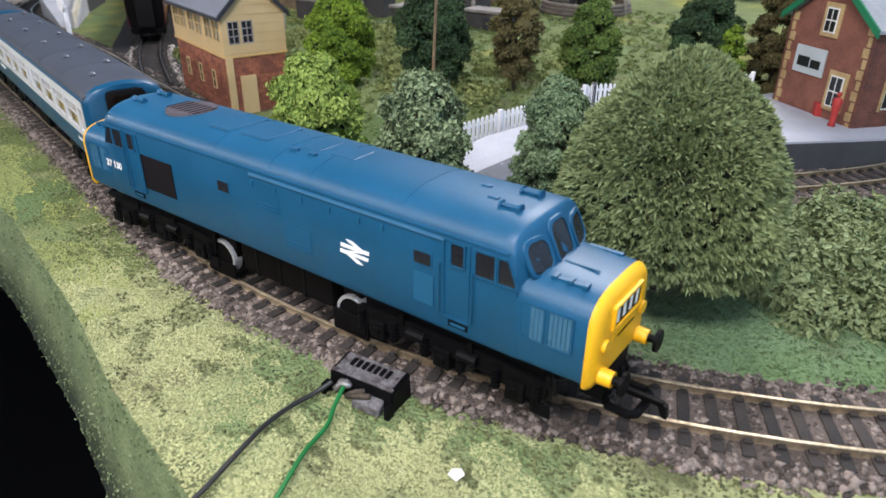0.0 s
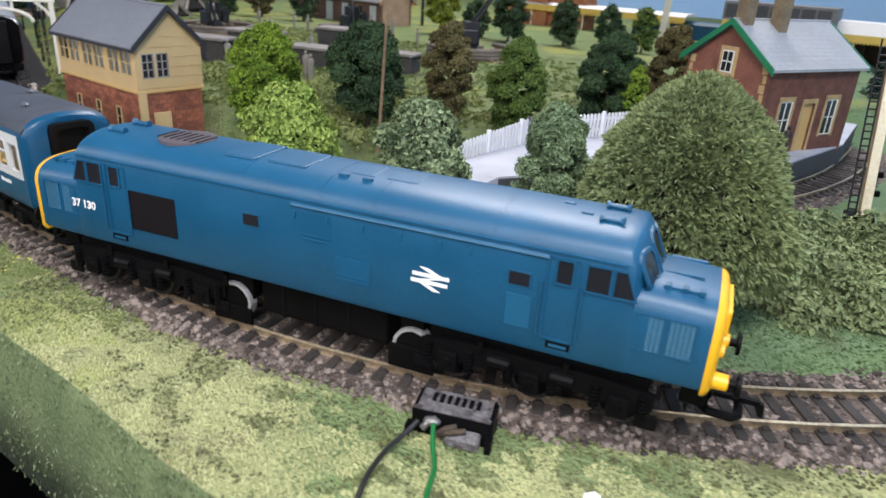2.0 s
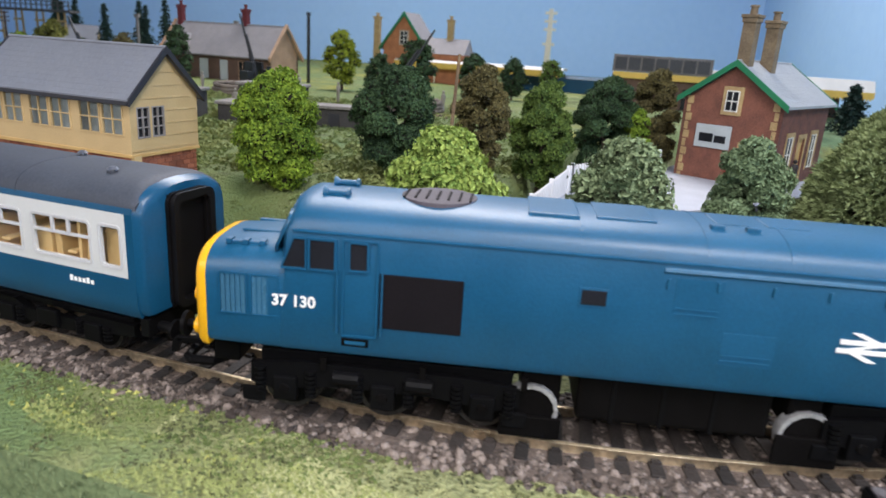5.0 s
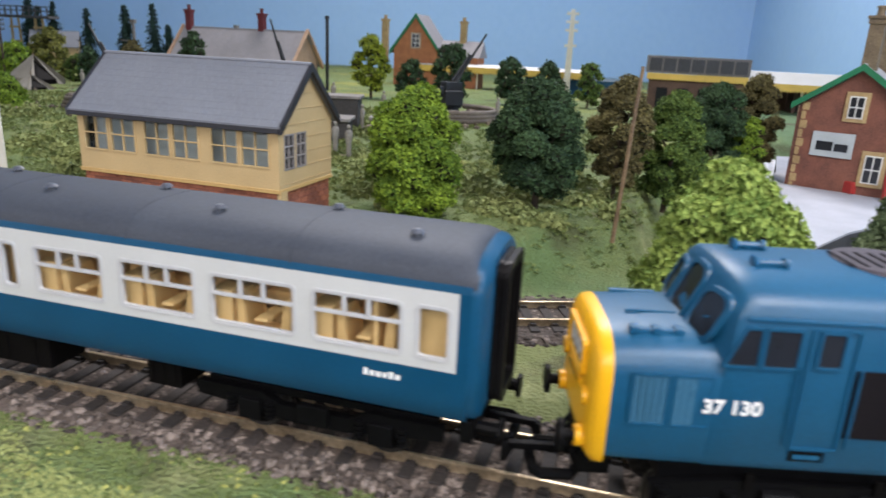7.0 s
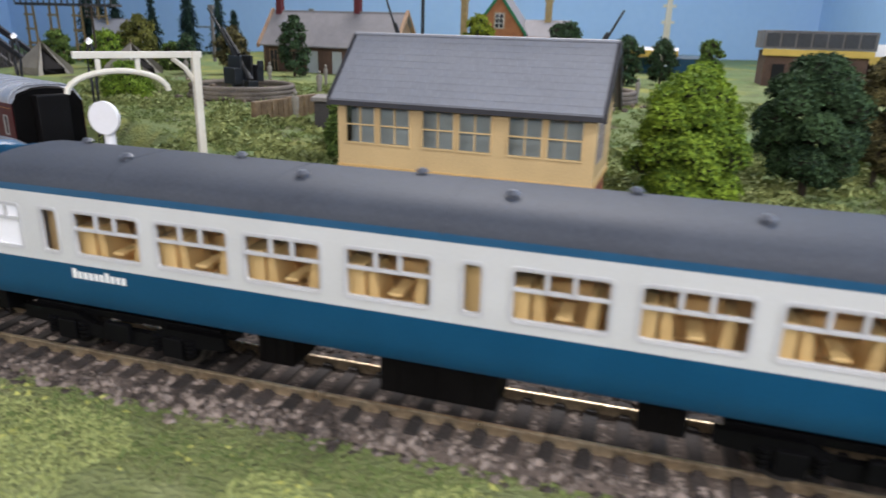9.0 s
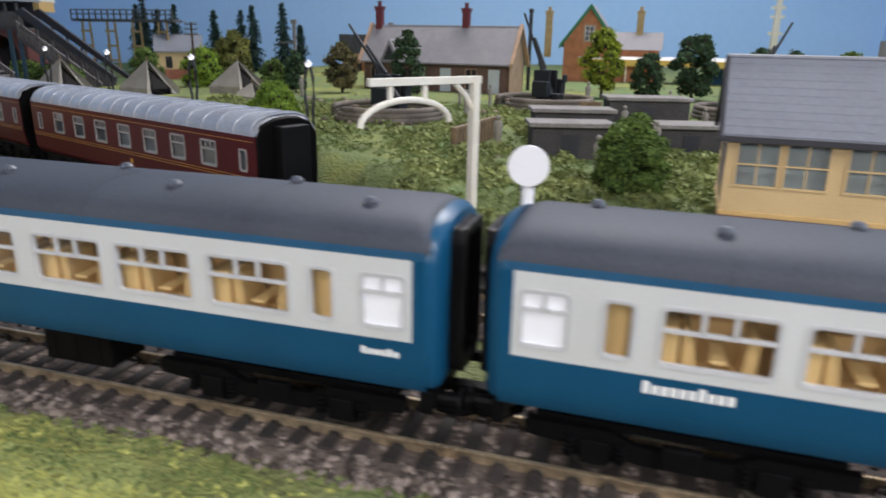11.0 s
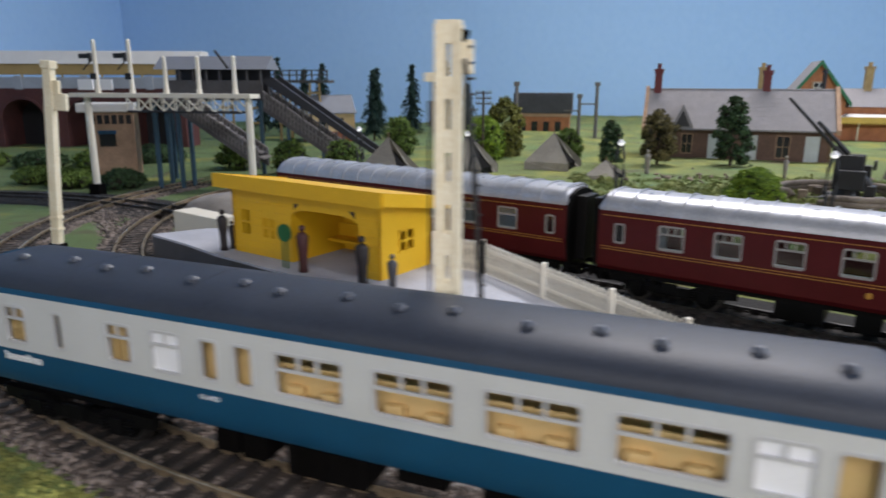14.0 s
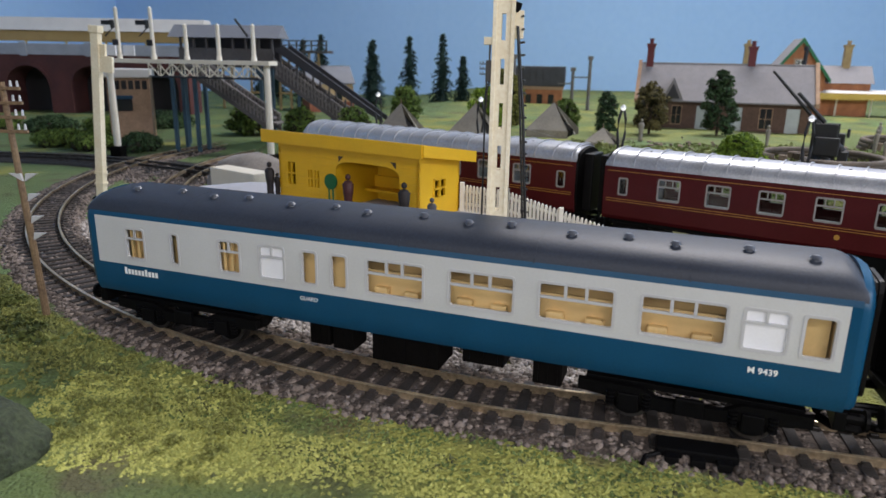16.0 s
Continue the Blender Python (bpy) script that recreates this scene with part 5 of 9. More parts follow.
def fir(x, y, z, top, r, seed):
    """A ragged fir: whorls of drooping boughs, wider towards the foot."""
    rng = np.random.default_rng(seed)
    t = thing("fir_tree", "ragged dark green fir tree at the back", "tree", x, y, z, group="fir trees at the back")
    h = top - z
    part("trunk", rod(bmesh.new(), (0, 0, -6), (0, 0, h * 0.9), 2.2, 0.5, 8), M["bark"], t, "slim brown trunk")
    cen, nor = [], []
    for k in range(17):
        q = k / 17
        zz = h * (0.08 + 0.9 * q)
        rr = r * (1 - q) ** 0.8 + 1.5
        for j in range(9 if q < 0.6 else 6):
            a = rng.uniform(0, 6.28)
            reach = rr * rng.uniform(0.55, 1.15)
            n = 16
            u = np.linspace(0.1, 1, n)[:, None]
            p = np.concatenate([np.cos(a) * reach * u, np.sin(a) * reach * u, zz + 3 - reach * 0.42 * u ** 1.6], 1)
            cen.append(p + rng.normal(0, 0.9, p.shape))
            nor.append(np.tile([np.cos(a) * 0.5, np.sin(a) * 0.5, 0.8], (n, 1)))
    v, f = leaves(rng, np.concatenate(cen), np.concatenate(nor), 2.1, 0.6)
    cloud("crown", (v * MM).tolist(), f.tolist(), leaf_material(*FIR), t)
    bm = bmesh.new()
    for k in range(5):
        rod(bm, (0, 0, h * (0.12 + 0.16 * k)), (0, 0, h * (0.34 + 0.15 * k)), r * 0.50 * (1 - k / 6), 0.6, 9)
    part("inner_twig", bm, leaf_material(*FIR), t)


for i, (x, y, top) in enumerate(((-888, 1432, 160), (-804, 1350, 134), (-769, 1352, 145), (-659, 1305, 132), (-593, 1329, 142), (-531, 1327, 148), (-491, 1313, 106), (-700, 1500, 140), (-950, 1500, 150))):
    fir(x, y, 8, top, 27 if top > 120 else 20, 60 + i)

for x, y, top, seed in ((572, 742, 70, 90), (628, 775, 74, 91)):
    fir(x, y, height(x, y), top, 24, seed)

# bushes right behind the locomotive
tree("bush", "lime-green leafy bush behind the locomotive", "bush", 321, 219, -7, 62, 25, ("lime_bush", (0.34, 0.43, 0.10), (0.10, 0.17, 0.03)), "dome", 14, 1.5, 1.25, 101, group="bushes behind the locomotive", clumps=34, shade_stubs=True)
tree("bush", "pale speckled green bush behind the locomotive", "bush", 382, 228, -7, 65, 23, ("pale", (0.27, 0.34, 0.18), (0.035, 0.06, 0.025)), "dome", 14, 1.5, 1.25, 102, group="bushes behind the locomotive", clumps=34, shade_stubs=True)
tree("bush", "soft sage-green rounded bush before the platform ramp", "bush", 429, 258, -7, 64, 19, SAGE, "dome", 14, 1.8, 0.9, 103, group="bushes behind the locomotive", clumps=34, shade_stubs=True)


def big_bush():
    """The large dense shrub of fine drooping sprays."""
    rng = np.random.default_rng(5)
    t = thing("bush", "large dense olive-green bush of fine drooping sprays", "bush", 481, 257, -7, group="bushes behind the locomotive")
    rx, ry, h = 46.0, 46.0, 90.0

    def shell(n, low=0.21):
        """Places on the dome with the directions in which the sprays there grow."""
        u, a = rng.uniform(0.0, 1, n), rng.uniform(0, 2 * math.pi, n)
        q = 1 - u ** 1.25 * (1 - low)
        rad = np.clip(1 - q ** 1.9, 0.0, 1) ** 0.53 * (0.76 + 0.24 * np.clip((q - 0.1) / 0.28, 0, 1)) * (0.93 + 0.07 * np.cos(3 * a + 1)) * (1 + 0.05 * np.sin(7 * a + 9 * q))
        dip = np.array([noise.noise((4 * math.cos(b), 4 * math.sin(b), 8 * k)) for b, k in zip(a, q)])
        rad = rad * (1 + 0.07 * dip)
        c = np.stack([rx * rad * np.cos(a), ry * rad * np.sin(a), h * (q * 0.97 + 0.012 * np.sin(5 * a))], -1)
        d = np.stack([np.cos(a) * (1.15 - q), np.sin(a) * (1.15 - q), 0.9 * q - 0.35], -1)
        return c, d / np.linalg.norm(d, axis=1, keepdims=True)

    # tufts of narrow leaves fanned round each twig tip, laid over one another
    for name, tufts, each, length, inset in (("crown", 6600, 17, 3.7, 2.4), ("inner_spray", 2600, 10, 4.0, 6.0)):
        c, d = shell(tufts)
        c = c - d * (inset + rng.uniform(-2.2, 1.6, (tufts, 1)))
        c, d = np.repeat(c, each, 0), np.repeat(d, each, 0)
        n = len(c)
        g = d + rng.normal(0, 0.36, (n, 3))
        g /= np.linalg.norm(g, axis=1, keepdims=True)
        side = np.cross(g, rng.normal(0, 1, (n, 3)))
        side /= np.linalg.norm(side, axis=1, keepdims=True) + 1e-9
        ln = length * rng.uniform(0.55, 1.2, (n, 1))
        wd = 0.46 * rng.uniform(0.6, 1.3, (n, 1))
        v = np.stack([c, c + g * ln * 0.55 + side * wd, c + g * ln - np.array((0, 0, 0.5)), c + g * ln * 0.55 - side * wd], 1).reshape(-1, 3)
        k = np.arange(n)[:, None] * 4
        f = np.concatenate([np.concatenate([k, k + 1, k + 2], 1), np.concatenate([k, k + 2, k + 3], 1)])
        cloud(name, (v * MM).tolist(), f.tolist(), leaf_material(*OLIVE), t)
    # near-black core paints the shade between the sprays
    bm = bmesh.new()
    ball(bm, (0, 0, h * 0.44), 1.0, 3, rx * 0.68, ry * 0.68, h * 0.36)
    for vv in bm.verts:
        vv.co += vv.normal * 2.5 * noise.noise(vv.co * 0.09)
    part("inner_twig", bm, M["crown_shade"], t, smooth=True)
    bm = bmesh.new()
    rod(bm, (0, 0, -1), (0, 0, 26), 3, 2.2, 10)
    part("trunk", bm, M["bark"], t)


big_bush()


def undergrowth(name, label, spots, colour, seed, size=1.6, per=150):
    """Low tangled clumps over the ground, too many to count."""
    rng = np.random.default_rng(seed)
    cen, nor = [], []
    for x, y, r, hh in spots:
        d = rng.normal(0, 1, (per, 3))
        d /= np.linalg.norm(d, axis=1, keepdims=True)
        d[:, 2] = np.abs(d[:, 2])
        k = rng.uniform(0.75, 1.1, (per, 1))
        cen.append(np.array((x, y, height(x, y) - 1)) + d * k * np.array((r, r, hh)))
        nor.append(d)
    v, f = leaves(rng, np.concatenate(cen), np.concatenate(nor), size, 0.3)
    tagged(cloud(name, (v * MM).tolist(), f.tolist(), leaf_material(*colour)), label, "undergrowth", kind="stuff")


rng = random.Random(4)
spots = []
for i in range(150):
    u = rng.random()
    x = 505 + rng.uniform(0, 120)
    y = 265 + (x - 505) * 0.30 + rng.uniform(0, 105)
    k = min(1, (y - 255 - (x - 505) * 0.30) / 30)
    spots.append((x, y, rng.uniform(7, 13), rng.uniform(9, 22) * (0.4 + 0.6 * k)))
undergrowth("undergrowth_bank", "tangled olive-green undergrowth on the bank inside the curve", spots, HEDGE, 11, 1.5, 170)
spots = [(rng.uniform(-90, 330), rng.uniform(330, 480), rng.uniform(5, 12), rng.uniform(2, 7)) for _ in range(170)]
spots += [(rng.uniform(-330, 120), rng.uniform(500, 700), rng.uniform(6, 14), rng.uniform(2, 7)) for _ in range(110)]
spots = [s for s in spots if s[1] > along(s[0], BANK) + 14 and not (55 < s[0] < 175 and s[1] < 335)]
undergrowth("rough_grass", "rough tufted yellow-green grass of the field beyond the siding", spots, ("tuft", (0.30, 0.33, 0.12), (0.12, 0.15, 0.05)), 12, 1.8, 110)
spots = [(rng.uniform(-640, -555), rng.uniform(245, 300), rng.uniform(4, 8), rng.uniform(2, 5)) for _ in range(40)]
spots = [s for s in spots if math.hypot(s[0] + 300, s[1] - 690) > 492]
undergrowth("verge_tuft", "dark green foam tufts beside the curve", spots, ("verge", (0.13, 0.15, 0.035), (0.03, 0.045, 0.014)), 13, 1.4, 90)


# ---- buildings ----
def framed_window(parent, x0, x1, z0, z1, y, out, frame, nx=2, nz=2, name="window", label="", bar=0.45, glass="window_dark"):
    """A sash in an upright wall at y, out: the outward sign along y."""
    ya, yb = sorted((y - out * 0.3, y + out * 0.7))
    w, h = 0.7, bar / 2
    gx = [x0 + (x1 - x0) * i / nx for i in range(nx + 1)]
    gz = [z0 + (z1 - z0) * i / nz for i in range(nz + 1)]
    lights = []
    for i in range(nx):
        for k in range(nz):
            lights.append((gx[i] + (w if i == 0 else h), gx[i + 1] - (w if i == nx - 1 else h), gz[k] + (w if k == 0 else h), gz[k + 1] - (w if k == nz - 1 else h)))
    bm = holed(bmesh.new(), x0, x1, z0, z1, lights, ya, yb)
    f = part(name, bm, M[frame], parent, label)
    bm = bmesh.new()
    ya, yb = sorted((y - out * 0.2, y + out * 0.25))
    box(bm, x0 + 0.2, x1 - 0.2, ya, yb, z0 + 0.2, z1 - 0.2)
    part("pane", bm, M[glass], f, "dark glazing")
    return f


def gable_roof(parent, L, D, z0, z1, over, mat, name="roof", thick=1.6, rows=0, label=""):
    """Two slopes with their slates laid in courses; the ridge runs along x."""
    half = D / 2 + over
    drop = over * (z1 - z0) / (D / 2)
    for s in (-1, 1):
        bm = bmesh.new()
        prism(bm, [(s * half, z0 - drop), (0, z1), (0, z1 + thick), (s * half, z0 - drop + thick)], "x", -L / 2 - over, L / 2 + over)
        r = part(name, bm, M[mat], parent, label)
        if rows:
            slope = Vector((0, -s * half, z1 - z0 + drop))
            n = slope.normalized()
            out = Vector((0, s * n.z, abs(n.y)))
            bm = bmesh.new()
            wide = (L + 2 * over) / 30
            rng_ = random.Random(3)
            for k in range(rows):
                a = Vector((0, s * half, z0 - drop + thick)) + slope * (k / rows)
                b = Vector((0, s * half, z0 - drop + thick)) + slope * ((k + 1.04) / rows)
                for i in range(31):
                    xa = -L / 2 - over + (i - 0.5 * (k % 2)) * wide
                    xb = min(xa + wide - 0.05, L / 2 + over)
                    xa = max(xa, -L / 2 - over)
                    if xb - xa < 0.4:
                        continue
                    lift = out * rng_.uniform(0.10, 0.16)
                    q = [(xa, *(a + lift)[1:]), (xb, *(a + lift)[1:]), (xb, *(b + out * 0.08)[1:]), (xa, *(b + out * 0.08)[1:])]
                    vs = [bm.verts.new(p) for p in q] + [bm.verts.new(Vector(p) - out * 0.3) for p in q]
                    bm.faces.new(vs[:4])
                    for e in range(4):
                        bm.faces.new((vs[e], vs[(e + 1) % 4], vs[4 + (e + 1) % 4], vs[4 + e]))
            sl = part("slate", bm, M[mat], r, "courses of small slates")
            tagged(sl, kind="stuff")
    bm = bmesh.new()
    rod(bm, (-L / 2 - over, 0, z1 + thick), (L / 2 + over, 0, z1 + thick), 0.9, n=8)
    part("ridge", bm, M[mat], parent)


def bargeboards(parent, L, D, z0, z1, over, mat, wide=3.0):
    half = D / 2 + over
    drop = over * (z1 - z0) / (D / 2)
    for e in (-1, 1):
        x = e * (L / 2 + over)
        for s in (-1, 1):
            bm = prism(bmesh.new(), [(s * half, z0 - drop - wide * 0.6), (0, z1 - wide * 0.6), (0, z1 + 2.2), (s * half, z0 - drop + 2.2)], "x", x - 0.7, x + 0.7)
            part("bargeboard", bm, M[mat], parent)


def gable_wall(bm, x, D, z0, ze, zr, thick):
    prism(bm, [(-D / 2, z0), (D / 2, z0), (D / 2, ze), (0, zr), (-D / 2, ze)], "x", x - thick / 2, x + thick / 2)


def signal_box():
    L, D = 100, 44
    t = thing("signal_box", "cream timber signal box with slate roof on a brown brick base", "signal box", 116, 297, -6, -9.6)
    zb, ze, zr = 37, 64, 85
    # brick base with courses standing proud
    bm = bmesh.new()
    box(bm, -L / 2 + 1, L / 2 - 1, -D / 2 + 1, D / 2 - 1, -2, zb)
    base = part("brick_base", bm, M["brick"], t, "dark brown brick base")
    bm = bmesh.new()
    r_ = random.Random(9)
    for side in (0, 1):
        span = (L - 2) if side == 0 else (D - 2)
        for k in range(14):
            z = 0.5 + k * 2.6
            n = int(span / 5)
            for i in range(n + 1):
                a = -span / 2 + (i - 0.5 * (k % 2)) * 5
                b = min(a + 4.6, span / 2)
                a = max(a, -span / 2)
                if b - a < 1:
                    continue
                d = r_.uniform(0.15, 0.4)
                if side == 0:
                    box(bm, a, b, -D / 2 + 1 - d, -D / 2 + 1, z, z + 2.2)
                else:
                    box(bm, L / 2 - 1, L / 2 - 1 + d, a, b, z, z + 2.2)
    tagged(part("brick", bm, M["brick_red"], base, "red-brown brick courses"), kind="stuff")
    bm = bmesh.new()
    box(bm, L / 2 - 1.2, L / 2 + 0.6, -D / 2 + 0.4, -D / 2 + 5, -2, zb)
    box(bm, L / 2 - 1.2, L / 2 + 0.6, -D / 2 + 9, -D / 2 + 20, -2, 24, 0.3)
    part("cream_door", bm, M["cream"], t, "cream ground-floor door and corner post")
    for x0 in (-32, -6, 20):
        framed_window(t, x0, x0 + 6, 12, 25, -D / 2 + 0.8, -1, "cream", 1, 2, "base_window")
    # timber upper storey: boards
    holes_front = [(x0 + d, x0 + d + 13.4, 46.0, 61.0) for x0 in (-47, -15, 18.2) for d in (0, 14.4)]
    bm = holed(bmesh.new(), -L / 2, L / 2, zb, ze, holes_front, -D / 2, -D / 2 + 1.5)
    front = part("front_wall", bm, M["cream"], t, "cream boarded front")
    bm = holed(bmesh.new(), -L / 2, L / 2, zb, ze, [(-40, 40, 46, 59)], D / 2 - 1.5, D / 2)
    part("back_wall", bm, M["cream"], t)
    for a, b, c, d in holes_front:
        framed_window(front, a, b, c, d, -D / 2 + 0.3, -1, "cream", 2, 2, "window", "cream sliding sash", 0.5, "glass")
    bm = bmesh.new()
    part("interior_panel", box(bmesh.new(), -L / 2 + 3, L / 2 - 3, -16, -15, zb + 1, 62), M["poster"], t, "dim grey interior wall")
    box(bm, -L / 2 + 2, L / 2 - 2, -D / 2 + 2, D / 2 - 2, zb + 0.2, zb + 1.2)
    for i in range(9):
        rod(bm, (-36 + 8 * i, -15, zb + 1), (-36 + 8 * i, -15, zb + 14), 0.7, n=6)
    part("lever_frame", bm, M["window_frame_brown"], t, "brown interior fittings")
    for e in (-1, 1):
        bm = holed(bmesh.new(), -D / 2 + 1.5, D / 2 - 1.5, zb, ze, [(-18, -10.2, 45, 59.5), (-8.6, -0.8, 45, 59.5)], 0, 1.5)
        for v in bm.verts:
            v.co = Vector((e * (L / 2 - v.co.y), v.co.x, v.co.z))
        gable_points = [(-D / 2, ze), (D / 2, ze), (0, zr - 0.6)]
        prism(bm, gable_points, "x", e * (L / 2 - 1.5), e * L / 2)
        wall_ = part("end_wall", bm, M["cream"], t, "cream boarded gable end")
        for a, b in ((-18, -10.2), (-8.6, -0.8)):
            bm = bmesh.new()
            mid = (a + b) / 2
            holed(bm, a, b, 45, 59.5, [(u, v_, z, z + 4.1) for u, v_ in ((a + 0.6, mid - 0.2), (mid + 0.2, b - 0.6)) for z in (45.6, 50.2, 54.8)], 0, 1.1)
            for v in bm.verts:
                v.co = Vector((e * (L / 2 - 0.8 + v.co.y), v.co.x, v.co.z))
            f = part("window", bm, M["figure_grey"], wall_, "small-paned grey sash")
            bm = bmesh.new()
            box(bm, e * (L / 2 - 1.4), e * (L / 2 - 1.0), a, b, 45, 59.5)
            part("pane", bm, M["window_dark"], f, "dark glazing")
        for k in range(8):
            z = ze - 25 + k * 6
            if z > ze + 12:
                continue
            w = D / 2 if z < ze else (D / 2) * (1 - (z - ze) / (zr - ze)) - 1
            if 44 < z < 60:
                bm = box(bmesh.new(), e * L / 2, e * (L / 2 + 0.3), 0.4, w, z, z + 0.35)
            else:
                bm = box(bmesh.new(), e * L / 2, e * (L / 2 + 0.3), -w, w, z, z + 0.35)
            part("weatherboard", bm, M["cream"], wall_)
    gable_roof(t, L, D, ze, zr, 2.6, "slate", rows=10, label="blue-grey slate roof slope")
    bargeboards(t, L, D, ze, zr, 2.6, "dark_trim", 2.0)
    bm = bmesh.new()
    box(bm, -L / 2 - 2, L / 2 + 2, -D / 2 - 3.4, -D / 2 - 2.2, ze - 3.2, ze - 1.4)
    part("gutter", bm, M["dark_trim"], t)
    bm = bmesh.new()
    box(bm, -L / 2 - 0.4, L / 2 + 0.4, -D / 2 - 0.5, D / 2 + 0.5, zb - 0.8, zb + 0.8, 0.2)
    part("sill_band", bm, M["cream_dark"], t)


signal_box()


def chimney(parent, x, y, z0, z1, w, mat, pots=1, label=""):
    bm = bmesh.new()
    box(bm, x - w / 2, x + w / 2, y - w / 2, y + w / 2, z0, z1 - 9, 0.3)
    box(bm, x - w / 2 - 0.8, x + w / 2 + 0.8, y - w / 2 - 0.8, y + w / 2 + 0.8, z1 - 11, z1 - 8, 0.4)
    box(bm, x - w / 2 - 1.5, x + w / 2 + 1.5, y - w / 2 - 1.5, y + w / 2 + 1.5, z1 - 8, z1 - 6, 0.4)
    rod(bm, (x, y, z1 - 6), (x, y, z1), w * 0.30, w * 0.26, 12)
    rod(bm, (x, y, z1 - 1.2), (x, y, z1 - 0.2), w * 0.36, n=12)
    return part("chimney", bm, M[mat], parent, label)


def station_house():
    """The small brick station house with green bargeboards."""
    t = thing("station_house", "small brick station house with green bargeboards and grey roof", "house", 484, 530, 6, 57.5)
    L, D = 92, 68
    ze, zr = 60, 84
    z0 = 0
    bm = bmesh.new()
    for s in (-1, 1):
        holes_ = [(-30, -18, 14, 38), (-6, 6, 2, 36), (18, 30, 14, 38)]
        holed(bm, -L / 2, L / 2, z0, ze, holes_, s * D / 2, s * (D / 2 - 3))
    walls = part("wall", bm, M["brick"], t, "red-brown brick wall")
    for s in (-1, 1):
        for a, b in ((-30, -18), (18, 30)):
            framed_window(walls, a, b, 14, 38, s * (D / 2 - 0.5), s, "window_frame_white", 2, 2, "window", "white sash window")
        bm = bmesh.new()
        box(bm, -6, 6, s * (D / 2 - 2.4), s * (D / 2 - 1.4), 2, 36)
        part("door", bm, M["cream_dark"], walls, "cream panelled door")
        for a, b, c, d in ((-32, -30, 13, 40), (-18, -16, 13, 40), (16, 18, 13, 40), (30, 32, 13, 40), (-8, -6, 0, 38), (6, 8, 0, 38), (-32, -16, 38, 41), (16, 32, 38, 41), (-8, 8, 36, 39)):
            bm = box(bmesh.new(), a, b, min(s * D / 2, s * (D / 2 + 0.6)), max(s * D / 2, s * (D / 2 + 0.6)), c, d, 0.15)
            part("stone_dressing", bm, M["chimney_buff"], walls, "buff stone dressing")
    for e in (-1, 1):
        bm = bmesh.new()
        gable_wall(bm, e * (L / 2 - 1.5), D - 6, z0, ze, zr - 2, 3)
        g = part("gable_wall", bm, M["brick"], t, "red-brown brick gable")
        x = e * (L / 2)
        for y0, y1, za, zb_, nz in ((11, 21, 12, 30, 2), (-4.5, 4.5, 52, 66, 2)):
            y0, y1 = sorted((e * y0, e * y1))
            bm = bmesh.new()
            box(bm, x, x + e * 1.0, y0 - 2.4, y1 + 2.4, za - 2.4, zb_ + 2.6, 0.2)
            s_ = part("stone_dressing", bm, M["chimney_buff"], g, "buff stone window surround")
            bm = bmesh.new()
            box(bm, x + e * 0.9, x + e * 1.4, y0, y1, za, zb_)
            f = part("window", bm, M["window_frame_white"], s_)
            for i in range(2):
                for k in range(nz):
                    bm = box(bmesh.new(), x + e * 1.35, x + e * 1.6, y0 + 0.8 + i * (y1 - y0 - 0.8) / 2, y0 + (i + 1) * (y1 - y0 - 0.8) / 2, za + 0.8 + k * (zb_ - za - 0.8) / nz, za + (k + 1) * (zb_ - za - 0.8) / nz)
                    part("pane", bm, M["window_dark"], s_)
        # name board and poster
        bm = box(bmesh.new(), x + e * 0.2, x + e * 1.2, min(-22 * e, 3 * e), max(-22 * e, 3 * e), 26, 42, 0.2)
        sg = part("poster_board", bm, M["poster"], g, "pale railway poster on the gable")
        bm = bmesh.new()
        box(bm, x + e * 1.2, x + e * 1.35, min(-19 * e, -9 * e), max(-19 * e, -9 * e), 30, 36)
        box(bm, x + e * 1.2, x + e * 1.35, min(-8 * e, 0), max(-8 * e, 0), 30, 35)
        part("poster_picture", bm, M["window_dark"], sg, "dark train shape on the poster")
        for s in (-1, 1):
            for k in range(10):
                w = 4.2 if k % 2 else 2.6
                bm = box(bmesh.new(), x - e * 0.1, x + e * 0.5, s * (D / 2 - w - 2.5), s * (D / 2 - 2.4), 1 + k * 6, 6.2 + k * 6, 0.15)
                part("quoin", bm, M["chimney_buff"], g)
    gable_roof(t, L, D, ze, zr, 4, "ivory_slate", rows=12, label="pale grey slate roof slope")
    bargeboards(t, L, D, ze, zr, 4, "green_trim", 3.4)
    chimney(t, -40, -1, 66, 121, 8.5, "chimney_brick", label="tall brown-grey chimney")
    chimney(t, -12, -6, 66, 119, 8.5, "chimney_brick", label="tall brown-grey chimney")


M["ivory_slate"] = material("pale_slate", (0.36, 0.37, 0.385), (0.30, 0.31, 0.325), 0.7, fine=600, coarse=50, bump=0.15, island=0.2)
station_house()


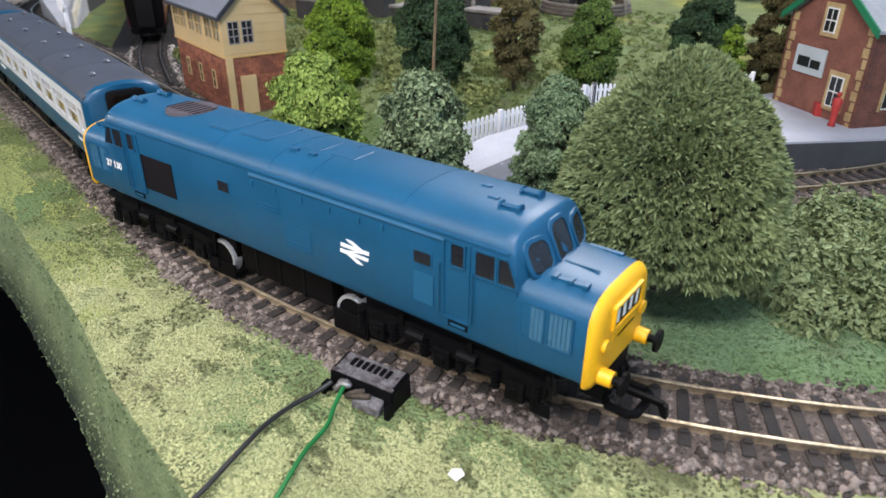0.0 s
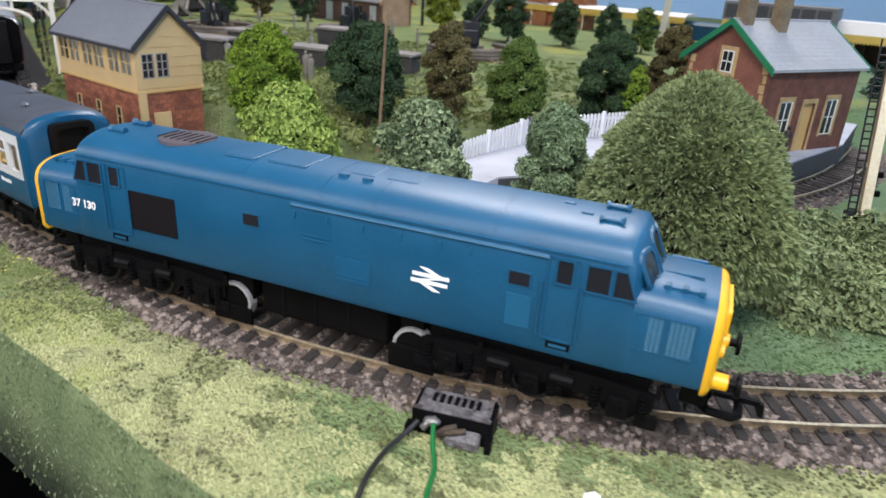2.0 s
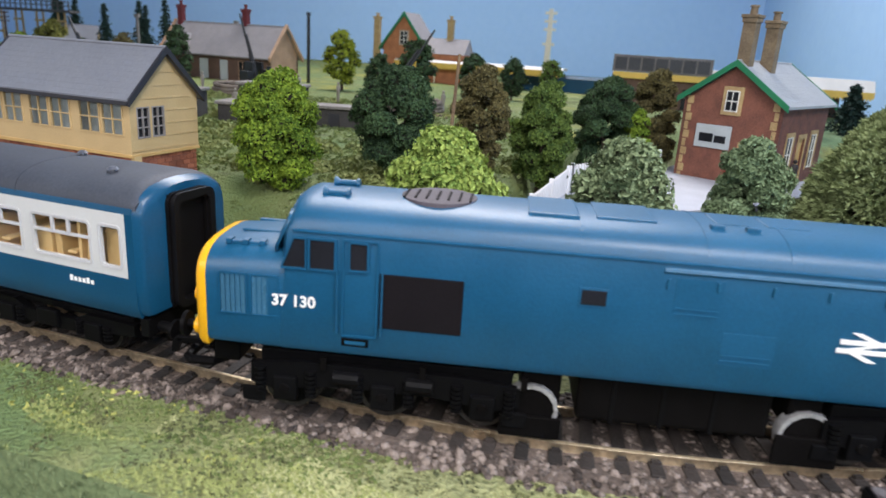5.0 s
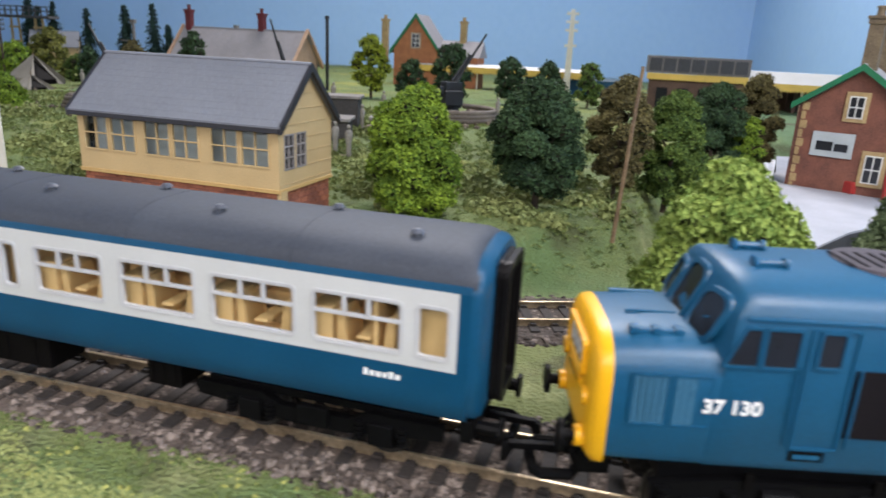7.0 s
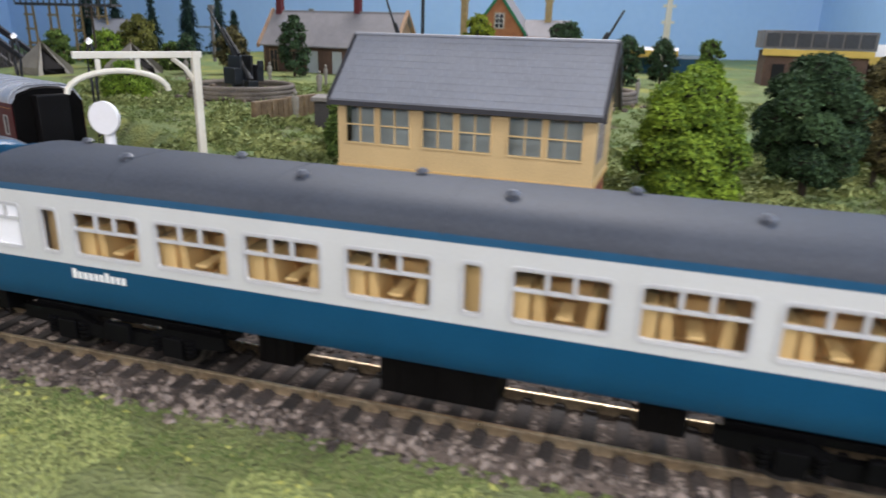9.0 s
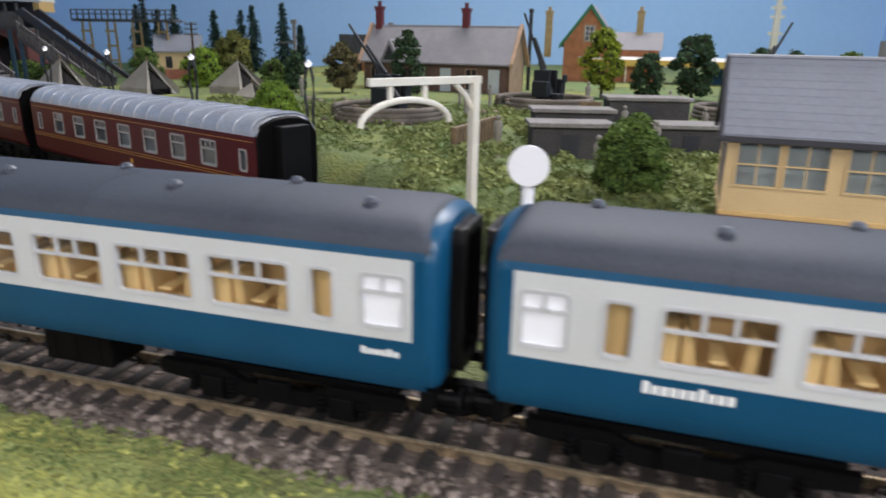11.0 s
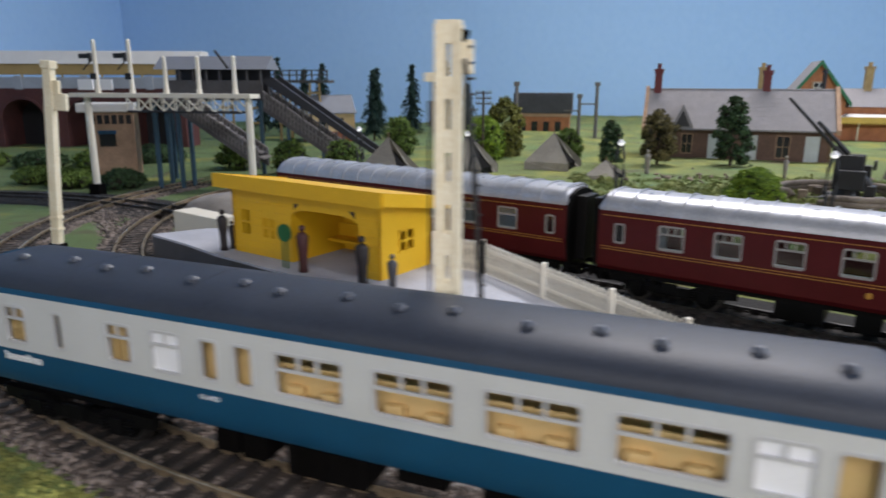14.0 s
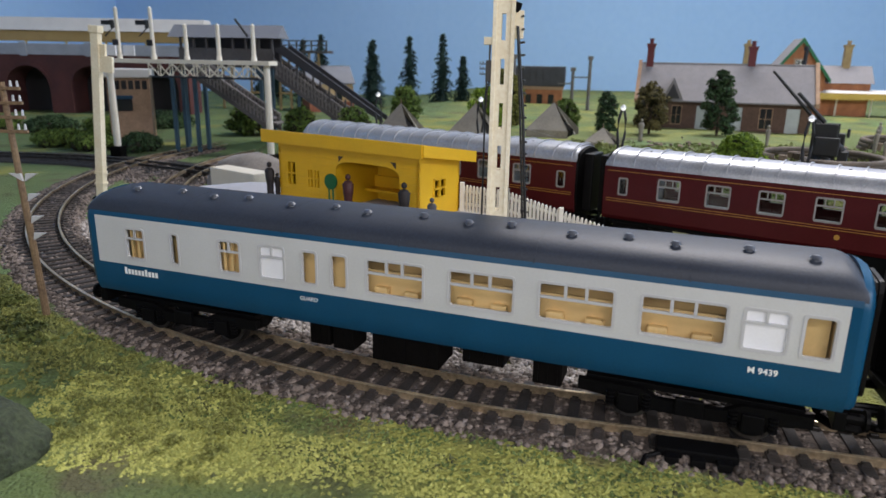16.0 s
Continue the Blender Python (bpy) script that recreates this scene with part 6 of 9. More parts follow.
def long_station():
    t = thing("station_building", "long brown station building with grey slate roof and tall chimneys", "station building", -142, 897, 20, -11.4)
    L, D, ze, zr = 186, 62, 42, 78
    bm = bmesh.new()
    holes_ = [(-84, -72, 4, 32), (-56, -44, 10, 32), (-28, -12, 2, 32), (8, 22, 2, 32), (40, 54, 8, 32), (68, 82, 2, 32)]
    holed(bm, -L / 2, L / 2, -20, ze, holes_, -D / 2, -D / 2 + 3)
    box(bm, -L / 2, L / 2, D / 2 - 3, D / 2, -20, ze)
    w = part("wall", bm, M["station_brown"], t, "brown stone wall")
    for i, (a, b, c, d) in enumerate(holes_):
        if i in (2, 3, 5):
            bm = box(bmesh.new(), a, b, -D / 2 + 0.8, -D / 2 + 2, c, d)
            part("door", bm, M["poster"], w, "pale door")
        else:
            framed_window(w, a, b, c, d, -D / 2 + 1, -1, "orange_pale", 2, 2)
    for e in (-1, 1):
        for s in (-1, 1):
            bm = prism(bmesh.new(), [(s * (D / 2 + 6), ze - 8), (0, zr + 0.5), (0, zr + 5), (s * (D / 2 + 6), ze - 3)], "x", e * (L / 2 + 4) - 2, e * (L / 2 + 4) + 2)
            part("coping", bm, M["orange_pale"], t, "buff gable coping")
        bm = bmesh.new()
        gable_wall(bm, e * (L / 2 - 1.5), D, -20, ze, zr, 3)
        part("gable_wall", bm, M["orange_pale"], t, "buff gable wall")
    gable_roof(t, L, D, ze, zr, 5, "station_slate", rows=9, label="grey slate roof slope")
    bm = prism(bmesh.new(), [(-68, ze - 3), (-44, ze - 3), (-56, ze + 22)], "y", -D / 2 - 5, -D / 2 + 22)
    g = part("porch_gable", bm, M["station_slate"], t, "small roof gable")
    bm = prism(bmesh.new(), [(-64, ze - 2), (-48, ze - 2), (-56, ze + 15)], "y", -D / 2 - 5.6, -D / 2 - 4.8)
    part("gable_opening", bm, M["dark_trim"], g)
    chimney(t, -86, 0, 60, 108, 8, "red_brown", label="dark red chimney")
    chimney(t, 28, 2, 60, 106, 8, "red_brown", label="dark red chimney")
    # cross gable wing
    t2 = thing("station_wing", "orange brick station wing with green-edged gable", "station building", 40, 1180, 20, -8)
    bm = bmesh.new()
    prism(bm, [(-38, -20), (38, -20), (38, 65), (0, 116), (-38, 65)], "y", -20, 40)
    w = part("wall", bm, M["orange_brick"], t2, "orange brick gable wall")
    for s in (-1, 1):
        bm = prism(bmesh.new(), [(s * 45, 56), (0, 116), (0, 119), (s * 45, 59)], "y", -23, 44)
        part("roof", bm, M["station_slate"], t2)
        bm = prism(bmesh.new(), [(s * 45, 53), (0, 113), (0, 120), (s * 45, 60)], "y", -24.6, -23)
        part("bargeboard", bm, M["green_trim"], t2, "green bargeboard")
    part("stone_dressing", box(bmesh.new(), -9.5, 9.5, -20.6, -19.8, 64, 90, 0.2), M["orange_pale"], w, "buff window surround")
    framed_window(w, -7, 7, 66, 88, -20.8, -1, "window_frame_white", 2, 3, "window", "white sash window", 0.8)
    bm = bmesh.new()
    box(bm, 38, 104, -10, 36, -20, 56)
    part("side_block", bm, M["orange_brick"], t2)
    bm = prism(bmesh.new(), [(-14, 54), (40, 54), (13, 80)], "x", 36, 108)
    part("side_roof", bm, M["station_slate"], t2)
    chimney(t2, -70, 20, 40, 117, 10, "chimney_buff", label="buff chimney")
    chimney(t2, 72, 14, 60, 117, 10, "chimney_buff", label="buff chimney")


M["station_brown"] = material("station_brown", (0.135, 0.080, 0.058), (0.070, 0.040, 0.030), 0.85, fine=700, coarse=70, bump=0.3)
M["orange_pale"] = material("buff_stone", (0.48, 0.31, 0.20), (0.30, 0.19, 0.12), 0.8, fine=700, coarse=70, bump=0.3)
M["station_slate"] = material("station_slate", (0.25, 0.238, 0.245), (0.20, 0.19, 0.20), 0.75, fine=600, coarse=50, bump=0.15, island=0.2)
long_station()


def canopy(label, x, y, z, rz, L, D, posts, roof="canopy_yellow", rise=14):
    t = thing("platform_canopy", label, "canopy", x, y, z, rz)
    bm = bmesh.new()
    box(bm, -L / 2, L / 2, -D / 2, -D / 2 + 1.5, 44, 52)
    for i in range(int(L / 4)):
        xx = -L / 2 + 4 * i
        prism(bm, [(xx, 44), (xx + 4, 44), (xx + 2, 41)], "y", -D / 2, -D / 2 + 1)
    part("valance", bm, M[roof], t, "yellow toothed valance")
    bm = prism(bmesh.new(), [(-D / 2, 52), (D / 2, 52), (D / 2 - 6, 52 + rise), (-D / 2 + 10, 52 + rise)], "x", -L / 2, L / 2)
    part("roof", bm, M["ivory_roof"], t, "pale roof sheet")
    for i in range(posts):
        bm = bmesh.new()
        xx = -L / 2 + L * (i + 0.5) / posts
        rod(bm, (xx, -D / 2 + 5, 0), (xx, -D / 2 + 5, 46), 1.4, 1.1, 10)
        tube(bm, [(xx, -D / 2 + 5, 34), (xx, -D / 2 + 2.5, 40), (xx, -D / 2 + 1, 44)], 0.7, 6)
        part("post", bm, M["post_cream"], t)
    return t


canopy("yellow-edged station canopy with pale roof at the back", 170, 1170, 8, -6, 290, 60, 6, rise=4)
canopy("yellow-edged station canopy with pale roof beyond the station house", 590, 1010, 12, -4, 250, 70, 5)
M["dark_slate"] = material("dark_slate", (0.075, 0.075, 0.085), (0.045, 0.045, 0.052), 0.8, fine=500, coarse=40, bump=0.2)
t = thing("goods_shed", "brown goods shed with a dark grey flat roof and yellow fascia", "shed", 452, 985, 6, -6)
w = part("wall", box(bmesh.new(), -58, 58, -28, 28, 0, 62, 0.5), M["station_brown"], t, "brown wall")
for i in range(4):
    part("window", box(bmesh.new(), -48 + i * 26, -34 + i * 26, -29, -27.5, 20, 46), M["window_dark"], w)
part("fascia", box(bmesh.new(), -62, 62, -33, -28.2, 56, 64, 0.4), M["canopy_yellow"], t, "yellow fascia board")
r = part("roof", box(bmesh.new(), -63, 63, -33, 33, 64.4, 86, 0.6), M["grey_wood"], t, "grey panelled roof storey")
for i in range(7):
    part("roof_panel", box(bmesh.new(), -60 + 17.4 * i, -45 + 17.4 * i, -33.8, -32.8, 67, 83, 0.3), M["dark_slate"], r)
bm = bmesh.new()
for i in range(5):
    box(bm, -90 + 40 * i, -86 + 40 * i, -20, 20, 0, 60)
box(bm, -95, 95, 16, 20, 0, 62)
lone("dark_arcade", bm, M["station_brown"], "brown arcade wall below the yellow-edged canopy", "wall", 600, 1030, 6, -4)


def red_block():
    t = thing("brick_warehouse", "orange brick warehouse with a dark flat roof", "warehouse", -355, 1320, 10, -4)
    bm = box(bmesh.new(), -46, 46, -30, 30, -15, 46, 0.4)
    w = part("wall", bm, M["orange_brick"], t, "orange brick wall")
    bm = box(bmesh.new(), -50, 50, -34, 34, 46, 80, 0.6)
    part("roof", bm, M["dark_slate"], t, "dark grey roof storey")
    part("cornice", box(bmesh.new(), -48, 48, -32, 32, 40, 46, 0.5), M["orange_pale"], t, "pale buff cornice")
    for i in range(8):
        part("roof_panel", box(bmesh.new(), -48 + 12.1 * i, -37.5 + 12.1 * i, -34.8, -33.8, 49, 77, 0.3), M["dark_slate"], t)
    for i in range(4):
        bm = box(bmesh.new(), -38 + i * 20, -28 + i * 20, -31, -29.6, 8, 32)
        part("window", bm, M["window_dark"], w)


red_block()


def cottage(x, y, z, rz, L, D, ze, zr, wall, roof, label):
    t = thing("cottage", label, "house", x, y, z, rz)
    bm = bmesh.new()
    box(bm, -L / 2, L / 2, -D / 2, D / 2, -20, ze)
    w = part("wall", bm, M[wall], t)
    for e in (-1, 1):
        bm = bmesh.new()
        gable_wall(bm, e * (L / 2 - 1), D, ze - 1, ze, zr, 2)
        part("gable_wall", bm, M[wall], t)
        bm = box(bmesh.new(), e * L / 2, e * (L / 2 + 0.6), -5, 5, ze * 0.4, ze * 0.8)
        part("window", bm, M["window_dark"], t)
    for i in range(2):
        bm = box(bmesh.new(), -L * 0.3 + i * L * 0.4, -L * 0.3 + i * L * 0.4 + 12, -D / 2 - 0.6, -D / 2, ze * 0.4, ze * 0.8)
        part("window", bm, M["window_dark"], t)
    gable_roof(t, L, D, ze, zr, 3, roof, rows=6)
    part("brick_base", box(bmesh.new(), -L / 2 - 0.6, L / 2 + 0.6, -D / 2 - 0.6, D / 2 + 0.6, -21, ze * 0.36, 0.3), M["brick_red"], t, "orange-brown brick base")
    return t


cottage(-752, 1330, 0, 30, 84, 62, 54, 82, "cream", "slate", "small cream cottage with grey roof at the back")


def lineside_hut():
    t = thing("lineside_hut", "pink-buff lineside hut with a blue-framed window and grey roof", "hut", -842, 812, 4, 24)
    bm = box(bmesh.new(), -23, 23, -18, 18, -6, 70, 0.3)
    w = part("wall", bm, M["orange_pale"], t, "pink-buff wall")
    bm = box(bmesh.new(), -14, 3, -19.2, -17.8, 31, 46)
    part("window", bm, M["window_dark"], w, "dark window")
    bm = box(bmesh.new(), -15, 4, -19.8, -18.4, 45, 49, 0.3)
    part("lintel", bm, M["coach_blue"], w, "blue lintel")
    bm = box(bmesh.new(), -34, 26, -24, 22, 69, 79, 1.5)
    part("roof", bm, M["ivory_roof"], t, "pale flat roof")
    bm = bmesh.new()
    for i in range(6):
        box(bm, -22 + 7.4 * i, -16.5 + 7.4 * i, -18.8, -17.8, 56, 66)
    part("clerestory", bm, M["window_dark"], w)


lineside_hut()


def viaduct():
    t = thing("viaduct", "dark red brick viaduct with round arches and a pale roof", "viaduct", -1215, 1150, -6, 8)
    top, n = 102, 5
    for i in range(-2, 3):
        x0 = i * 108
        pts = [(x0 - 54, -4), (x0 - 36, -4)]
        pts += [(x0 - 36 * math.cos(math.pi * k / 14), 50 + 34 * math.sin(math.pi * k / 14)) for k in range(15)]
        pts += [(x0 + 36, -4), (x0 + 54, -4), (x0 + 54, top), (x0 - 54, top)]
        sp = part("arch_bay", prism(bmesh.new(), pts, "y", -30, 30), M["viaduct_brick"], t, "dark red brick arch bay")
        arch = [(r_, math.pi * k / 20) for r_, ks in ((35.6, range(21)), (40, range(20, -1, -1))) for k in ks]
        bm = prism(bmesh.new(), [(x0 - r_ * math.cos(q), 50 + r_ * 0.97 * math.sin(q)) for r_, q in arch], "y", -30.9, -29.5)
        part("arch_ring", bm, M["viaduct_brick"], sp)
        bm = box(bmesh.new(), x0 - 6, x0 + 6, -32, -29, top - 2, top + 20, 0.4)
        part("pilaster", bm, M["platform_grey"], t)
        # near-black plate across the opening paints the shade under the arch
        bm = box(bmesh.new(), x0 - 36, x0 + 36, 26, 30, -4, 84)
        part("arch_back", bm, M["dark_trim"], sp, "near-black plate standing for the shade in the arch")
    bm = box(bmesh.new(), -270, 270, -31, -27, top, top + 18, 0.4)
    part("parapet", bm, M["platform_grey"], t, "grey parapet")
    bm = box(bmesh.new(), -270, 300, -26, 20, top + 22, top + 40, 0.3)
    part("platform_roof_edge", bm, M["cream_dark"], t, "dull yellow-brown roof fascia")
    bm = prism(bmesh.new(), [(-32, top + 39), (26, top + 39), (14, top + 60), (-20, top + 60)], "x", -272, 300)
    part("platform_roof", bm, M["ivory_roof"], t, "pale platform roof")
    for i in range(9):
        bm = bmesh.new()
        rod(bm, (-260 + 66 * i, -24, top), (-260 + 66 * i, -24, top + 22), 1.6, n=8)
        part("roof_post", bm, M["canopy_yellow"], t)


viaduct()


def footbridge():
    """A covered span with a long flight down to one side and a second flight before it."""
    t = thing("footbridge", "dark grey covered footbridge with long stairs and blue legs", "footbridge", 0, 0, 0)
    bm = box(bmesh.new(), -790, -672, 836, 838, 88, 108, 0.3)
    part("bridge_side", bm, M["bridge_grey"], t, "dark grey panelled bridge side")
    # far panel near-black, paints the shaded inside of the covered span
    bm = box(bmesh.new(), -790, -672, 862, 864, 88, 121, 0.3)
    part("bridge_side", bm, M["dark_trim"], t, "near-black far panel standing for the shade inside the bridge")
    part("bridge_floor", box(bmesh.new(), -790, -672, 836, 864, 86, 89), M["bridge_grey"], t)
    for i in range(8):
        part("bridge_post", box(bmesh.new(), -788 + 16.2 * i, -786 + 16.2 * i, 835.4, 838.4, 104, 122), M["bridge_grey"], t)
    bm = prism(bmesh.new(), [(830, 120), (870, 120), (850, 135)], "x", -800, -664)
    part("bridge_roof", bm, M["slate"], t, "blue-grey roof over the bridge")
    def lattice(name, xa, za, xb, zb, y, high, n):
        """A sloping balustrade: stringer, handrail and balusters."""
        slope = (zb - za) / (xb - xa)
        bm = prism(bmesh.new(), [(xa, za - 5), (xa, za), (xb, zb), (xb, zb - 5)], "y", y - 1.5, y + 1.5)
        side = part(name, bm, M["bridge_grey"], t, "dark grey stair stringer")
        bm = prism(bmesh.new(), [(xa, za + high - 2), (xa, za + high), (xb, zb + high), (xb, zb + high - 2)], "y", y - 1, y + 1)
        part("handrail", bm, M["grey_wood"], side)
        bm = prism(bmesh.new(), [(xa, za), (xa, za + high - 3), (xb, zb + high - 3), (xb, zb)], "y", y + 0.6, y + 1.2)
        part("back_panel", bm, M["bridge_grey"], side)
        bm = prism(bmesh.new(), [(xa, za + high * 0.45), (xa, za + high * 0.45 + 1.4), (xb, zb + high * 0.45 + 1.4), (xb, zb + high * 0.45)], "y", y - 0.8, y + 0.8)
        part("middle_rail", bm, M["grey_wood"], side)
        for i in range(n):
            xx = xa + (xb - xa) * (i + 0.5) / n
            zz = za + slope * (xx - xa)
            part("baluster", box(bmesh.new(), xx - 0.9, xx + 0.9, y - 0.7, y + 0.7, zz - 1, zz + high - 1), M["grey_wood"], side)
        return side
    # the long flight
    for y in (826, 854):
        st = lattice("stair_side", -668, 80, -560, 8, y, 17, 26)
        bm = prism(bmesh.new(), [(-668, 107), (-656, 112), (-540, 33), (-540, 27)], "y", y - 2, y + 2)
        part("stair_roof_edge", bm, M["dark_trim"], st, "dark roof edge over the stair")
        for i in range(6):
            xx = -660 + 19 * i
            zz = 92 - 72 * (xx + 664) / 104
            part("stair_post", box(bmesh.new(), xx - 0.9, xx + 0.9, y - 1.2, y + 1.2, zz - 2, zz + 16), M["bridge_grey"], st)
    for i in range(14):
        xx = -668 + 7.8 * i
        part("stair_tread", box(bmesh.new(), xx, xx + 8.4, 827, 853, 78 - 5.4 * i, 80 - 5.4 * i), M["grey_wood"], t)
    # the second flight, nearer
    for y in (766, 790):
        lattice("lower_stair_side", -738, 80, -650, 22, y, 15, 22)
    bm = box(bmesh.new(), -766, -736, 764, 836, 84, 88)
    part("landing", bm, M["bridge_grey"], t)
    for i in range(12):
        xx = -736 + 7.4 * i
        part("stair_tread", box(bmesh.new(), xx, xx + 8, 767, 789, 82 - 5.0 * i, 84 - 5.0 * i), M["grey_wood"], t)
    for x, y in ((-764, 766), (-738, 766), (-764, 790), (-738, 790), (-786, 838), (-690, 838), (-676, 838)):
        bm = box(bmesh.new(), x - 2, x + 2, y - 2, y + 2, -6, 86, 0.3)
        part("leg", bm, M["blue_leg"], t, "dark blue leg")
    for x in (-640, -600):
        z = 90 - 72 * (x + 664) / 104 - 12
        part("leg", box(bmesh.new(), x - 1.6, x + 1.6, 825, 828, -6, z, 0.3), M["blue_leg"], t, "dark blue leg")


M["bridge_grey"] = material("bridge_grey", (0.10, 0.095, 0.095), (0.055, 0.05, 0.052), 0.7, fine=700, coarse=50, bump=0.2)
footbridge()


# ---- platforms ----
def slab(name, outline, z0, z1, label, edge=2.0):
    t = thing(name, label, "platform", kind="structure")
    bm = prism(bmesh.new(), outline, "z", z0, z1 - 1.2)
    part("platform_wall", bm, M["platform_side"], t, "black painted platform side")
    bm = prism(bmesh.new(), outline, "z", z1 - 1.2, z1)
    part("platform_top", bm, M["platform_grey"], t, "pale grey platform surface")
    return t


slab("platform_1", [(-580, 443), (-548, 423), (-522, 404), (-471, 374), (-430, 352), (-386, 336), (-381, 390), (-408, 408), (-470, 448), (-520, 466), (-556, 464)], -8, 19, "grey station platform with black side between the tracks")
# the ramp at its end
t = thing("platform_ramp", "pale grey platform ramp sloping down", "platform", kind="structure")
bm = bmesh.new()
loft(bm, [[(-386, 336, -8.5), (-386, 336, 19), (-381, 390, 19), (-381, 390, -8.5)], [(-278, 318, -8.5), (-278, 318, -6), (-272, 333, -6), (-272, 333, -8.5)]])
part("ramp", bm, M["platform_grey"], t)


def paling_fence(name, label, a, b, za, zb, h, n, mat):
    """A picket fence from a to b."""
    t = thing(name, label, "fence")
    a, b = Vector((*a, za)), Vector((*b, zb))
    d = (b - a)
    side = Vector((-d.y, d.x, 0)).normalized() * 0.5
    for i in range(n):
        p = a + d * (i + 0.2) / n
        q = a + d * (i + 0.75) / n
        tip = (p + q) / 2 + Vector((0, 0, h + 1.0))
        bm = bmesh.new()
        loft(bm, [[p - side, q - side, q - side + Vector((0, 0, h)), tip - side, p - side + Vector((0, 0, h))], [p + side, q + side, q + side + Vector((0, 0, h)), tip + side, p + side + Vector((0, 0, h))]])
        part("pale", bm, M[mat], t)
    for k in (0.25, 0.75):
        bm = bmesh.new()
        u = Vector((0, 0, h * k))
        loft(bm, [[a + u + side, a + u + side * 3, a + u + side * 3 + Vector((0, 0, 1.4)), a + u + side + Vector((0, 0, 1.4))], [b + u + side, b + u + side * 3, b + u + side * 3 + Vector((0, 0, 1.4)), b + u + side + Vector((0, 0, 1.4))]])
        part("fence_rail", bm, M[mat], t)
    for k in range(int(d.length / 32) + 2):
        p = a + d * min(1, k * 32 / d.length)
        bm = bmesh.new()
        box(bm, p.x - 1.2, p.x + 1.2, p.y - 1.2, p.y + 1.2, p.z - 3, p.z + h + 2.2, 0.3)
        part("fence_post", bm, M[mat], t)
    return t


paling_fence("picket_fence", "cream picket fence along the back of the platform", (-407, 402), (-382, 388.5), 19, 19, 14, 13, "off_white")
paling_fence("picket_fence", "cream picket fence along the platform ramp", (-382, 388.5), (-273, 331.5), 19, -5, 14, 56, "off_white")

slab("platform_2", [(348, 312), (378, 318), (420, 372), (470, 420), (510, 470), (540, 560), (550, 660), (470, 660), (440, 560), (400, 470), (352, 380)], -8, 10, "pale grey station platform beside the second track")
t = thing("platform_ramp", "pale platform ramp behind the bushes", "platform", kind="structure")
loft(bm := bmesh.new(), [[(348, 312, -8), (348, 312, 10), (378, 318, 10), (378, 318, -8)], [(330, 270, -8), (330, 270, -5), (356, 272, -5), (356, 272, -8)]])
part("ramp", bm, M["platform_grey"], t)
paling_fence("picket_fence", "white picket fence beside the pale platform", (335, 300), (360, 400), 0, 10, 15, 34, "sign_white")
paling_fence("picket_fence", "white picket fence beside the pale platform", (360, 400), (418, 500), 10, 10, 15, 36, "sign_white")


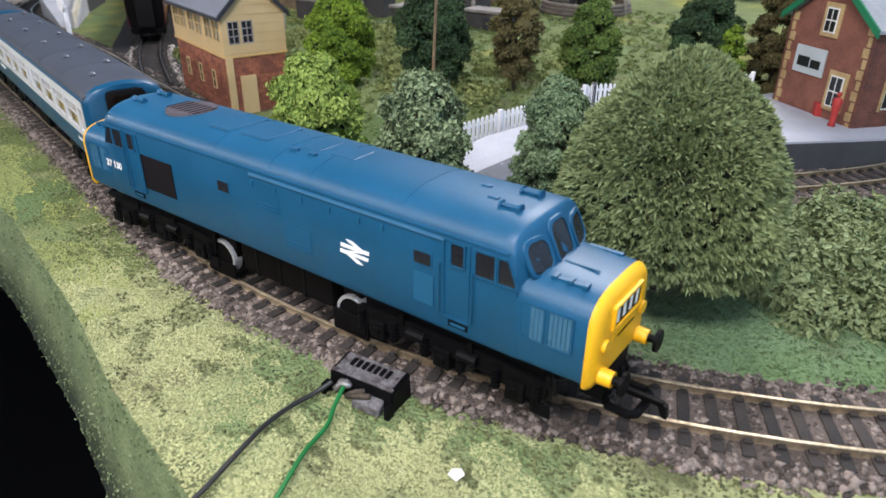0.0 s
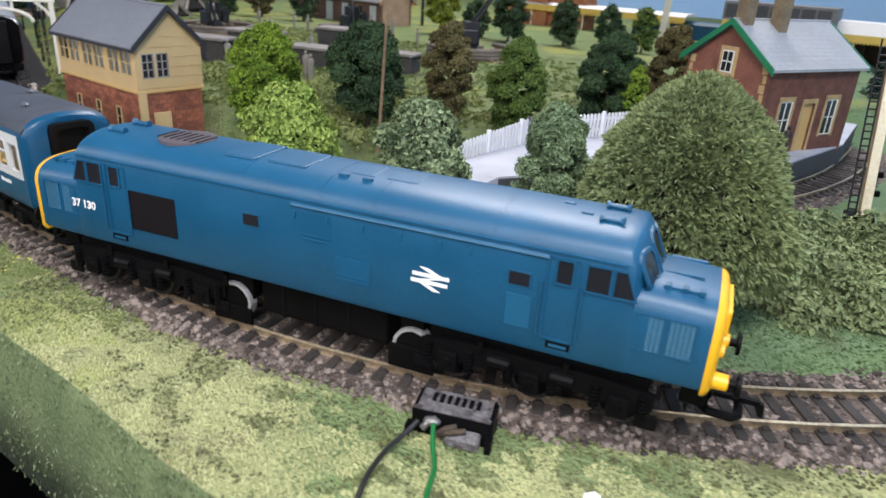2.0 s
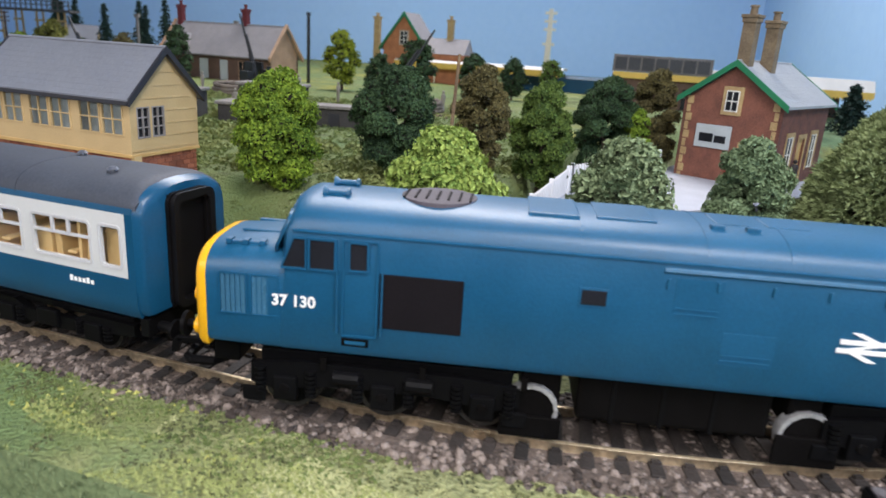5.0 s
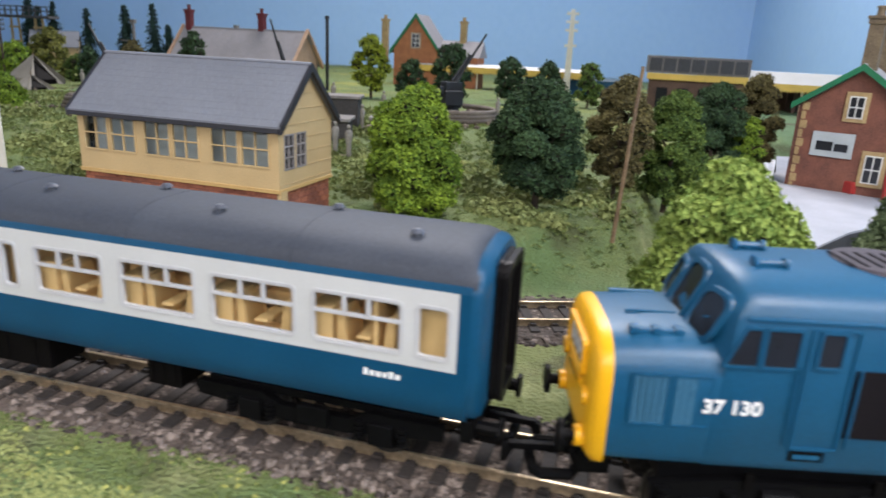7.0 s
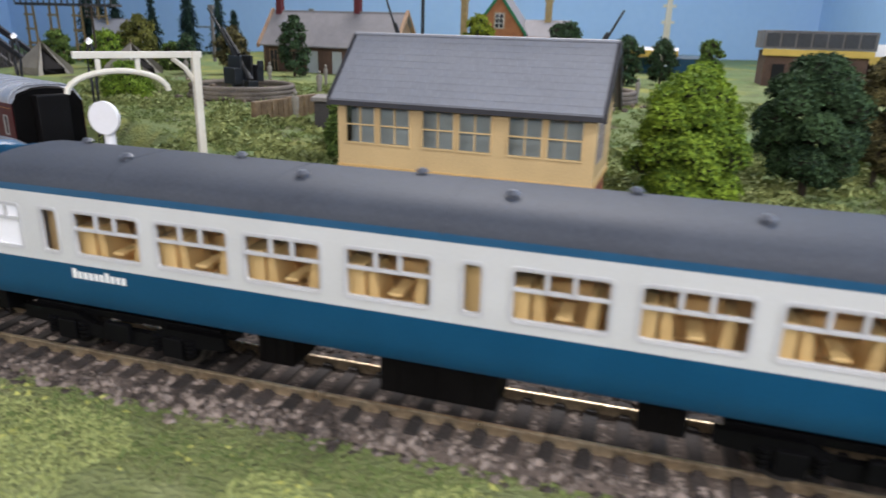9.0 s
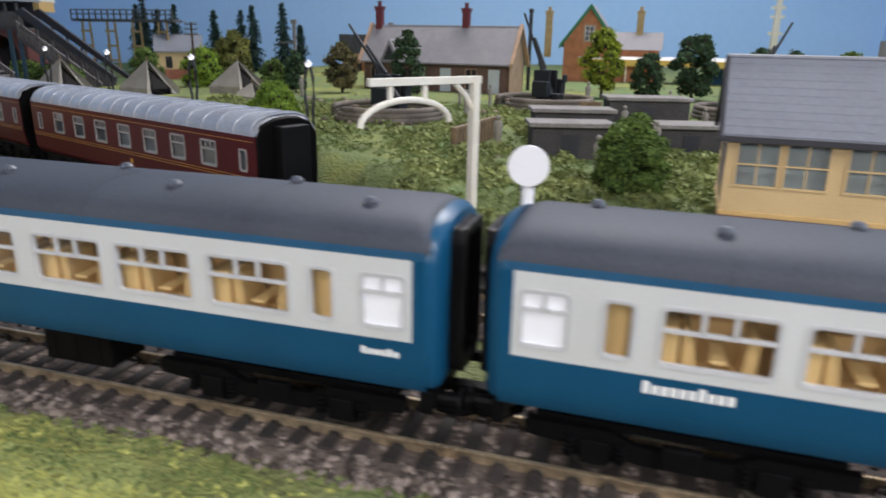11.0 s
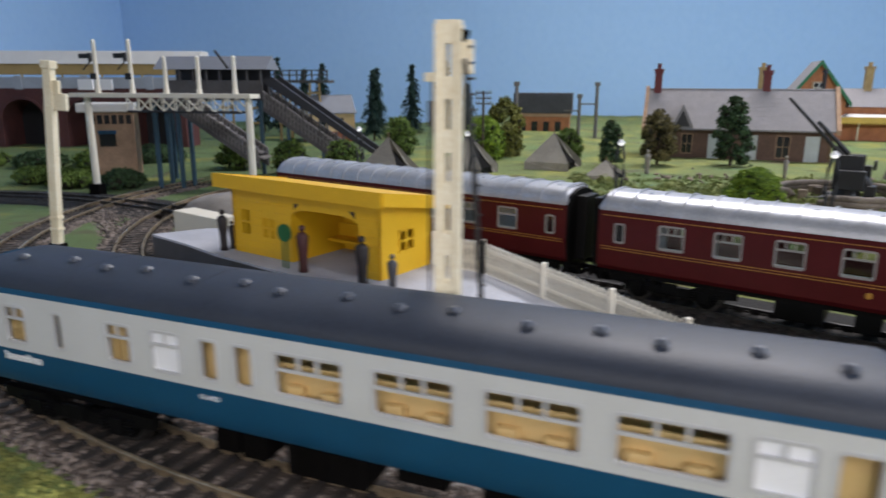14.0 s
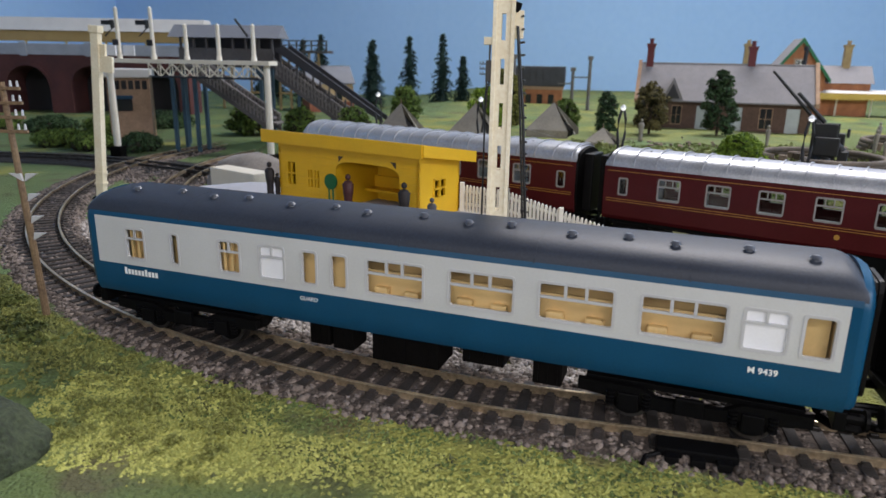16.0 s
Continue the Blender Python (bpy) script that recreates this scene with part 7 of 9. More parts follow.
def waiting_shelter():
    t = thing("waiting_shelter", "bright yellow timber waiting shelter with an arched front", "shelter", -462, 408, 19, -27)
    L, D, h = 100, 38, 31
    holes_ = [(-43, -37, 10, 23), (-27, -23.6, 10, 20), (-22, -18.6, 10, 20)]
    bm = holed(bmesh.new(), -L / 2, -6, 0, h, holes_, -D / 2, -D / 2 + 1.6)
    front = part("front_wall", bm, M["shelter_yellow"], t, "yellow boarded front")
    bm = box(bmesh.new(), 38, L / 2, -D / 2, -D / 2 + 1.6, 0, h)
    part("front_wall", bm, M["shelter_yellow"], t, "yellow boarded front")
    pts = [(-6, h), (-6, 19)] + [(16 - 22 * math.copysign(abs(math.cos(math.pi * k / 16)) ** 0.5, math.cos(math.pi * k / 16)), 19 + 8 * math.sin(math.pi * k / 16) ** 0.5) for k in range(1, 16)] + [(38, 19), (38, h)]
    bm = prism(bmesh.new(), pts, "y", -D / 2, -D / 2 + 1.6)
    part("front_arch", bm, M["shelter_yellow"], t, "yellow arched opening")
    bm = bmesh.new()
    box(bm, -L / 2, L / 2, D / 2 - 1.6, D / 2, 0, h)
    box(bm, -L / 2, -L / 2 + 1.6, -D / 2, D / 2, 0, h)
    box(bm, -7.5, -6, -D / 2 + 1.6, D / 2 - 1.6, 0, h)
    box(bm, 38, 39.5, -D / 2 + 1.6, D / 2 - 1.6, 0, h)
    part("inner_wall", bm, M["shelter_yellow"], t)
    bm = holed(bmesh.new(), -D / 2, D / 2, 0, h, [(-6, 6, 10, 21)], 0, 1.6)
    for v in bm.verts:
        v.co = Vector((L / 2 - v.co.y, v.co.x, v.co.z))
    end = part("end_wall", bm, M["shelter_yellow"], t, "yellow boarded end")
    bm = bmesh.new()
    for y0 in (-6, -0.5, 5):
        box(bm, L / 2 - 1, L / 2 + 0.4, y0, y0 + 1, 10, 21)
    for z in (10, 15, 20):
        box(bm, L / 2 - 1, L / 2 + 0.4, -6, 6, z, z + 1)
    part("window", bm, M["shelter_yellow"], end, "yellow window bars")
    for a, b, c, d in holes_:
        bm = bmesh.new()
        box(bm, (a + b) / 2 - 0.4, (a + b) / 2 + 0.4, -D / 2 - 0.3, -D / 2 + 1, c, d)
        box(bm, a, b, -D / 2 - 0.3, -D / 2 + 1, (c + d) / 2 - 0.4, (c + d) / 2 + 0.4)
        part("window", bm, M["shelter_yellow"], front)
    for k in range(7):
        for a, b in ((-L / 2, -6), (38, L / 2)):
            z = 3 + 4 * k
            segs = [(a, b)] if not 9 <= z <= 23 or a > 0 else [(a, -44), (-36, -28), (-18, b)]
            for u, v_ in segs:
                bm = box(bmesh.new(), u, v_, -D / 2 - 0.3, -D / 2, z, z + 0.4)
                part("weatherboard", bm, M["shelter_yellow"], front)
    bm = bmesh.new()
    loft(bm, [[(x_, -D / 2 - 4, h + 7.2), (x_, D / 2 + 8, h - 0.6), (x_, D / 2 + 8, h + 1.4), (x_, -D / 2 - 4, h + 9.2)] for x_ in (-L / 2 - 9, L / 2 + 5)])
    for x_ in (-L / 2 - 9.6, L / 2 + 5):
        prism(bm, [(-D / 2 - 4, h + 3.6), (-D / 2 - 4, h + 9.6), (D / 2 + 8, h + 1.8), (D / 2 + 8, h - 4.2)], "x", x_, x_ + 0.8)
    box(bm, -L / 2 - 9, L / 2 + 5, -D / 2 - 4.8, -D / 2 - 4, h + 2.6, h + 9.7)
    prism(bm, [(-D / 2, h), (-D / 2, h + 6.8), (D / 2, h + 0.2), (D / 2, h)], "x", L / 2 - 1.6, L / 2)
    prism(bm, [(-D / 2, h), (-D / 2, h + 6.8), (D / 2, h + 0.2), (D / 2, h)], "x", -L / 2, -L / 2 + 1.6)
    box(bm, -L / 2 + 1.6, L / 2 - 1.6, -D / 2, -D / 2 + 1.6, h, h + 6.6)
    part("roof", bm, M["shelter_yellow"], t, "yellow lean-to roof with deep fascia boards")
    bm = box(bmesh.new(), -5, 37, 4, 14, 7, 8.5, 0.2)
    box(bm, -5, 37, 13, 14.5, 8, 15, 0.2)
    part("bench", bm, M["shelter_yellow"], t)
    for c_ in (-1, 1):
        bm = prism(bmesh.new(), [(16 + c_ * 19.6, 29.6), (16 + c_ * 16.2, 29.6), (16 + c_ * 19.6, 26.4)], "y", -D / 2 - 0.25, -D / 2)
        part("arch_bracket", bm, M["bark"], t, "dark corner bracket of the arch")


waiting_shelter()


# ---- maroon coaches on the siding ----
def maroon_coach(x, y, rz):
    t = thing("maroon_coach", "maroon lined passenger coach with silver ribbed roof", "railway coach", x, y, -4, rz, group="maroon coaches on the siding")
    L, half = 116.0, 17.5
    t.scale = (1, 1, 1.07)
    wins = [(-84.2 + 26.3 * i, -72.2 + 26.3 * i) for i in range(7)]
    bm = box(bmesh.new(), -L + 3, L - 3, -14, 14, 11.5, 14.2, 0.3)
    for x0, x1 in ((-30, -10), (2, 12), (18, 36)):
        box(bm, x0, x1, -14, 14, 4, 12, 0.5)
    part("underframe", bm, M["black"], t, "black underframe")
    for s in (-1, 1):
        rows = [(s * 15.5, 14), (s * 17, 16), (s * half, 24), (s * (half - 1.2), 24), (s * 14.8, 14.6)]
        part("lower_side", prism(bmesh.new(), rows, "x", -L, L), M["maroon"], t, "glossy maroon lower side")
        holes_ = [(a, b, 27.5, 38.5) for a, b in wins] + [(104, 109, 28, 37), (-107, -102, 28, 37)]
        band = part("window_band", holed(bmesh.new(), -L, L, 24, 43, holes_, s * half, s * (half - 1.2)), M["maroon"], t, "maroon window band")
        for a, b, c, d in holes_:
            bm = bmesh.new()
            ring(bm, a - 0.4, b + 0.4, c - 0.4, d + 0.4, 1.2, 0.8, s * (half + 0.25), s * (half - 0.5))
            if b - a > 8:
                y0, y1 = sorted((s * (half - 0.4), s * (half + 0.1)))
                box(bm, a, b, y0, y1, 34.4, 35.2)
                for f in (0.33, 0.66):
                    box(bm, a + (b - a) * f - 0.3, a + (b - a) * f + 0.3, y0, y1, 35, 38.5)
            w = part("window", bm, M["silver_frame"], band, "pale metal window frame")
            y0, y1 = sorted((s * (half - 0.6), s * (half - 0.9)))
            pane = part("pane", box(bmesh.new(), a, b, y0, y1, c, d), M["glass"], w)
            pane.visible_shadow = False
        for z in (24.2, 25.4, 40.6):
            bm = box(bmesh.new(), -L + 2, L - 2, min(s * half, s * (half + 0.15)), max(s * half, s * (half + 0.15)), z, z + 0.26)
            part("lining", bm, M["gold"], band, "thin gold lining")
        bm = bmesh.new()
        rod(bm, (6, s * half, 21), (6, s * (half + 0.2), 21), 1.3, n=16)
        part("crest", bm, M["gold"], t, "small gold crest")
    for s in (-1, 1):
        outline = [(-15.5, 14), (-17.5, 24), (-17.5, 43), (-14, 47.6), (-7, 50), (0, 50.6), (7, 50), (14, 47.6), (17.5, 43), (17.5, 24), (15.5, 14)]
        sharp(part("coach_end", loft(bmesh.new(), [[(s * (L - 0.5), a, b) for a, b in outline], [(s * (L + 1), a * 0.96, b * 0.985) for a, b in outline]]), M["matt_black"], t, "black coach end"))
        bm = box(bmesh.new(), s * (L + 1), s * (L + 7), -8, 8, 14, 47, 0.8)
        part("gangway", bm, M["gangway"], t, "black gangway")
        bm = bmesh.new()
        box(bm, s * (L - 2), s * L, -16, 16, 8, 13, 0.4)
        for k in (-11, 11):
            rod(bm, (s * L, k, 10.5), (s * (L + 5), k, 10.5), 1.5, n=10)
            rod(bm, (s * (L + 5), k, 10.5), (s * (L + 6), k, 10.5), 2.8, n=12)
        part("buffer_beam", bm, M["black"], t)
        coupling(t, s * (L - 6), s)
    roof = sharp(part("roof", loft(bmesh.new(), roof_rings(17.2, 43.0, 51.5, -L, L, 2.0)), M["silver_roof"], t, "silver-grey roof"), 40)
    sect = roof_rings(17.6, 43.1, 52.3, -L, L, 2.0)[8]
    for k in range(19):
        xx = -L + 4 + k * (2 * L - 8) / 18
        pts = [(xx, p[1], p[2]) for p in sect]
        part("roof_rib", loft(bmesh.new(), [pts, [(q[0] + 0.7, q[1], q[2]) for q in pts]]), M["silver_roof"], roof)
        if k % 2:
            bm = bmesh.new()
            rod(bm, (xx + 6, -6, 49), (xx + 6, -6, 51.6), 1.1, 0.8, 8)
            part("roof_vent", bm, M["silver_roof"], roof)
    bm = box(bmesh.new(), -L + 3, L - 3, -15.9, -15.4, 15, 28)
    box(bm, -L + 3, L - 3, -14, 14, 14.4, 20)
    for a, b in wins:
        box(bm, a - 7, a - 6, -14, 14, 20, 40)
    part("interior", bm, M["poster"], t, "pale grey interior")
    for bx in (-78, 78):
        bogie(t, bx, 34, 6.2)
    return t


M["silver_frame"] = paint("silver_frame", (0.27, 0.255, 0.25), 0.4)
maroon_coach(-216.1, 397.7, -28.2)
maroon_coach(-436.8, 516.1, -28.2)


# ---- posts, signals and lamps ----
def bracket_signal():
    """The tall cream signal post with its ladder beside the platform."""
    t = thing("signal_post", "tall cream signal post with slotted lattice and black ladder", "signal", -383, 274, -7)
    holes_ = [(-0.7, 0.7, 12 + 14.5 * i, 20.5 + 14.5 * i) for i in range(8)]
    bm = holed(bmesh.new(), -3.4, 3.4, 0, 128, holes_, -2.6, 2.6)
    part("post", bm, M["post_cream"], t, "cream slotted post")
    for s in (-1, 1):
        part("flange", box(bmesh.new(), s * 3.0 - 0.7, s * 3.0 + 0.7, -3.2, 3.2, 0, 127, 0.2), M["post_cream"], t)
    bm = box(bmesh.new(), -4.4, 4.4, -4, 4, -1, 4, 0.5)
    part("base", bm, M["post_cream"], t)
    bm = bmesh.new()
    box(bm, -6.5, -3.4, -2, 2, 112, 114.5, 0.2)
    part("bracket", bm, M["post_cream"], t)
    part("head_plate", box(bmesh.new(), 3.4, 6.6, -2, 2, 114, 123, 0.4), M["post_cream"], t, "cream head plate")
    part("collar", rod(bmesh.new(), (3.6, -1, 122.5), (4.6, -1, 125.5), 1.5, 1.3, 10), M["matt_black"], t, "dark collar")
    bm = bmesh.new()
    tube(bm, [(-5.4, -1, 0), (-5.4, -1, 96), (-4.4, -1, 99), (-4.4, -1, 112)], 0.35, 6)
    box(bm, -5.6, -3.6, -1.8, -0.4, 100, 107, 0.2)
    part("signal_wire", bm, M["wire_black"], t, "black operating rod")
    lad = bmesh.new()
    tube(lad, [(10.6, 1.0, -1), (10.0, 0.6, 40), (6.6, 0, 90), (4.2, 0, 122)], 0.4, 6)
    tube(lad, [(11.6, -1.6, -1), (11.0, -2.0, 40), (7.6, -2.6, 90), (4.6, -2.6, 118)], 0.55, 6)
    l_ = part("ladder", lad, M["wire_black"], t, "thin black ladder")
    for i in range(30):
        z = 2 + i * 4.1
        xx = 10.6 - 6.2 * max(0, (z - 16) / 106) ** 1.25
        bm = bmesh.new()
        rod(bm, (xx - 0.2, 1.2, z), (xx + 1.9, -3.0, z + 0.2), 0.42, n=5)
        part("rung", bm, M["wire_black"], l_)


bracket_signal()


def signal_gantry():
    t = thing("signal_gantry", "cream signal gantry with five posts across the tracks", "signal gantry")
    for x, y in ((-809, 722), (-629, 699)):
        bm = bmesh.new()
        rod(bm, (x, y, -2), (x, y, 92), 3.6, 3.2, 12)
        part("leg", bm, M["off_white"], t, "off-white tubular leg")
        bm = bmesh.new()
        box(bm, x - 6, x + 6, y - 6, y + 6, -8, 4, 0.8)
        part("foot", bm, M["matt_black"], t, "black foot")
    a, b = Vector((-822, 723, 0)), Vector((-622, 698, 0))
    d = (b - a)
    n_ = Vector((-d.y, d.x, 0)).normalized() * 9
    bm = bmesh.new()
    loft(bm, [[a - n_ + Vector((0, 0, 91)), a + n_ + Vector((0, 0, 91)), a + n_ + Vector((0, 0, 95)), a - n_ + Vector((0, 0, 95))], [b - n_ + Vector((0, 0, 91)), b + n_ + Vector((0, 0, 91)), b + n_ + Vector((0, 0, 95)), b - n_ + Vector((0, 0, 95))]])
    part("deck", bm, M["off_white"], t, "off-white deck")
    for s in (-1, 1):
        u = n_ * 0.85 * s
        q0, q1 = a + d * 0.33 + u, a + d * 0.95 + u
        bm = bmesh.new()
        rod(bm, q0 + Vector((0, 0, 78)), q1 + Vector((0, 0, 78)), 1.0, n=6)
        part("truss_chord", bm, M["dark_trim"], t)
        for i in range(9):
            p0, p1 = q0 + (q1 - q0) * i / 9, q0 + (q1 - q0) * (i + 1) / 9
            bm = bmesh.new()
            rod(bm, p0 + Vector((0, 0, 78 if i % 2 else 91)), p1 + Vector((0, 0, 91 if i % 2 else 78)), 0.8, n=6)
            rod(bm, p0 + Vector((0, 0, 78)), p0 + Vector((0, 0, 91)), 0.6, n=6)
            part("truss_bar", bm, M["off_white"], t)
    for i, (f, h) in enumerate(((0.14, 144), (0.34, 144), (0.53, 128), (0.71, 128), (0.90, 128))):
        p = a + d * f
        bm = bmesh.new()
        rod(bm, p + Vector((0, 0, 94)), p + Vector((0, 0, h)), 2.2, 1.9, 10)
        rod(bm, p + Vector((0, 0, h)), p + Vector((0, 0, h + 2)), 2.3, 0.6, 10)
        rod(bm, p + Vector((0, 0, 95)), p + Vector((0, 0, 99)), 2.8, n=10)
        part("signal_doll", bm, M["off_white"], t, "off-white signal doll post")
        if i < 2:
            bm = bmesh.new()
            box(bm, p.x - 15, p.x - 1, p.y - 3.4, p.y - 2.4, 128, 132.5, 0.2)
            rod(bm, (p.x - 3, p.y - 3, 125), (p.x - 3, p.y - 3, 133), 2.0, n=10)
            tube(bm, [(p.x - 2, p.y - 3, 126), (p.x - 12, p.y - 3, 117)], 0.6, 6)
            box(bm, p.x - 5, p.x + 1, p.y - 3, p.y - 1, 108, 114, 0.3)
            part("signal_arm", bm, M["gun_metal"], t, "dark signal arm and lamp")
        if i == 4:
            bm = bmesh.new()
            tube(bm, [(p.x - 4, p.y - 3, 118), (p.x - 16, p.y - 3, 134)], 1.2, 6)
            part("signal_arm", bm, M["gun_metal"], t, "dark raised signal arm")
    bm = bmesh.new()
    box(bm, -806, -790, 706, 708, 98, 108, 0.3)
    box(bm, -782, -770, 706, 708, 98, 108, 0.3)
    part("route_board", bm, M["sign_white"], t, "small white boards")


signal_gantry()
bm = bmesh.new()
box(bm, -2.8, 2.8, -2.8, 2.8, 4, 124, 0.5)
box(bm, -3.6, 3.6, -3.6, 3.6, 121, 126, 0.5)
box(bm, 2, 12, -1.4, 1.4, 95, 106, 0.5)
box(bm, 2, 7, -1.4, 1.4, 106, 114, 0.5)
for z in (14, 22):
    box(bm, -3.3, 3.3, -3.3, 3.3, z, z + 2, 0.3)
t = thing("post", "tall yellowed cream post with bracket beside the curve", "post", -683, 495, -7)
t.rotation_euler.y = radians(5.0)
part("shaft", bm, M["post_cream"], t)
part("foot", box(bmesh.new(), -4.5, 4.5, -4.5, 4.5, -1, 5, 0.8), M["matt_black"], t, "black square foot")


def telegraph_pole(x, y, z, h, label, arms=4, lean=0.0, colour="wood_post", ins="frame_white", slim=1.0):
    t = thing("telegraph_pole", label, "telegraph pole", x, y, z)
    bm = bmesh.new()
    rod(bm, (0, 0, -2), (lean, 0, h), 1.5 * slim, 1.1 * slim, 10)
    part("pole", bm, M[colour], t)
    for k in range(arms):
        zz = h - 3 - 5.4 * k
        xx = lean * zz / h
        bm = box(bmesh.new(), xx - 8, xx + 8, -1.6, -0.4, zz, zz + 1.2, 0.2)
        a = part("cross_arm", bm, M[colour], t)
        for d in (-7.2, -4.4, 4.4, 7.2):
            bm = bmesh.new()
            rod(bm, (xx + d, -1.1, zz + 1.4), (xx + d, -1.1, zz + 3.6), 0.55, 0.35, 8)
            part("insulator", bm, M[ins], a, "pale insulator")
    return t


p = telegraph_pole(-569, 279, -7, 96, "brown telegraph pole with white insulators beside the track", 4, -4.5)
for i, z in enumerate((58, 50, 41, 34)):
    bm = bmesh.new()
    prism(bm, [(0, z), (5.5, z + 3.2), (0.6, z + 3.0)], "y", -1.2, -0.2)
    if i == 0:
        prism(bm, [(-1, z), (-6.5, z + 3.0), (-1.6, z + 3.0)], "y", -1.2, -0.2)
    o = part("step_iron", bm, M["frame_white"], p, "white pole bracket")
telegraph_pole(299, 320, 10, 76, "bare brown telegraph pole among the trees", 0, 4, slim=0.7)


def platform_lamp(x, y):
    z = height(x, y)
    t = thing("lamp_post", "black lamp post with a round white lamp behind the maroon coaches", "street lamp", x, y, z, group="lamp posts along the siding")
    h = 70 - z
    for s in (-1, 1):
        bm = tube(bmesh.new(), [(s * 1.7, 0, -2), (s * 1.5, 0, h * 0.72), (s * 2.4, 0, h * 0.8), (s * 2.2, 0, h * 0.92), (s * 0.8, 0, h)], 0.85, 8)
        part("leg", bm, M["gun_metal"], t, "black tubular leg")
    for k in range(7):
        zz = h * 0.09 * (k + 0.5)
        part("brace", rod(bmesh.new(), (-1.6, 0, zz), (1.6, 0, zz + (3 if k % 2 else -1)), 0.7, n=6), M["gun_metal"], t)
    part("globe", ball(bmesh.new(), (0, 0, h + 0.6), 1.5, 2, 1, 1, 0.8), M["lamp_glint"], t, "white lamp globe, glowing in place of a glint", True)
    part("cap", rod(bmesh.new(), (0, 0, h + 1.2), (0, 0, h + 3.4), 2.3, 0.4, 14), M["sign_white"], t, "white conical cap")


# emission on the unlit white globes stands in for their bright glint
M["lamp_glint"] = paint("lamp_glint", (0.85, 0.86, 0.88), 0.2, 0.03)
M["lamp_glint"].node_tree.nodes["Principled BSDF"].inputs["Emission Color"].default_value = (1, 0.98, 0.95, 1)
M["lamp_glint"].node_tree.nodes["Principled BSDF"].inputs["Emission Strength"].default_value = 0.9
for x, y in ((-120, 389), (-215, 442), (-311, 497), (-408, 555), (-494, 590)):
    platform_lamp(x, y)


def disc_sign():
    t = thing("round_sign", "plain white round sign board on a white post", "sign", 2, 230, -7)
    bm = bmesh.new()
    rod(bm, (0, 0, -1), (0, 0, 58), 1.9, 1.7, 12)
    part("post", bm, M["sign_white"], t)
    bm = bmesh.new()
    rod(bm, (0, -2.4, 60), (0, -1.2, 60), 5.4, n=36)
    sharp(part("disc", bm, M["sign_white"], t, "blank white disc"))


disc_sign()


def loading_gauge():
    t = thing("loading_gauge", "white loading gauge arm on a post beside the siding", "loading gauge", -28, 341, 0, 50.7)
    bm = bmesh.new()
    box(bm, -1.8, 1.8, -1.8, 1.8, -10, 70, 0.4)
    part("post", bm, M["off_white"], t)
    bm = box(bmesh.new(), -54, 3, -1.3, 1.3, 67, 70, 0.3)
    part("arm", bm, M["off_white"], t)
    bm = bmesh.new()
    tube(bm, [(-1, 0, 56), (-5, 0, 62), (-11, 0, 67)], 1.2, 6)
    part("brace", bm, M["off_white"], t)
    for x in (-44, -27):
        part("hanger", box(bmesh.new(), x - 1, x + 1, -0.6, 0.6, 61, 68), M["off_white"], t)
    bm = bmesh.new()
    tube(bm, [(-36 - 22 * math.cos(math.pi * k / 14), 0, 52 + 9.5 * math.sin(math.pi * k / 14)) for k in range(15)], 1.3, 8)
    part("gauge_bow", bm, M["off_white"], t, "curved white gauge bow")


loading_gauge()


def lattice_mast(x, y, z, h, label, mat="off_white", w=4.0):
    t = thing("lattice_mast", label, "mast", x, y, z)
    for sx, sy in ((-1, -1), (1, -1), (1, 1), (-1, 1)):
        bm = bmesh.new()
        rod(bm, (sx * w, sy * w, -2), (sx * w * 0.5, sy * w * 0.5, h), 0.7, 0.6, 6)
        part("leg", bm, M[mat], t)
    n = int(h / 7)
    for i in range(n):
        za, zb = h * i / n, h * (i + 1) / n
        ka, kb = w * (1 - 0.5 * za / h), w * (1 - 0.5 * zb / h)
        s = 1 if i % 2 else -1
        bm = bmesh.new()
        rod(bm, (-s * ka, -ka, za), (s * kb, -kb, zb), 0.45, n=5)
        rod(bm, (-ka, s * ka, za), (-kb, -s * kb, zb), 0.45, n=5)
        part("lacing", bm, M[mat], t)
    return t


m_ = lattice_mast(287, 1100, 20, 132, "pale lattice signal mast against the sky", w=5)
part("post", box(bmesh.new(), -3.2, 3.2, -3.2, 3.2, -4, 132, 0.5), M["off_white"], m_, "off-white square post")
for z in (78, 100, 112, 124):
    part("bracket", box(bmesh.new(), -9, 9, -2, 2, z, z + 4, 0.4), M["off_white"], m_)
m_ = thing("signal_post", "cream square signal post with a dark ladder beside the second track", "signal", 551, 399, -7)
m_.rotation_euler.y = radians(-5.5)
part("post", box(bmesh.new(), 0.2, 4.6, -2.2, 2.2, 0, 104, 0.4), M["post_cream"], m_, "cream square post")
# brown strip puts the shade of this side into colour
part("edge_strip", box(bmesh.new(), -0.7, 0.2, -1.6, 1.6, 4, 103, 0.1), M["wood_post"], m_, "brown strip painting the post's shaded edge")
part("cap", box(bmesh.new(), -0.4, 5.2, -2.8, 2.8, 104, 106, 0.4), M["off_white"], m_)
for z in (22, 32):
    part("pulley", box(bmesh.new(), 4.6, 7.4, -1.2, 1.2, z, z + 3, 0.4), M["matt_black"], m_)
bm = bmesh.new()
for dx in (-5.6, -1.9):
    tube(bm, [(dx, -1.5, 8), (dx + 0.5, -1.5, 60), (dx + 1.2, -1.5, 100)], 0.5, 6)
lad = part("ladder", bm, M["wire_black"], m_, "dark thin ladder")
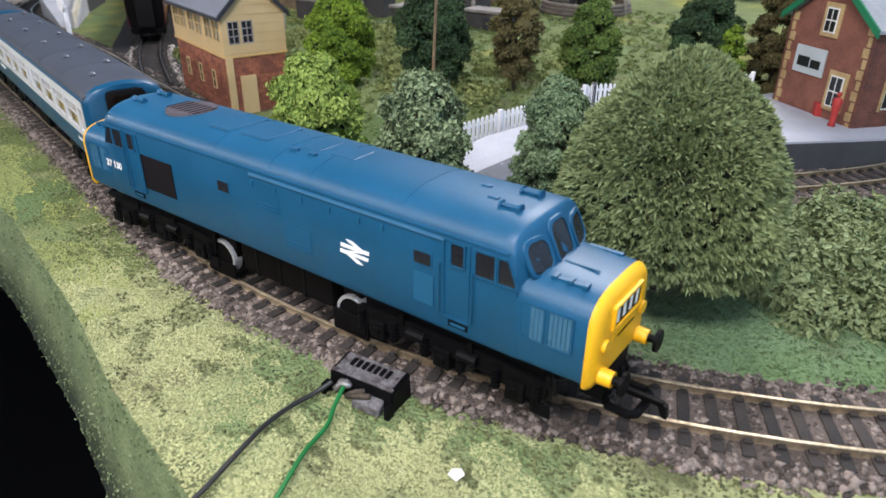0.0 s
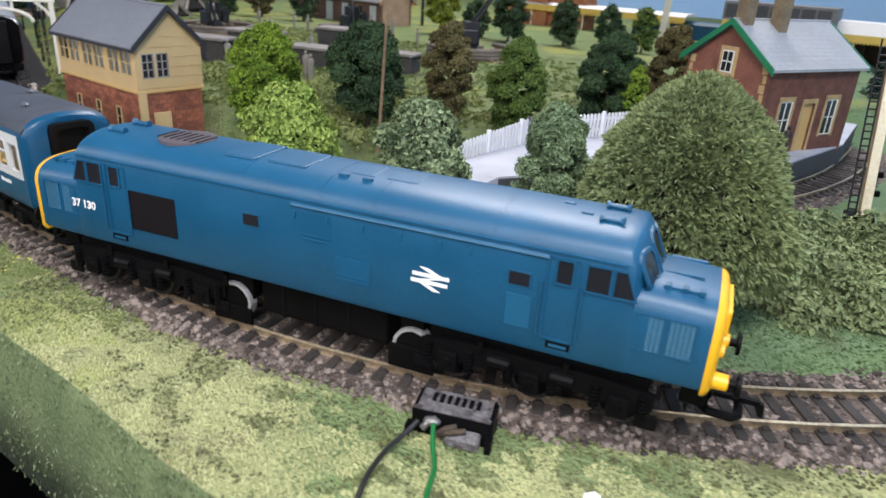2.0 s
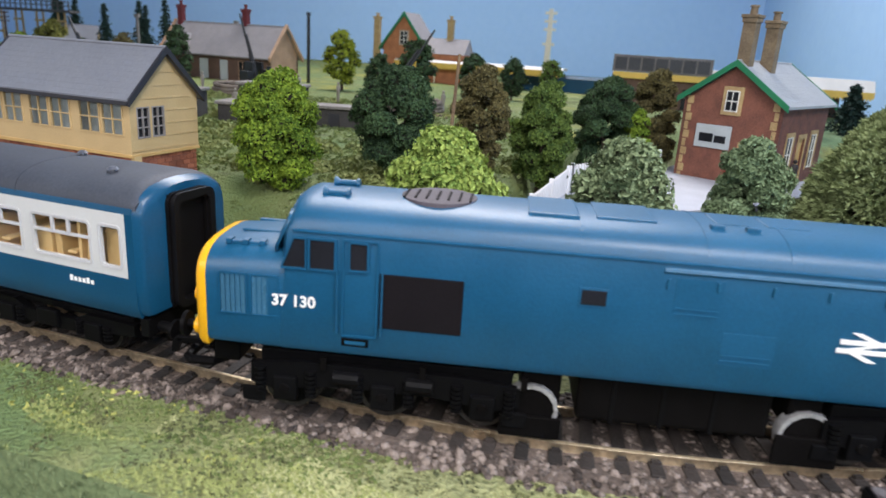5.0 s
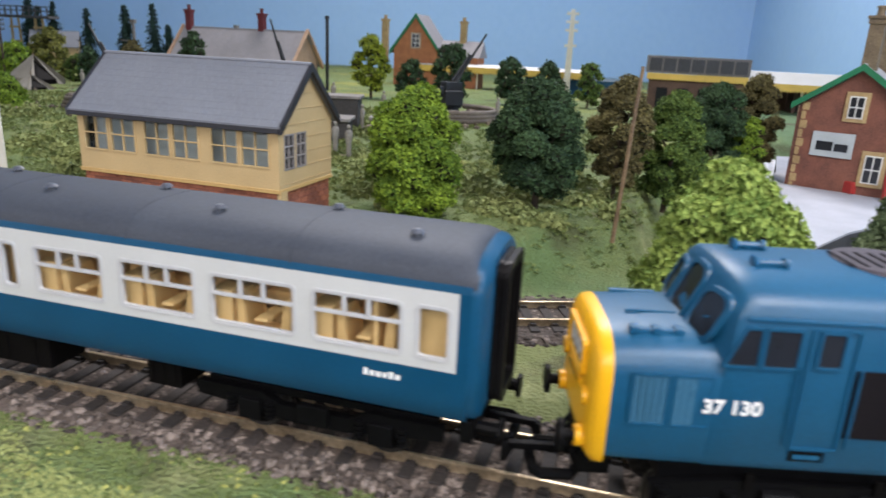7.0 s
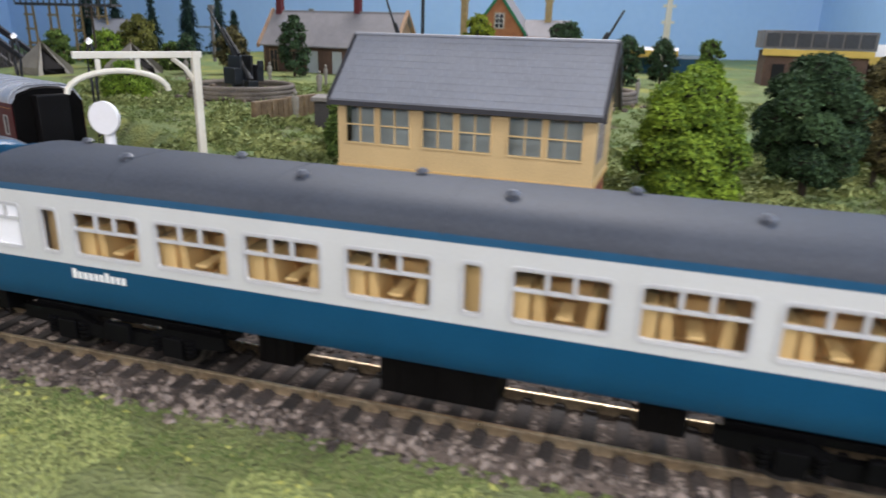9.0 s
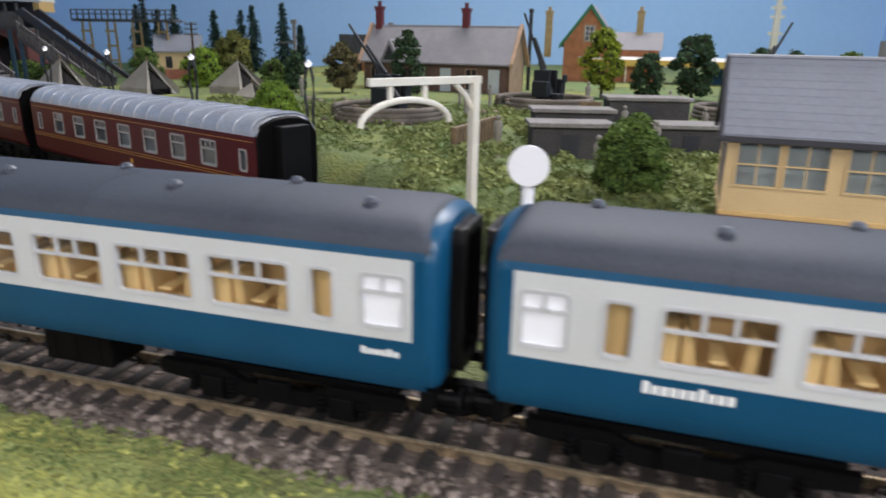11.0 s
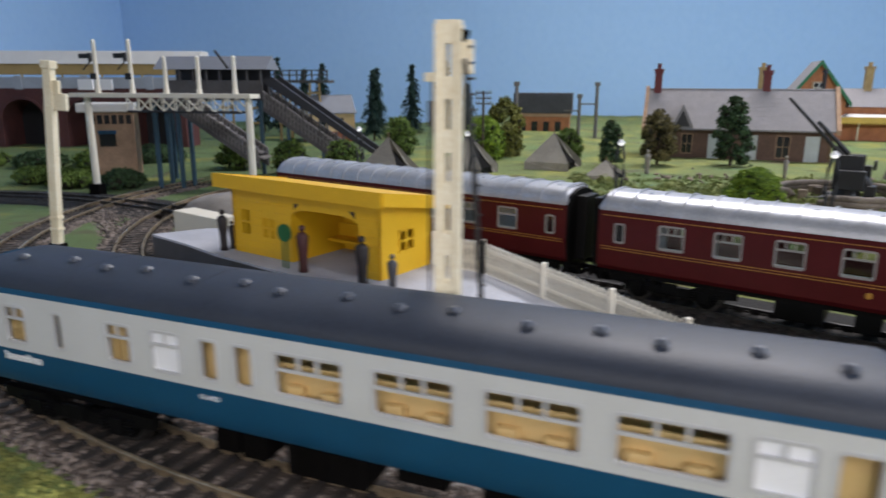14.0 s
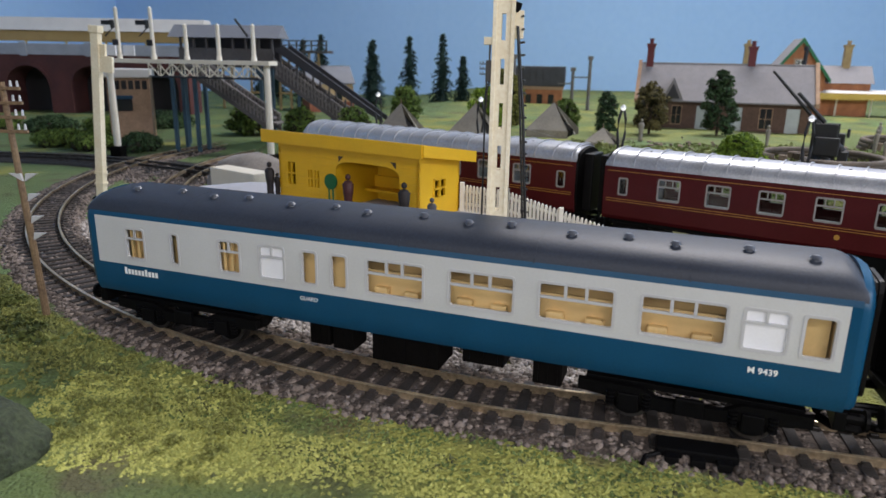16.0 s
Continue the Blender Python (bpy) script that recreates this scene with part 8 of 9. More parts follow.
for i in range(24):
    z = 11 + 3.7 * i
    bm = bmesh.new()
    rod(bm, (-5.6 + 0.012 * z, -1.5, z), (-1.9 + 0.012 * z, -1.5, z), 0.5, n=5)
    part("rung", bm, M["wire_black"], lad)
bm = bmesh.new()
box(bm, -7, 7, -7, 7, 0, 12, 0.8)
box(bm, -9, 9, -9, 9, -2, 2, 0.8)
part("foot", bm, M["matt_black"], m_, "black stepped foot")
for x, y, h in ((-393, 1044, 88), (-276, 1160, 88), (-300, 1190, 70)):
    bm = bmesh.new()
    rod(bm, (0, 0, -10), (0, 0, h), 3, 2.4, 10)
    box(bm, -4, 4, -3, 3, h - 6, h, 0.4)
    box(bm, -24, 2, -1, 1, h * 0.62, h * 0.62 + 2)
    lone("grey_post", bm, M["grey_wood"], "plain grey post standing at the back", "post", x, y, 20)


telegraph_pole(-418, 800, 12, 86, "slim dark telegraph pole behind the tents", 3, 0, "bark", "grey_wood", 1.1)
t = thing("goods_wagon", "dark blue box wagon standing behind the camp", "wagon", 300, 1185, 4, -3)
part("body", box(bmesh.new(), -78, 78, -17, 17, 12, 44, 0.8), M["coach_blue"], t, "dark blue plank body")
part("roof", prism(bmesh.new(), [(-18.5, 44), (18.5, 44), (12, 48), (0, 49.5), (-12, 48)], "x", -80, 80), M["blue_leg"], t)
for x_ in (-50, 50):
    for y_ in (-9, 9):
        part("wheel", rod(bmesh.new(), (x_, y_ - 1.5, 7), (x_, y_ + 1.5, 7), 7, n=18), M["matt_black"], t)
part("chassis", box(bmesh.new(), -76, 76, -13, 13, 8, 12, 0.4), M["matt_black"], t)
t = thing("stove_pipe", "thin dark iron stove pipe beside the station building", "chimney pipe", -40, 935, 20)
part("pipe", rod(bmesh.new(), (0, 0, -4), (0, 0, 98), 2.4, 2.2, 12), M["gun_metal"], t)
part("cowl", rod(bmesh.new(), (0, 0, 98), (0, 0, 102), 3.4, 2.6, 12), M["gun_metal"], t)


def trestle():
    """A dark railed deck on buff timber legs behind the stairs."""
    t = thing("trestle_bridge", "dark railed trestle bridge on buff timber legs at the back", "bridge", -860, 1330, 0, -6)
    part("deck", box(bmesh.new(), -120, 120, -14, 14, 106, 111, 0.5), M["bridge_grey"], t, "dark grey deck")
    for z in (119, 127):
        part("handrail", box(bmesh.new(), -120, 120, -14.6, -13.2, z, z + 2, 0.3), M["bridge_grey"], t)
    for i in range(17):
        x = -119 + 14.8 * i
        part("baluster", box(bmesh.new(), x - 1.3, x + 1.3, -14.8, -13.0, 110, 129, 0.2), M["bridge_grey"], t)
    for x in (-90, -30, 30, 90):
        for d in (-9, 9):
            part("leg", rod(bmesh.new(), (x + d * 1.3, -8, -10), (x + d, -8, 106), 2.6, 2.2, 8), M["chimney_buff"], t, "buff timber leg")
        for z in (30, 58, 86):
            part("brace", box(bmesh.new(), x - 13, x + 13, -11.4, -9.6, z, z + 4, 0.3), M["chimney_buff"], t)


trestle()


# ---- camp ----
def tent(x, y, r, top):
    """A square bell tent: low upright walls, four canvas slopes, one side thrown open."""
    z = height(x, y)
    t = thing("tent", "grey-buff canvas bell tent with a dark open front", "tent", x, y, z, -18, group="tents of the camp")
    h = top - z
    a = r * 0.74
    w = h * 0.2
    corners = [(-a, -a), (a, -a), (a, a), (-a, a)]
    for i in (0, 2, 3):
        (xa, ya), (xb, yb) = corners[i], corners[(i + 1) % 4]
        bm = bmesh.new()
        loft(bm, [[(xa * k, ya * k, -3), (xb * k, yb * k, -3), (xb * k, yb * k, w), (0, 0, h - 1 + k), (xa * k, ya * k, w)] for k in (0.97, 1.0)])
        part("canvas_side", bm, M["canvas"], t, "weathered canvas side")
    # the open side: canvas strips at the edges, a near-black sheet as inner shade
    for s_ in (-1, 1):
        bm = bmesh.new()
        loft(bm, [[(a * k, s_ * a * k, -3), (a * k, s_ * a * 0.72 * k, -3), (0, 0, h - 1 + k), (a * k, s_ * a * k, w)] for k in (0.97, 1.0)])
        part("flap", bm, M["canvas"], t, "folded-back canvas flap")
    bm = bmesh.new()
    loft(bm, [[(a * k, -a * 0.72 * k, -3), (a * k, a * 0.72 * k, -3), (a * k, a * 0.72 * k, w * 0.8), (0, 0, (h - 2) * k), (a * k, -a * 0.72 * k, w * 0.8)] for k in (0.80, 0.84)])
    part("lining", bm, M["matt_black"], t, "near-black sheet standing in for the shade inside the tent")
    part("pole", rod(bmesh.new(), (0, 0, h - 3), (0, 0, h + 3.5), 0.8, 0.4, 6), M["wood_post"], t)


tent(-345, 762, 30, 59), tent(-423, 715, 28, 59), tent(-490, 672, 28, 60), tent(-300, 700, 20, 40)


def gun(x, y, rz, elev, label):
    """An anti-aircraft gun in a low round emplacement."""
    z = height(x, y)
    t = thing("gun_emplacement", label, "anti-aircraft gun", x, y, z, rz, group="guns of the camp")
    for k in range(3):
        pts = [((46 - 0.8 * k) * math.cos(radians(a)), (46 - 0.8 * k) * math.sin(radians(a)), 1.5 + 3.6 * k + 0.5 * noise.noise((a / 9, k, x))) for a in range(70 + 6 * k, 400 + 6 * k, 6)]
        part("bag_course", tube(bmesh.new(), pts, 2.5, 8), M["earth_wall"], t, "brown-grey course of the low ring wall", True)
    bm = bmesh.new()
    rod(bm, (0, 0, -2), (0, 0, 4), 18, 16, 20)
    rod(bm, (0, 0, 4), (0, 0, 14), 10, 7, 14)
    for i in range(4):
        a = i * math.pi / 2 + 0.6
        m = Matrix.Rotation(a, 4, "Z") @ Matrix.Translation((16, 0, 3)) @ Matrix.Diagonal((24, 5, 3, 1))
        bmesh.ops.create_cube(bm, size=1, matrix=m)
    part("mount", bm, M["gun_metal"], t, "black cruciform mount")
    bm = bmesh.new()
    box(bm, -9, 9, -7, -4.5, 10, 35, 0.6)
    box(bm, -9, 9, 4.5, 7, 10, 35, 0.6)
    box(bm, -13, 6, -15, -8, 13, 27, 0.8)
    box(bm, -12, 5, 8, 15, 11, 25, 0.8)
    box(bm, -18, -11, -5, 5, 6, 14, 0.8)
    box(bm, -16, -14, -13, -7, 24, 31, 0.6)
    part("cradle", bm, M["gun_metal"], t, "black cradle and trunnions")
    bm = bmesh.new()
    d = Vector((math.cos(radians(elev)), 0, math.sin(radians(elev))))
    o = Vector((0, 0, 28))
    rod(bm, o - d * 20, o + d * 16, 3.2, 2.4, 12)
    rod(bm, o + d * 16, o + d * 64, 1.5, 1.0, 12)
    rod(bm, o + d * 2 + Vector((0, 0, 6)), o + d * 34 + Vector((0, 0, 5)), 1.7, 1.4, 10)
    part("barrel", bm, M["gun_metal"], t, "long black raised barrel")
    bm = bmesh.new()
    r_ = random.Random(int(x))
    for i in range(9):
        a = r_.uniform(0, 6.28)
        rr = r_.uniform(24, 36)
        box(bm, rr * math.cos(a) - 3, rr * math.cos(a) + 3, rr * math.sin(a) - 2.5, rr * math.sin(a) + 2.5, 0, r_.uniform(4, 9), 0.6)
    tagged(part("ammunition_box", bm, M["rubble"], t, "brown crates and shells"), kind="stuff")


gun(-137, 610, 151, 46, "black anti-aircraft gun with raised barrel in a round emplacement")
gun(-11, 716, 148, 64, "black anti-aircraft gun with raised barrel in a round emplacement")
gun(168, 690, 35, 56, "black anti-aircraft gun with raised barrel in a round emplacement")

for x, y, rz, w, d, h in ((13, 461, 10, 46, 22, 19), (14, 522, 10, 52, 22, 21), (90, 520, 8, 50, 26, 14), (70, 600, 8, 60, 26, 22), (150, 560, 8, 52, 22, 15)):
    t = thing("concrete_bunker", "low grey concrete bunker with a flat slab roof", "bunker", x, y, height(x, y), rz, group="bunkers of the camp")
    part("wall", box(bmesh.new(), -w / 2, w / 2, -d / 2, d / 2, -5, h, 0.5), M["bunker_dark"] if "bunker_dark" in M else M["concrete"], t, "grey bunker wall")
    part("slab", box(bmesh.new(), -w / 2 - 2, w / 2 + 2, -d / 2 - 2, d / 2 + 2, h, h + 2.6, 0.6), M["concrete"], t, "pale slab roof")
    part("doorway", box(bmesh.new(), -6, 4, -d / 2 - 0.4, -d / 2 + 1, -2, h - 4), M["dark_trim"], t, "dark doorway")
for i, (x, y, rz) in enumerate(((-54, 468, 76), (-49.5, 486, 76), (-45, 504, 76), (-40.5, 522, 76), (30, 640, 10), (50, 645, 10), (70, 648, 10))):
    bm = box(bmesh.new(), -9, 9, -1.5, 1.5, -4, 15, 0.4)
    for k in range(3):
        box(bm, -8.4 + 6 * k, -3.4 + 6 * k, -2.0, -1.5, -2, 14, 0.3)
    lone("fence_panel", bm, M["wood_post"], "weathered brown timber fence panel on the camp field", "fence panel", x, y, height(x, y), rz, group="fence panels of the camp")
bm = bmesh.new()
r_ = random.Random(8)
for i in range(190):
    gx, gy = r_.choice(((-137, 610), (-11, 716), (168, 690), (-230, 740), (70, 640)))
    x, y = gx + r_.gauss(0, 38), gy - 34 + r_.gauss(0, 16)
    s = r_.uniform(0.9, 2.6)
    ball(bm, (x, y, height(x, y) + s * 0.3), s, 1, r_.uniform(0.7, 1.6), r_.uniform(0.7, 1.4), r_.uniform(0.6, 1.5))
lone("camp_stores", bm, M["rubble"], "jumbled brown crates, bags and gear round the guns", "stores", kind="stuff")


# ---- small figures and platform clutter ----
def figure(x, y, z, mat, h=22.5, rz=0, label="small dark painted standing figurine on the platform"):
    bm = bmesh.new()
    k = h / 22.5
    loft(bm, [[(a * q, b * q * 0.7, zz) for a, b in ((2, 0), (1.4, 1.4), (0, 2), (-1.4, 1.4), (-2, 0), (-1.4, -1.4), (0, -2), (1.4, -1.4))] for q, zz in ((1.2 * k, 0), (1.0 * k, 3 * k), (1.1 * k, 9 * k), (1.35 * k, 12 * k), (1.55 * k, 17 * k), (1.0 * k, 18.6 * k), (0.5 * k, 19 * k))])
    ball(bm, (0, 0, 20.8 * k), 1.5 * k, 2, 1, 1, 1.15)
    lone("figurine", bm, M[mat], label, "figurine", x, y, z, rz, group="figurines", smooth=True)


figure(-465, 378, 19, "figure_maroon"), figure(-432, 360, 19, "figure_dark"), figure(-417, 352, 19, "figure_slate", 17)
figure(-521, 413, 19, "figure_dark", 22), figure(-518, 417, 19, "figure_dark", 15)
figure(478, 470, 10, "figure_red", 20, 0, "small red painted figurine on the platform"), figure(505, 488, 10, "figure_dark", 20), figure(531, 590, 10, "figure_dark", 20)
rc = random.Random(12)
for x, y in ((-30, 470), (28, 405), (120, 470), (132, 462), (60, 640), (100, 690), (-60, 690), (-90, 700), (-150, 700), (-20, 770), (30, 745), (150, 690), (215, 690), (-260, 730), (46, 452), (64, 470), (52, 560), (110, 575), (-75, 640)):
    figure(x, y, height(x, y), "canvas", 22, rc.uniform(0, 360), "small khaki painted standing figurine in the camp")
t = thing("platform_sign", "round green platform sign on two thin posts", "sign", -476, 384, 19, -27)
bm = bmesh.new()
rod(bm, (0, -0.6, 17), (0, 0.6, 17), 4.2, n=24)
part("disc", bm, M["sign_green"], t, "round green board")
bm = bmesh.new()
for s in (-1.4, 1.4):
    rod(bm, (s, 0, 0), (s, 0, 14), 0.5, n=6)
part("post", bm, M["sign_green"], t)
bm = box(bmesh.new(), -25, 25, -8, 8, -12, 17, 0.8)
lone("white_tank", bm, M["off_white"], "off-white long box beyond the platform end", "tank", -577, 501, 4, -30)
bm = bmesh.new()
box(bm, -9, 9, -3.6, 3.6, 0, 8, 1.2)
for s in (-6, 6):
    rod(bm, (s, -3.8, 1.8), (s, 3.8, 1.8), 1.8, n=10)
lone("luggage_barrow", bm, M["figure_red"], "red luggage barrow on the pale platform", "barrow", 470, 492, 10, 30)


# ---- power feed beside the rails ----
def power_clip():
    t = thing("power_clip", "worn black plastic track power clip with soldered wires", "power clip", 449.5, 138.5, -7.2, 13)
    bm = bmesh.new()
    prism(bm, [(-5.4, -1.0), (-4.6, 6.6), (4.8, 8.0), (5.0, -1.0)], "x", -11.4, 11.4)
    bmesh.ops.bevel(bm, geom=bm.edges[:], offset=0.5, segments=2, affect="EDGES")
    b = part("housing", bm, M["black"], t, "black plastic housing")

    def on_top(bm):
        for v in bm.verts:
            v.co.z += 6.6 + (v.co.y + 4.6) * 0.149
        return bm

    part("top_plate", on_top(box(bmesh.new(), -10.2, 10.2, -3.0, 4.1, -0.2, 0.25, 0.15)), M["worn_plastic"], b, "scuffed grey top plate")
    for i in range(7):
        part("moulded_rib", on_top(box(bmesh.new(), -6.9 + i * 2.1, -5.7 + i * 2.1, -0.6, 2.4, 0.2, 0.75, 0.15)), M["black"], b)
    bm = on_top(box(bmesh.new(), -10.9, 10.9, -4.3, -3.3, -0.2, 0.5, 0.2))
    part("moulded_rim", bm, M["worn_plastic"], b)
    for x0, x1 in ((-12.4, -10.9), (10.2, 11.9)):
        part("clip_foot", box(bmesh.new(), x0, x1, -8.0, -4.8, -1.5, 3.2, 0.3), M["black"], t)
    bm = bmesh.new()
    prism(bm, [(-8.6, -0.5), (-8.0, 2.2), (-5.0, 3.8), (-5.0, -0.5)], "x", -1.0, 8.6)
    bmesh.ops.bevel(bm, geom=bm.edges[:], offset=0.4, segments=1, affect="EDGES")
    part("terminal_block", bm, M["worn_plastic"], t)
    bm = bmesh.new()
    ball(bm, (-5.2, -5.4, 4.3), 1.7, 2, 1.5, 1, 0.8)
    tube(bm, [(-4.2, -4.6, 5.0), (-6.4, -6.2, 3.9), (-7.6, -7.4, 2.6)], 1.0, 8)
    part("solder_joint", bm, M["solder"], t, "blob of dull solder", True)
    for x0, x1, y1 in ((-3.6, 1.8, -5.3), (-2.6, 4.6, -6.4)):
        bm = bmesh.new()
        tube(bm, [(x0, -7.6, 2.0), (0.5 * (x0 + x1), y1 - 1, 3.6), (x1, y1, 4.2)], 0.8, 8)
        part("terminal", bm, M["bark"], t, "tarnished brown terminal", True)


power_clip()


def wire(name, label, mat, pts, r):
    t = thing(name, label, "wire")
    sm = []
    pts = [Vector(q) for q in pts]
    for i in range(len(pts) - 1):
        p0, p1, p2, p3 = (pts[max(0, min(len(pts) - 1, i + k))] for k in (-1, 0, 1, 2))
        for k in range(8):
            u = k / 8
            sm.append(0.5 * (2 * p1 + (p2 - p0) * u + (2 * p0 - 5 * p1 + 4 * p2 - p3) * u * u + (3 * p1 - p0 - 3 * p2 + p3) * u ** 3))
    sm.append(pts[-1])
    part("insulation", tube(bmesh.new(), sm, r, 8), M[mat], t, smooth=True)


wire("wire", "thin black insulated wire running from the power clip", "wire_black", [(442.5, 129.8, -2.6), (441.2, 124, -4.4), (440.5, 116, -4.9), (442, 106, -5), (446, 95, -5), (450, 85, -5), (454, 73, -6), (458, 61, -14), (461, 56, -34)], 0.75)
wire("wire", "thin green insulated wire running from the power clip", "wire_green", [(447, 130.4, -2.4), (450.5, 124, -4), (454.5, 118, -4.9), (458, 108, -5), (464, 97, -5), (469, 88, -5), (473, 78, -6), (477, 66, -12), (479, 60, -34)], 0.7)
bm = bmesh.new()
v_ = [bm.verts.new(q) for q in ((-1.9, -1.2, 0), (1.5, -1.6, 0.3), (2.0, 1.1, 1.0), (0.3, 1.6, 1.5), (-2.1, 0.8, 0.5), (-0.3, 0, 0.9))]
for a, b in ((0, 1), (1, 2), (2, 3), (3, 4), (4, 0)):
    bm.faces.new((v_[a], v_[b], v_[5]))
lone("paper_scrap", bm, M["paper"], "tiny crumpled white paper scrap on the grass", "paper scrap", 492, 130, -5.5)

# a small black feed connector clipped to the rail by the last coach
t = thing("rail_connector", "small black plastic feed connector beside the rail", "rail connector", -322, 212, -6, -7)
part("body", box(bmesh.new(), -11, 11, -3.6, 3.6, -1.5, 2.2, 0.6), M["black"], t)
for i in range(3):
    part("tab", box(bmesh.new(), -9 + 7 * i, -5 + 7 * i, -6.4, -3, -1.5, 1.0, 0.3), M["black"], t)
part("clip_arm", tube(bmesh.new(), [(-10, -3, 0), (-14, -5, -0.5), (-15, -8, -1.2)], 0.8, 6), M["black"], t)

# dark mossy rock at the front of the verge
bm = bmesh.new()
ball(bm, (0, 0, 0), 1, 5, 22, 19, 15)
for v in bm.verts:
    v.co += v.co.normalized() * (4.5 * noise.noise(v.co * 0.06) + 2.2 * noise.noise(v.co * 0.2) + 0.9 * noise.noise(v.co * 0.6))
lone("mossy_rock", bm, material("mossy_rock", (0.060, 0.078, 0.040), (0.014, 0.020, 0.012), 0.95, fine=700, coarse=70, bump=0.8, depth=0.0015), "dark green mossy rock mound at the board edge", "rock", -524, 182, -8, -38, smooth=True)

# grey gravel heap beyond the platform end
bm = bmesh.new()
ball(bm, (0, 0, 0), 1, 3, 38, 24, 28)
for v in bm.verts:
    v.co += Vector((0, 0, 3 * noise.noise(v.co * 0.12)))
lone("gravel_mound", bm, M["concrete"], "low grey gravel mound beyond the platform end", "gravel mound", -595, 565, -4, smooth=True)

# ---- loose ground cover, then the tracks with their pieces ----
yellow = leaf_material("yellow_scatter", (0.47, 0.465, 0.135), (0.27, 0.285, 0.075))
green = leaf_material("green_scatter", (0.45, 0.455, 0.225), (0.26, 0.275, 0.125))
mossy = leaf_material("moss_scatter", (0.145, 0.155, 0.060), (0.050, 0.056, 0.024))


def verge(x, y):
    """Distance in front of the ballast of the front line."""
    if x > 304:
        return math.hypot(x - 347, y - 532.8) - 403
    if x > -352:
        return 208 - 0.1142 * (x + 352.5) - y
    return math.hypot(x + 300, y - 690) - 485


turf = leaf_material("turf_scatter", (0.150, 0.190, 0.060), (0.070, 0.100, 0.028))


def moss_here(x, y):
    """Where the fine flock is worn away to dark moss beside the ballast."""
    return verge(x, y) < 46 and 1.3 * noise.noise((x / 18, y / 12, 5)) + 0.8 * noise.noise((x / 6, y / 6, 1)) - 0.013 * verge(x, y) > (-0.12 if x > 230 else 0.2)


foam("scatter_front_pale", 240000, 31, (270, 640, 60, 300), green, (0.22, 0.55), "fine pale green scatter foam on the front verge", lambda x, y: verge(x, y) > 6 + 12 * noise.noise((x / 20, y / 20, 4)) and not moss_here(x, y) and noise.noise((x / 30, y / 30, 4)) + (x - 300) / 120 > -0.2)
foam("scatter_front_olive", 120000, 37, (-160, 350, 90, 240), leaf_material("olive_scatter", (0.33, 0.36, 0.13), (0.18, 0.21, 0.07)), (0.28, 0.65), "olive-green scatter foam on the front verge", lambda x, y: verge(x, y) > 12 + 14 * noise.noise((x / 25, y / 20, 4)) and noise.noise((x / 50, y / 20, 2)) > -0.25)
foam("scatter_front_turf", 120000, 33, (-560, 330, 90, 300), turf, (0.3, 0.7), "dark green turf along the ballast", lambda x, y: -2 < verge(x, y) < 19 + 12 * noise.noise((x / 30, y / 20, 9)) + 14 * noise.noise((x / 2.2, y / 2.2, 6)) and noise.noise((x / 14, y / 10, 5)) > -0.25)
flock("scatter_field", 7600, 38, (-330, 345, 300, 720), leaf_material("field_scatter", (0.255, 0.31, 0.105), (0.10, 0.14, 0.045)), (0.6, 1.4), "leafy green scatter over the field beyond the siding", lambda x, y: y > along(x, BANK) + 12 and not (50 < x < 182 and 262 < y < 335) and noise.noise((x / 45, y / 45, 6)) > -0.35, upright=0.5, clump=9)
foam("scatter_front_yellow", 340000, 32, (-525, 260, 90, 300), yellow, (0.22, 0.7), "lumpy yellow-green scatter foam on the front verge", lambda x, y: verge(x, y) > 11 + 16 * noise.noise((x / 25, y / 25, 9)) + 13 * noise.noise((x / 2.2, y / 2.2, 1)) and (noise.noise((x / 55, y / 24, 2)) + 0.4 * noise.noise((x / 2.4, y / 2.4, 7)) + 0.1 - (x + 130) / 150 > 0.0 or verge(x, y) + 12 * noise.noise((x / 30, y / 20, 2)) > 44) and noise.noise((x / 40, y / 15, 8)) > -0.42 and (x > -330 or y > 185 + 6 * noise.noise((x / 9, y / 9, 3)) + 12 * noise.noise((x / 2.2, y / 2.2, 4))))
foam("scatter_front_sparse", 9000, 36, (-500, 300, 90, 300), yellow, (0.5, 0.9), "stray yellow clumps on the dark turf", lambda x, y: 1 < verge(x, y) < 24 and noise.noise((x / 18, y / 12, 8)) > 0.0)
foam("scatter_front_moss", 150000, 35, (-480, 640, 70, 300), mossy, (0.28, 0.7), "dark mossy clumps along the ballast", lambda x, y: verge(x, y) > -3 and moss_here(x, y))
foam("scatter_pole_tuft", 40000, 40, (-720, -508, 236, 330), leaf_material("pole_tuft", (0.20, 0.215, 0.062), (0.045, 0.055, 0.018)), (0.5, 1.3), "rough dark olive tufts round the telegraph pole", lambda x, y: 2 < verge(x, y) < 60 and noise.noise((x / 16, y / 16, 3)) > -0.2 and noise.noise((x / 5, y / 5, 3)) > -0.25)
flock("scatter_curve", 9000, 34, (490, 640, 200, 330), leaf_material("curve_scatter", (0.16, 0.235, 0.115), (0.085, 0.135, 0.055)), (0.5, 1.3), "soft green scatter inside the sharp curve", lambda x, y: math.hypot(x - 347, y - 532.8) < 380 - 24, upright=0.25)

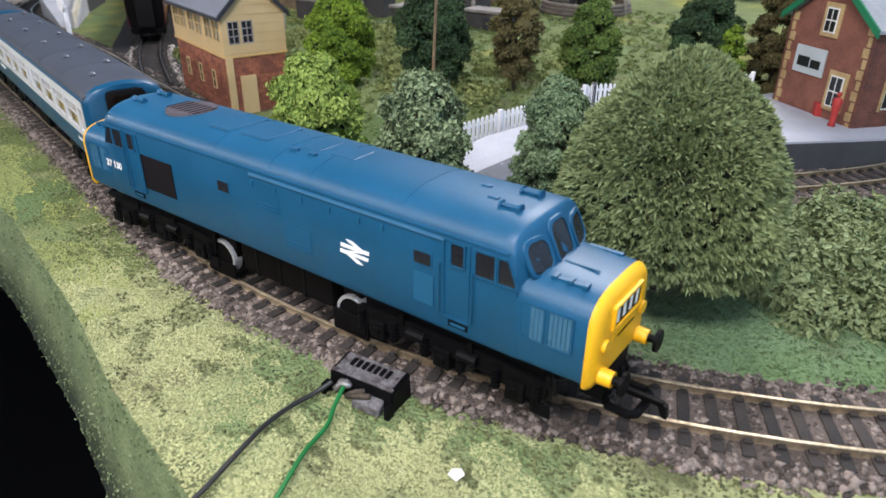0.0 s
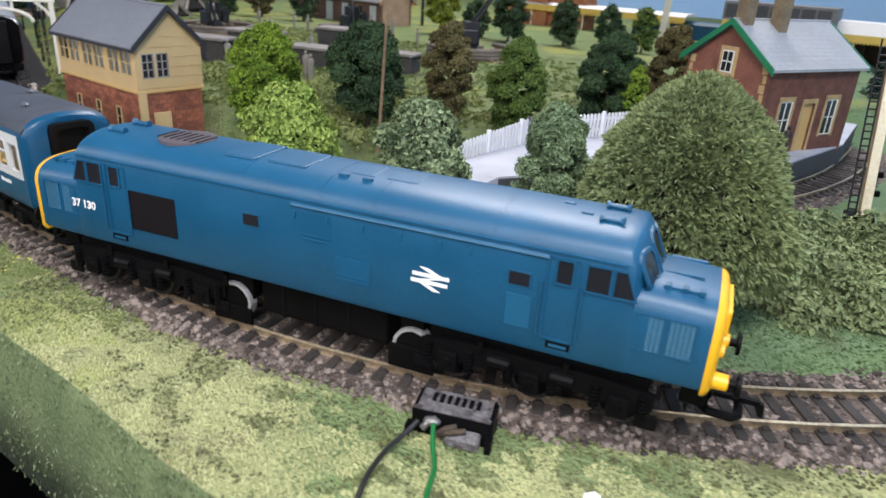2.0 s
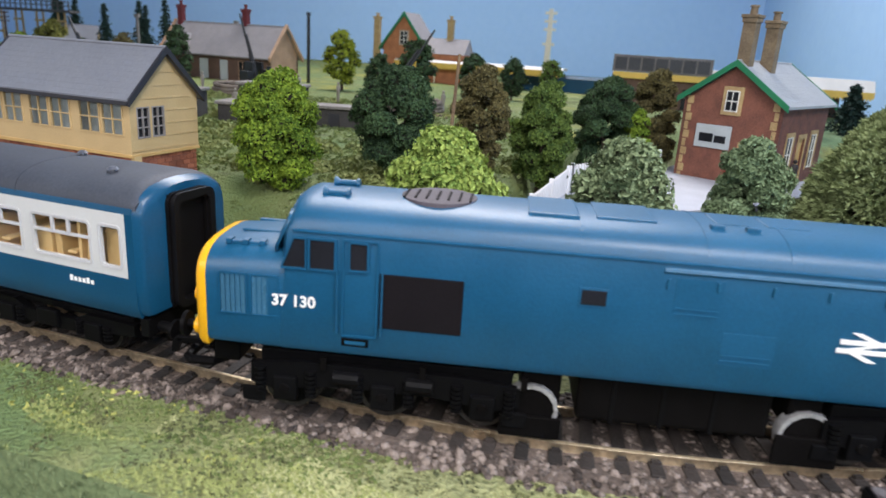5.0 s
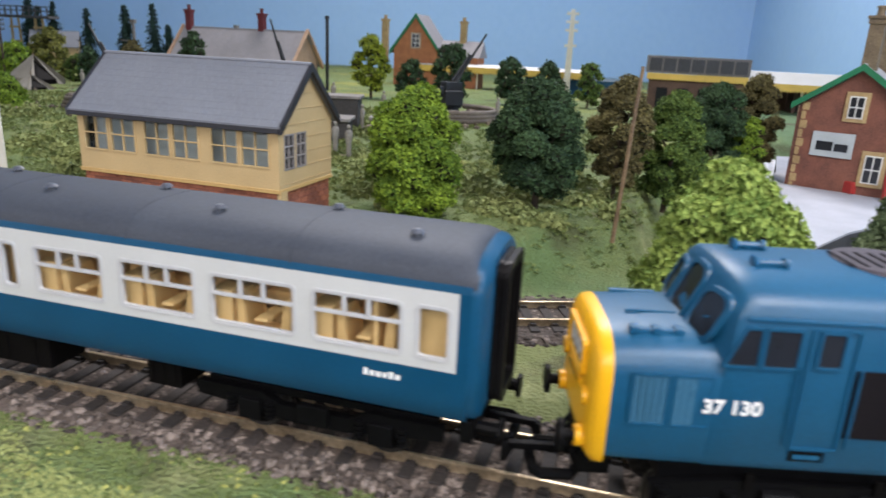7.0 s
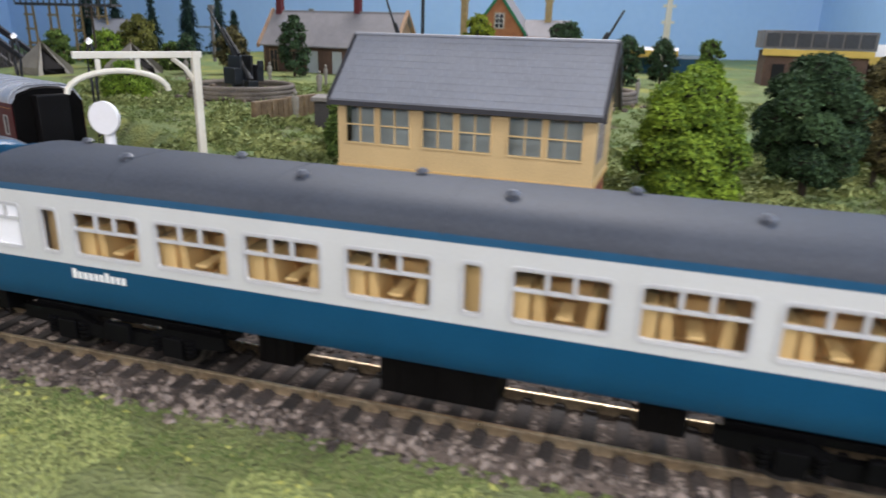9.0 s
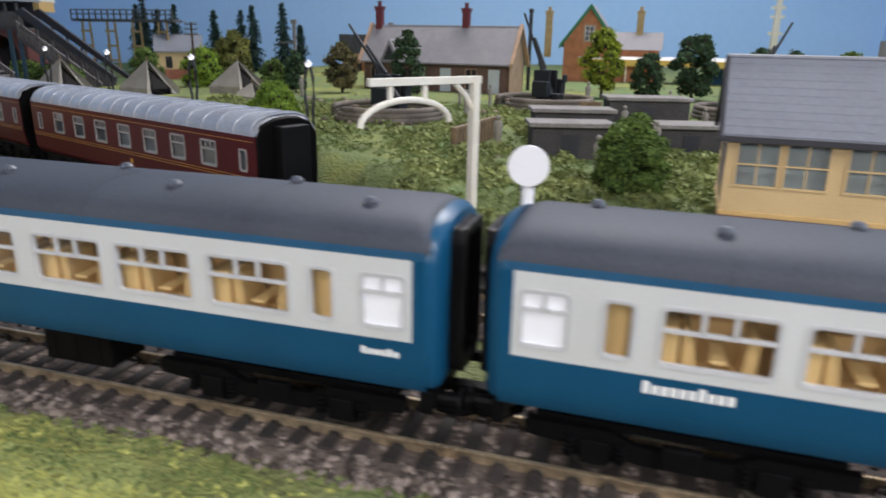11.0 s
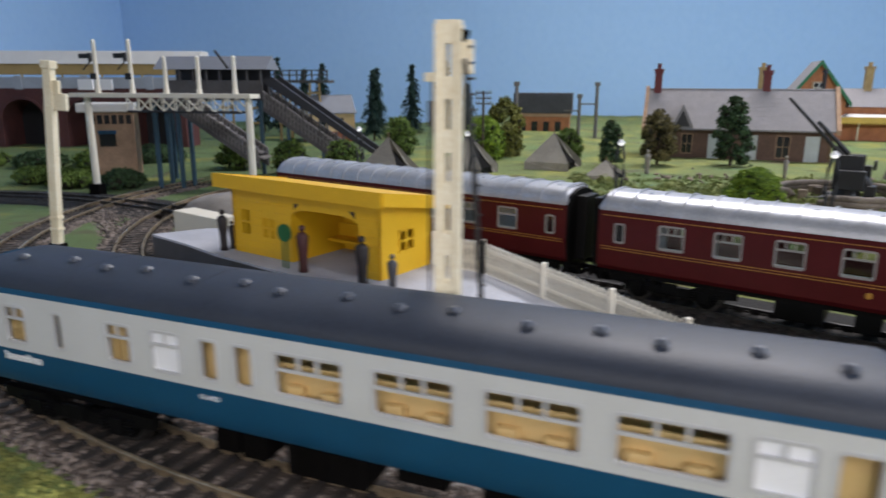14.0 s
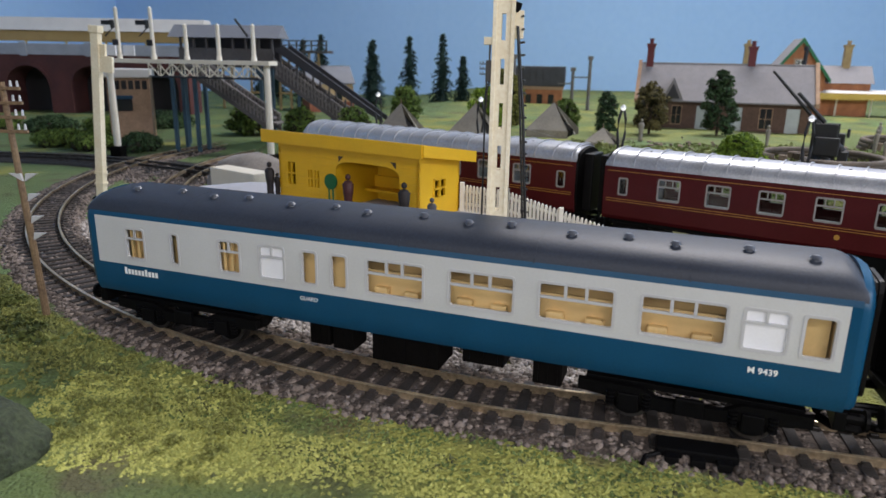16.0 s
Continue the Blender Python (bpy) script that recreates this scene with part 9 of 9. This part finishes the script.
flock("scatter_foam", 1500, 39, (-640, -455, 170, 320), leaf_material("foam_scatter", (0.33, 0.335, 0.10), (0.15, 0.165, 0.05)), (0.5, 1.0), "olive foam clumps on the verge by the curve", lambda x, y: 3 < verge(x, y) < 52 and noise.noise((x / 22, y / 18, 7)) > -0.15, upright=0.5, clump=14)

def edge_foam(count):
    """Rough foam over the front edge of the board."""
    rng = np.random.default_rng(77)
    x = rng.uniform(-700, 640, count)
    e = np.array([along(v, EDGE) for v in x])
    q = rng.uniform(0, 1, count) ** 1.15
    c = np.stack([x, e + 0.8 * rng.normal(0, 1, count) * (q < 0.08) - 0.6 - 8.4 * q, -7.6 - 43 * q + rng.normal(0, 1.2, count)], -1)
    v, f = leaves(rng, c, np.tile([0, -1, 0.35], (count, 1)), 0.62, 0.2, per=2)
    ob = cloud("edge_foam", (v * MM).tolist(), f.tolist(), leaf_material("edge_foam", (0.190, 0.235, 0.115), (0.090, 0.120, 0.055)))
    tagged(ob, "rough green foam on the front edge of the board", "scatter", kind="stuff")


edge_foam(18000)
stones("ballast_front", MAIN, 32000, 41)
stones("ballast_second", SECOND, 11000, 42)
# siding stones and bed carry the front train's shadow in their colour
stones("ballast_siding", SIDING, 6500, 43, spread=38, size=(0.8, 1.8), label="ballast stones along the siding, darkened for the front train's shadow", mat="shaded_ballast")
stones("ballast_yard_end", spline([(-105, 340), (-60, 316), (0, 291), (60, 266)]), 6500, 46, 42, (0.8, 1.7), "grey-brown loose ballast at the open end of the siding", mat="pale_ballast")
stones("ballast_yard", spline([(-760, 690), (-700, 600), (-640, 530), (-600, 480)]), 7000, 44, 55, (1.0, 2.4), "brown and grey loose ballast beside the curve", gaps=False)
stones("ballast_between", list(reversed(arc(-300, 690, 424, -2, -55, 40))), 7500, 45, 17, (1.0, 2.3), "pale grey-brown ballast stones between the curving tracks", mat="pale_ballast", gaps=False)
track("railway_track_1", MAIN, "curving front track with brassy rails, dark sleepers and ballast", lambda x, y: x > -760)
track("railway_track_2", SECOND, "second curving track behind the train", lambda x, y: y < 600)
track("railway_track_3", SIDING, "straight siding under the maroon coaches", lambda x, y: x > -500, wide=40, bed="shaded_ballast", metal="shaded_rail")
